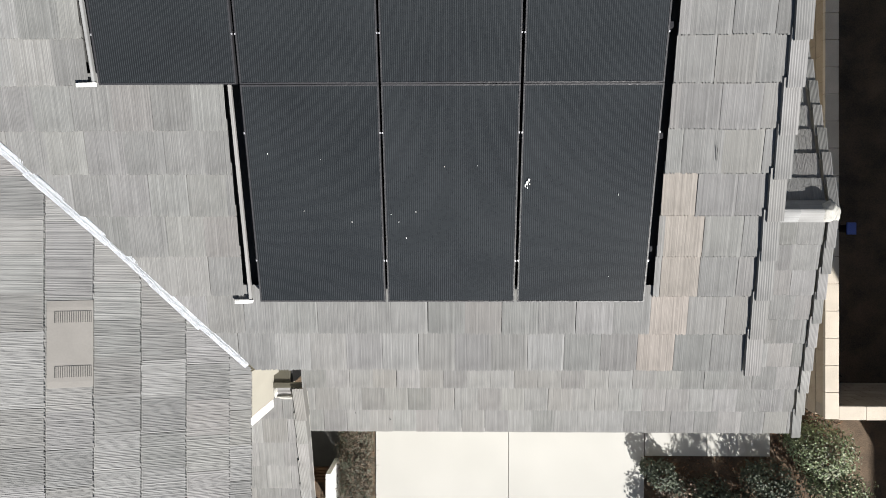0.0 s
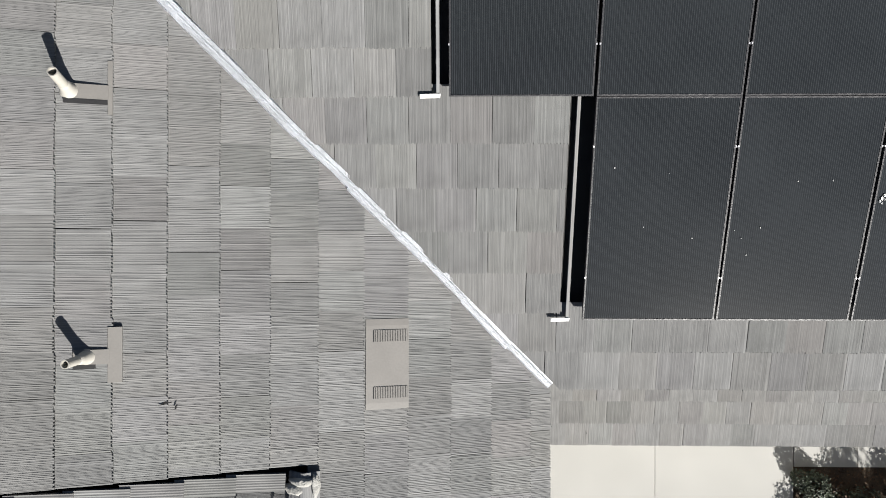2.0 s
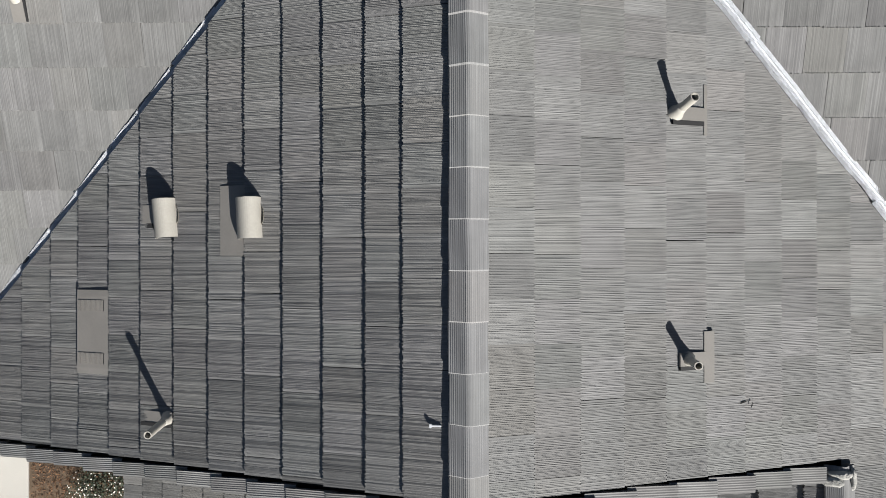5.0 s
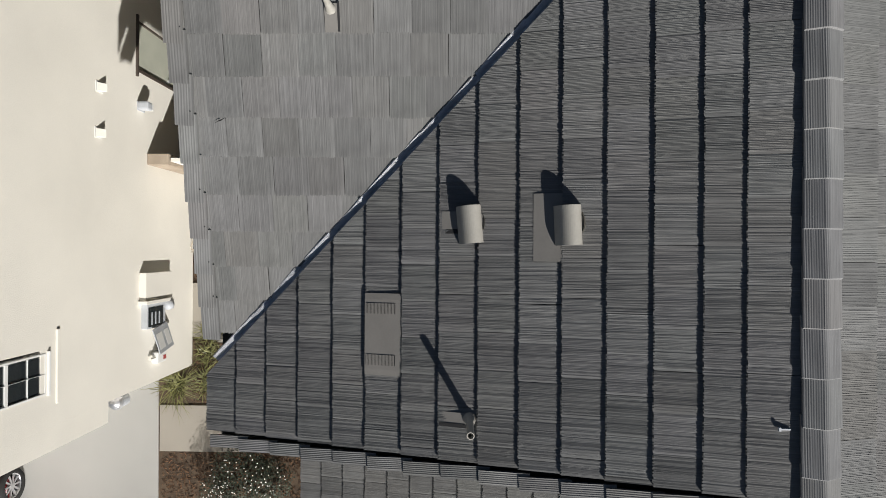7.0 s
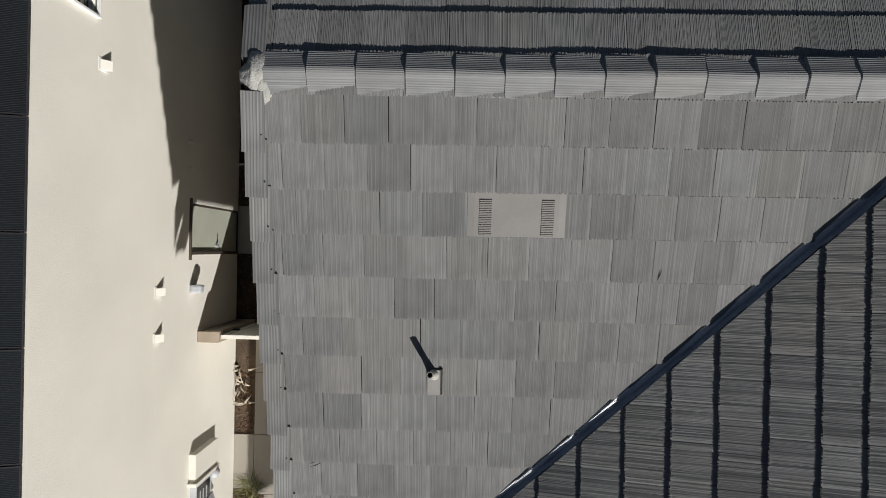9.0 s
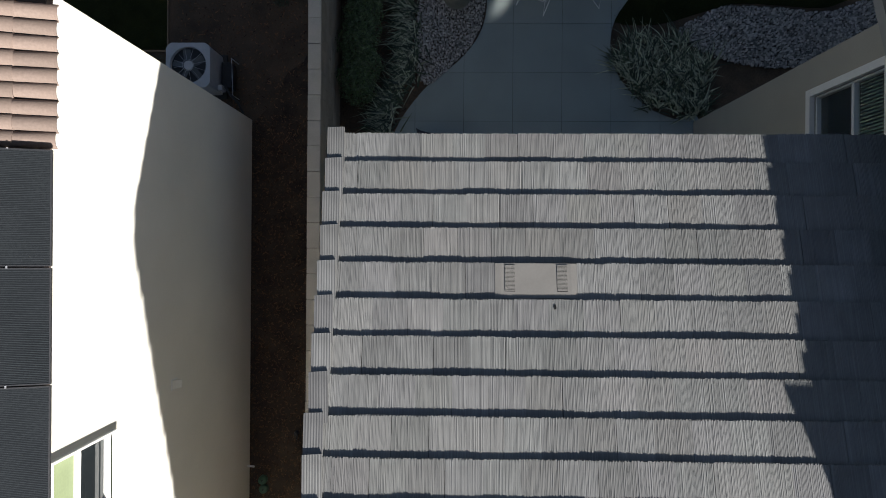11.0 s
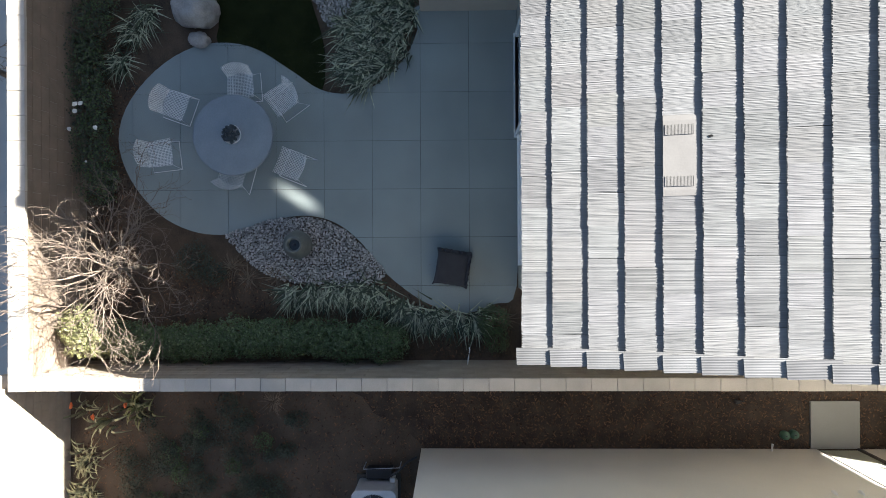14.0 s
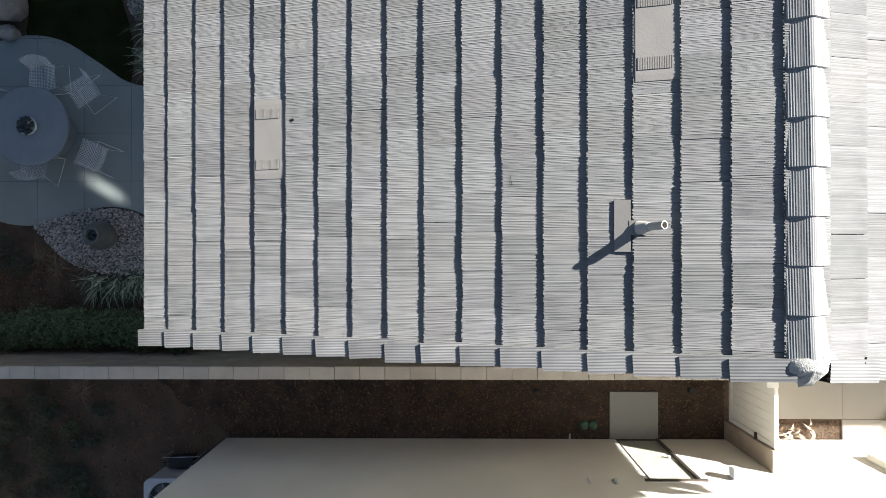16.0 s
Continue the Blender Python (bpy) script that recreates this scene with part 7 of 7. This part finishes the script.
def leaf_tree(x, y, seed, height, rad):
    r = random.Random(seed)
    tree = thing("street_tree", "small leafy tree added out of view to shade the front walk", "tree", at=Matrix.Translation((x, y, 0)))
    v, f = [], []
    tube(v, f, [(0, 0, -0.05), (0.03, 0.0, height * 0.4), (0.0, 0.04, height * 0.8)], [0.06, 0.05, 0.03], 10)
    for k in range(9):
        a = k * 0.7
        tube(v, f, [(0.02, 0.0, height * 0.5), (rad * 0.5 * math.cos(a), rad * 0.5 * math.sin(a), height * 0.85), (rad * 0.9 * math.cos(a), rad * 0.9 * math.sin(a), height)], [0.03, 0.016, 0.006], 5)
    listed("trunk", v, f, M_BRANCH, tree)
    v, f = [], []
    for k in range(26):
        a, q = r.uniform(0, 6.3), rad * math.sqrt(r.random())
        c = Vector((q * math.cos(a), q * math.sin(a), height + r.uniform(-0.4, 0.5) * rad))
        for _ in range(130):
            d = Vector((r.gauss(0, 1), r.gauss(0, 1), r.gauss(0, 1))).normalized()
            p = c + d * 0.24 * r.random() ** 0.4
            s1, s2 = d.orthogonal().normalized() * 0.035, d.cross(d.orthogonal()).normalized() * 0.018
            o = len(v)
            v += [p, p + s1 + s2, p + s1 * 2, p + s1 - s2]
            f.append((o, o + 1, o + 2, o + 3))
    listed("crown", v, f, M_LEAF, tree)


# tree added out of view, only for its leaf shadow on the walk
leaf_tree(6.9, -7.4, 9, 2.6, 1.0)
for k, (x, y, s) in enumerate(((-5.92, 15.24, (0.36, 0.42, 0.40)), (-6.46, 15.24, (0.15, 0.21, 0.14)), (-5.1, 15.6, (0.55, 0.30, 0.3)), (-4.2, 15.55, (0.5, 0.28, 0.28)))):
    b = bmesh.new()
    lump(b, (0, 0, s[2] * 0.5), s, 3 + k * 2.7, 4, 0.22)
    tagged(part("boulder", b, M_ROCK, smooth=True), label="smooth pale boulder at the lawn edge", category="boulder", group="boulders").matrix_world = Matrix.Translation((x, y, 0))
for k, (x, y) in enumerate(((-4.62, 11.55), (-4.35, 11.35), (-2.9, 13.9))):
    b = bmesh.new()
    cyl(b, 0.026, 0.024, 0, 0.06, 14)
    cyl(b, 0.012, 0.012, 0.06, 0.09, 10)
    tagged(part("path_light", b, M_WHITE), label="tiny white garden light in the dark bed", category="garden light").matrix_world = Matrix.Translation((x, y, -0.03))
lid = thing("bin_lid", "blue plastic bin standing in the dark side yard", "bin", at=Matrix.Translation((6.57, 0.34, 0)))
part("bin_body", lathe(bmesh.new(), [(0.07, -0.03), (0.09, 0.75)], 4, pose(0, 0, 0, 0, 0, 45)), M_BLACK, lid)
part("lid", boxed(-0.075, -0.1, 0.75, 0.075, 0.1, 0.79, bevel=0.01), M_BLUE, lid)

# ---- parked car ----
car = thing("parked_car", "glossy red car parked on the pale driveway", "car", at=pose(-18.35, -3.6, 0, 0, 0, 4))
b = bmesh.new()
prof = [(-0.2, 0.30), (-0.22, 0.62), (0.0, 0.75), (0.95, 0.92), (1.55, 1.38), (2.9, 1.42), (3.7, 1.0), (4.2, 0.92), (4.25, 0.35)]
rows = []
for w, k in ((-0.88, 0.96), (-0.80, 1.0), (0.80, 1.0), (0.88, 0.96)):
    rows.append([b.verts.new((w * (0.86 if z > 1.2 else 1), -y, z * k)) for y, z in prof])
for a, c in zip(rows, rows[1:]):
    for k in range(len(prof) - 1):
        b.faces.new((a[k], a[k + 1], c[k + 1], c[k]))
b.faces.new(rows[0])
b.faces.new(rows[-1][::-1])
bmesh.ops.recalc_face_normals(b, faces=b.faces[:])
bmesh.ops.bevel(b, geom=b.edges[:], offset=0.03, segments=2, affect="EDGES")
part("body", b, M_RED, car, smooth=False)
part("windscreen", slab(bmesh.new(), [(-0.68, -1.02, 0.97), (0.68, -1.02, 0.97), (0.62, -1.52, 1.36), (-0.62, -1.52, 1.36)], 0.01), M_GLASS, car)
for x in (-0.86, 0.86):
    for y in (-0.65, -3.35):
        s = 1 if x > 0 else -1
        wheel = thing("wheel", "", "", at=None)
        wheel.parent = car
        wheel.matrix_basis = pose(x, y, 0.33, 0, 90 * s, 0)
        part("tyre", lathe(bmesh.new(), [(0.22, -0.10), (0.31, -0.11), (0.33, -0.06), (0.33, 0.06), (0.31, 0.11), (0.22, 0.10)], 36), M_TYRE, wheel, smooth=True)
        rb = bmesh.new()
        lathe(rb, [(0.225, 0.09), (0.21, 0.075), (0.205, 0.02)], 36)
        cyl(rb, 0.05, 0.045, 0.02, 0.095, 16)
        for k in range(10):
            box(rb, 0.04, -0.014, 0.06, 0.215, 0.014, 0.085, m=pose(0, 0, 0, 0, 0, 36 * k))
        part("rim", rb, M_ALLOY, wheel)
for x in (-0.62, 0.62):
    part("headlight", boxed(x - 0.17, 0.05, 0.58, x + 0.17, 0.22, 0.70, bevel=0.03), M_GLASS, car)
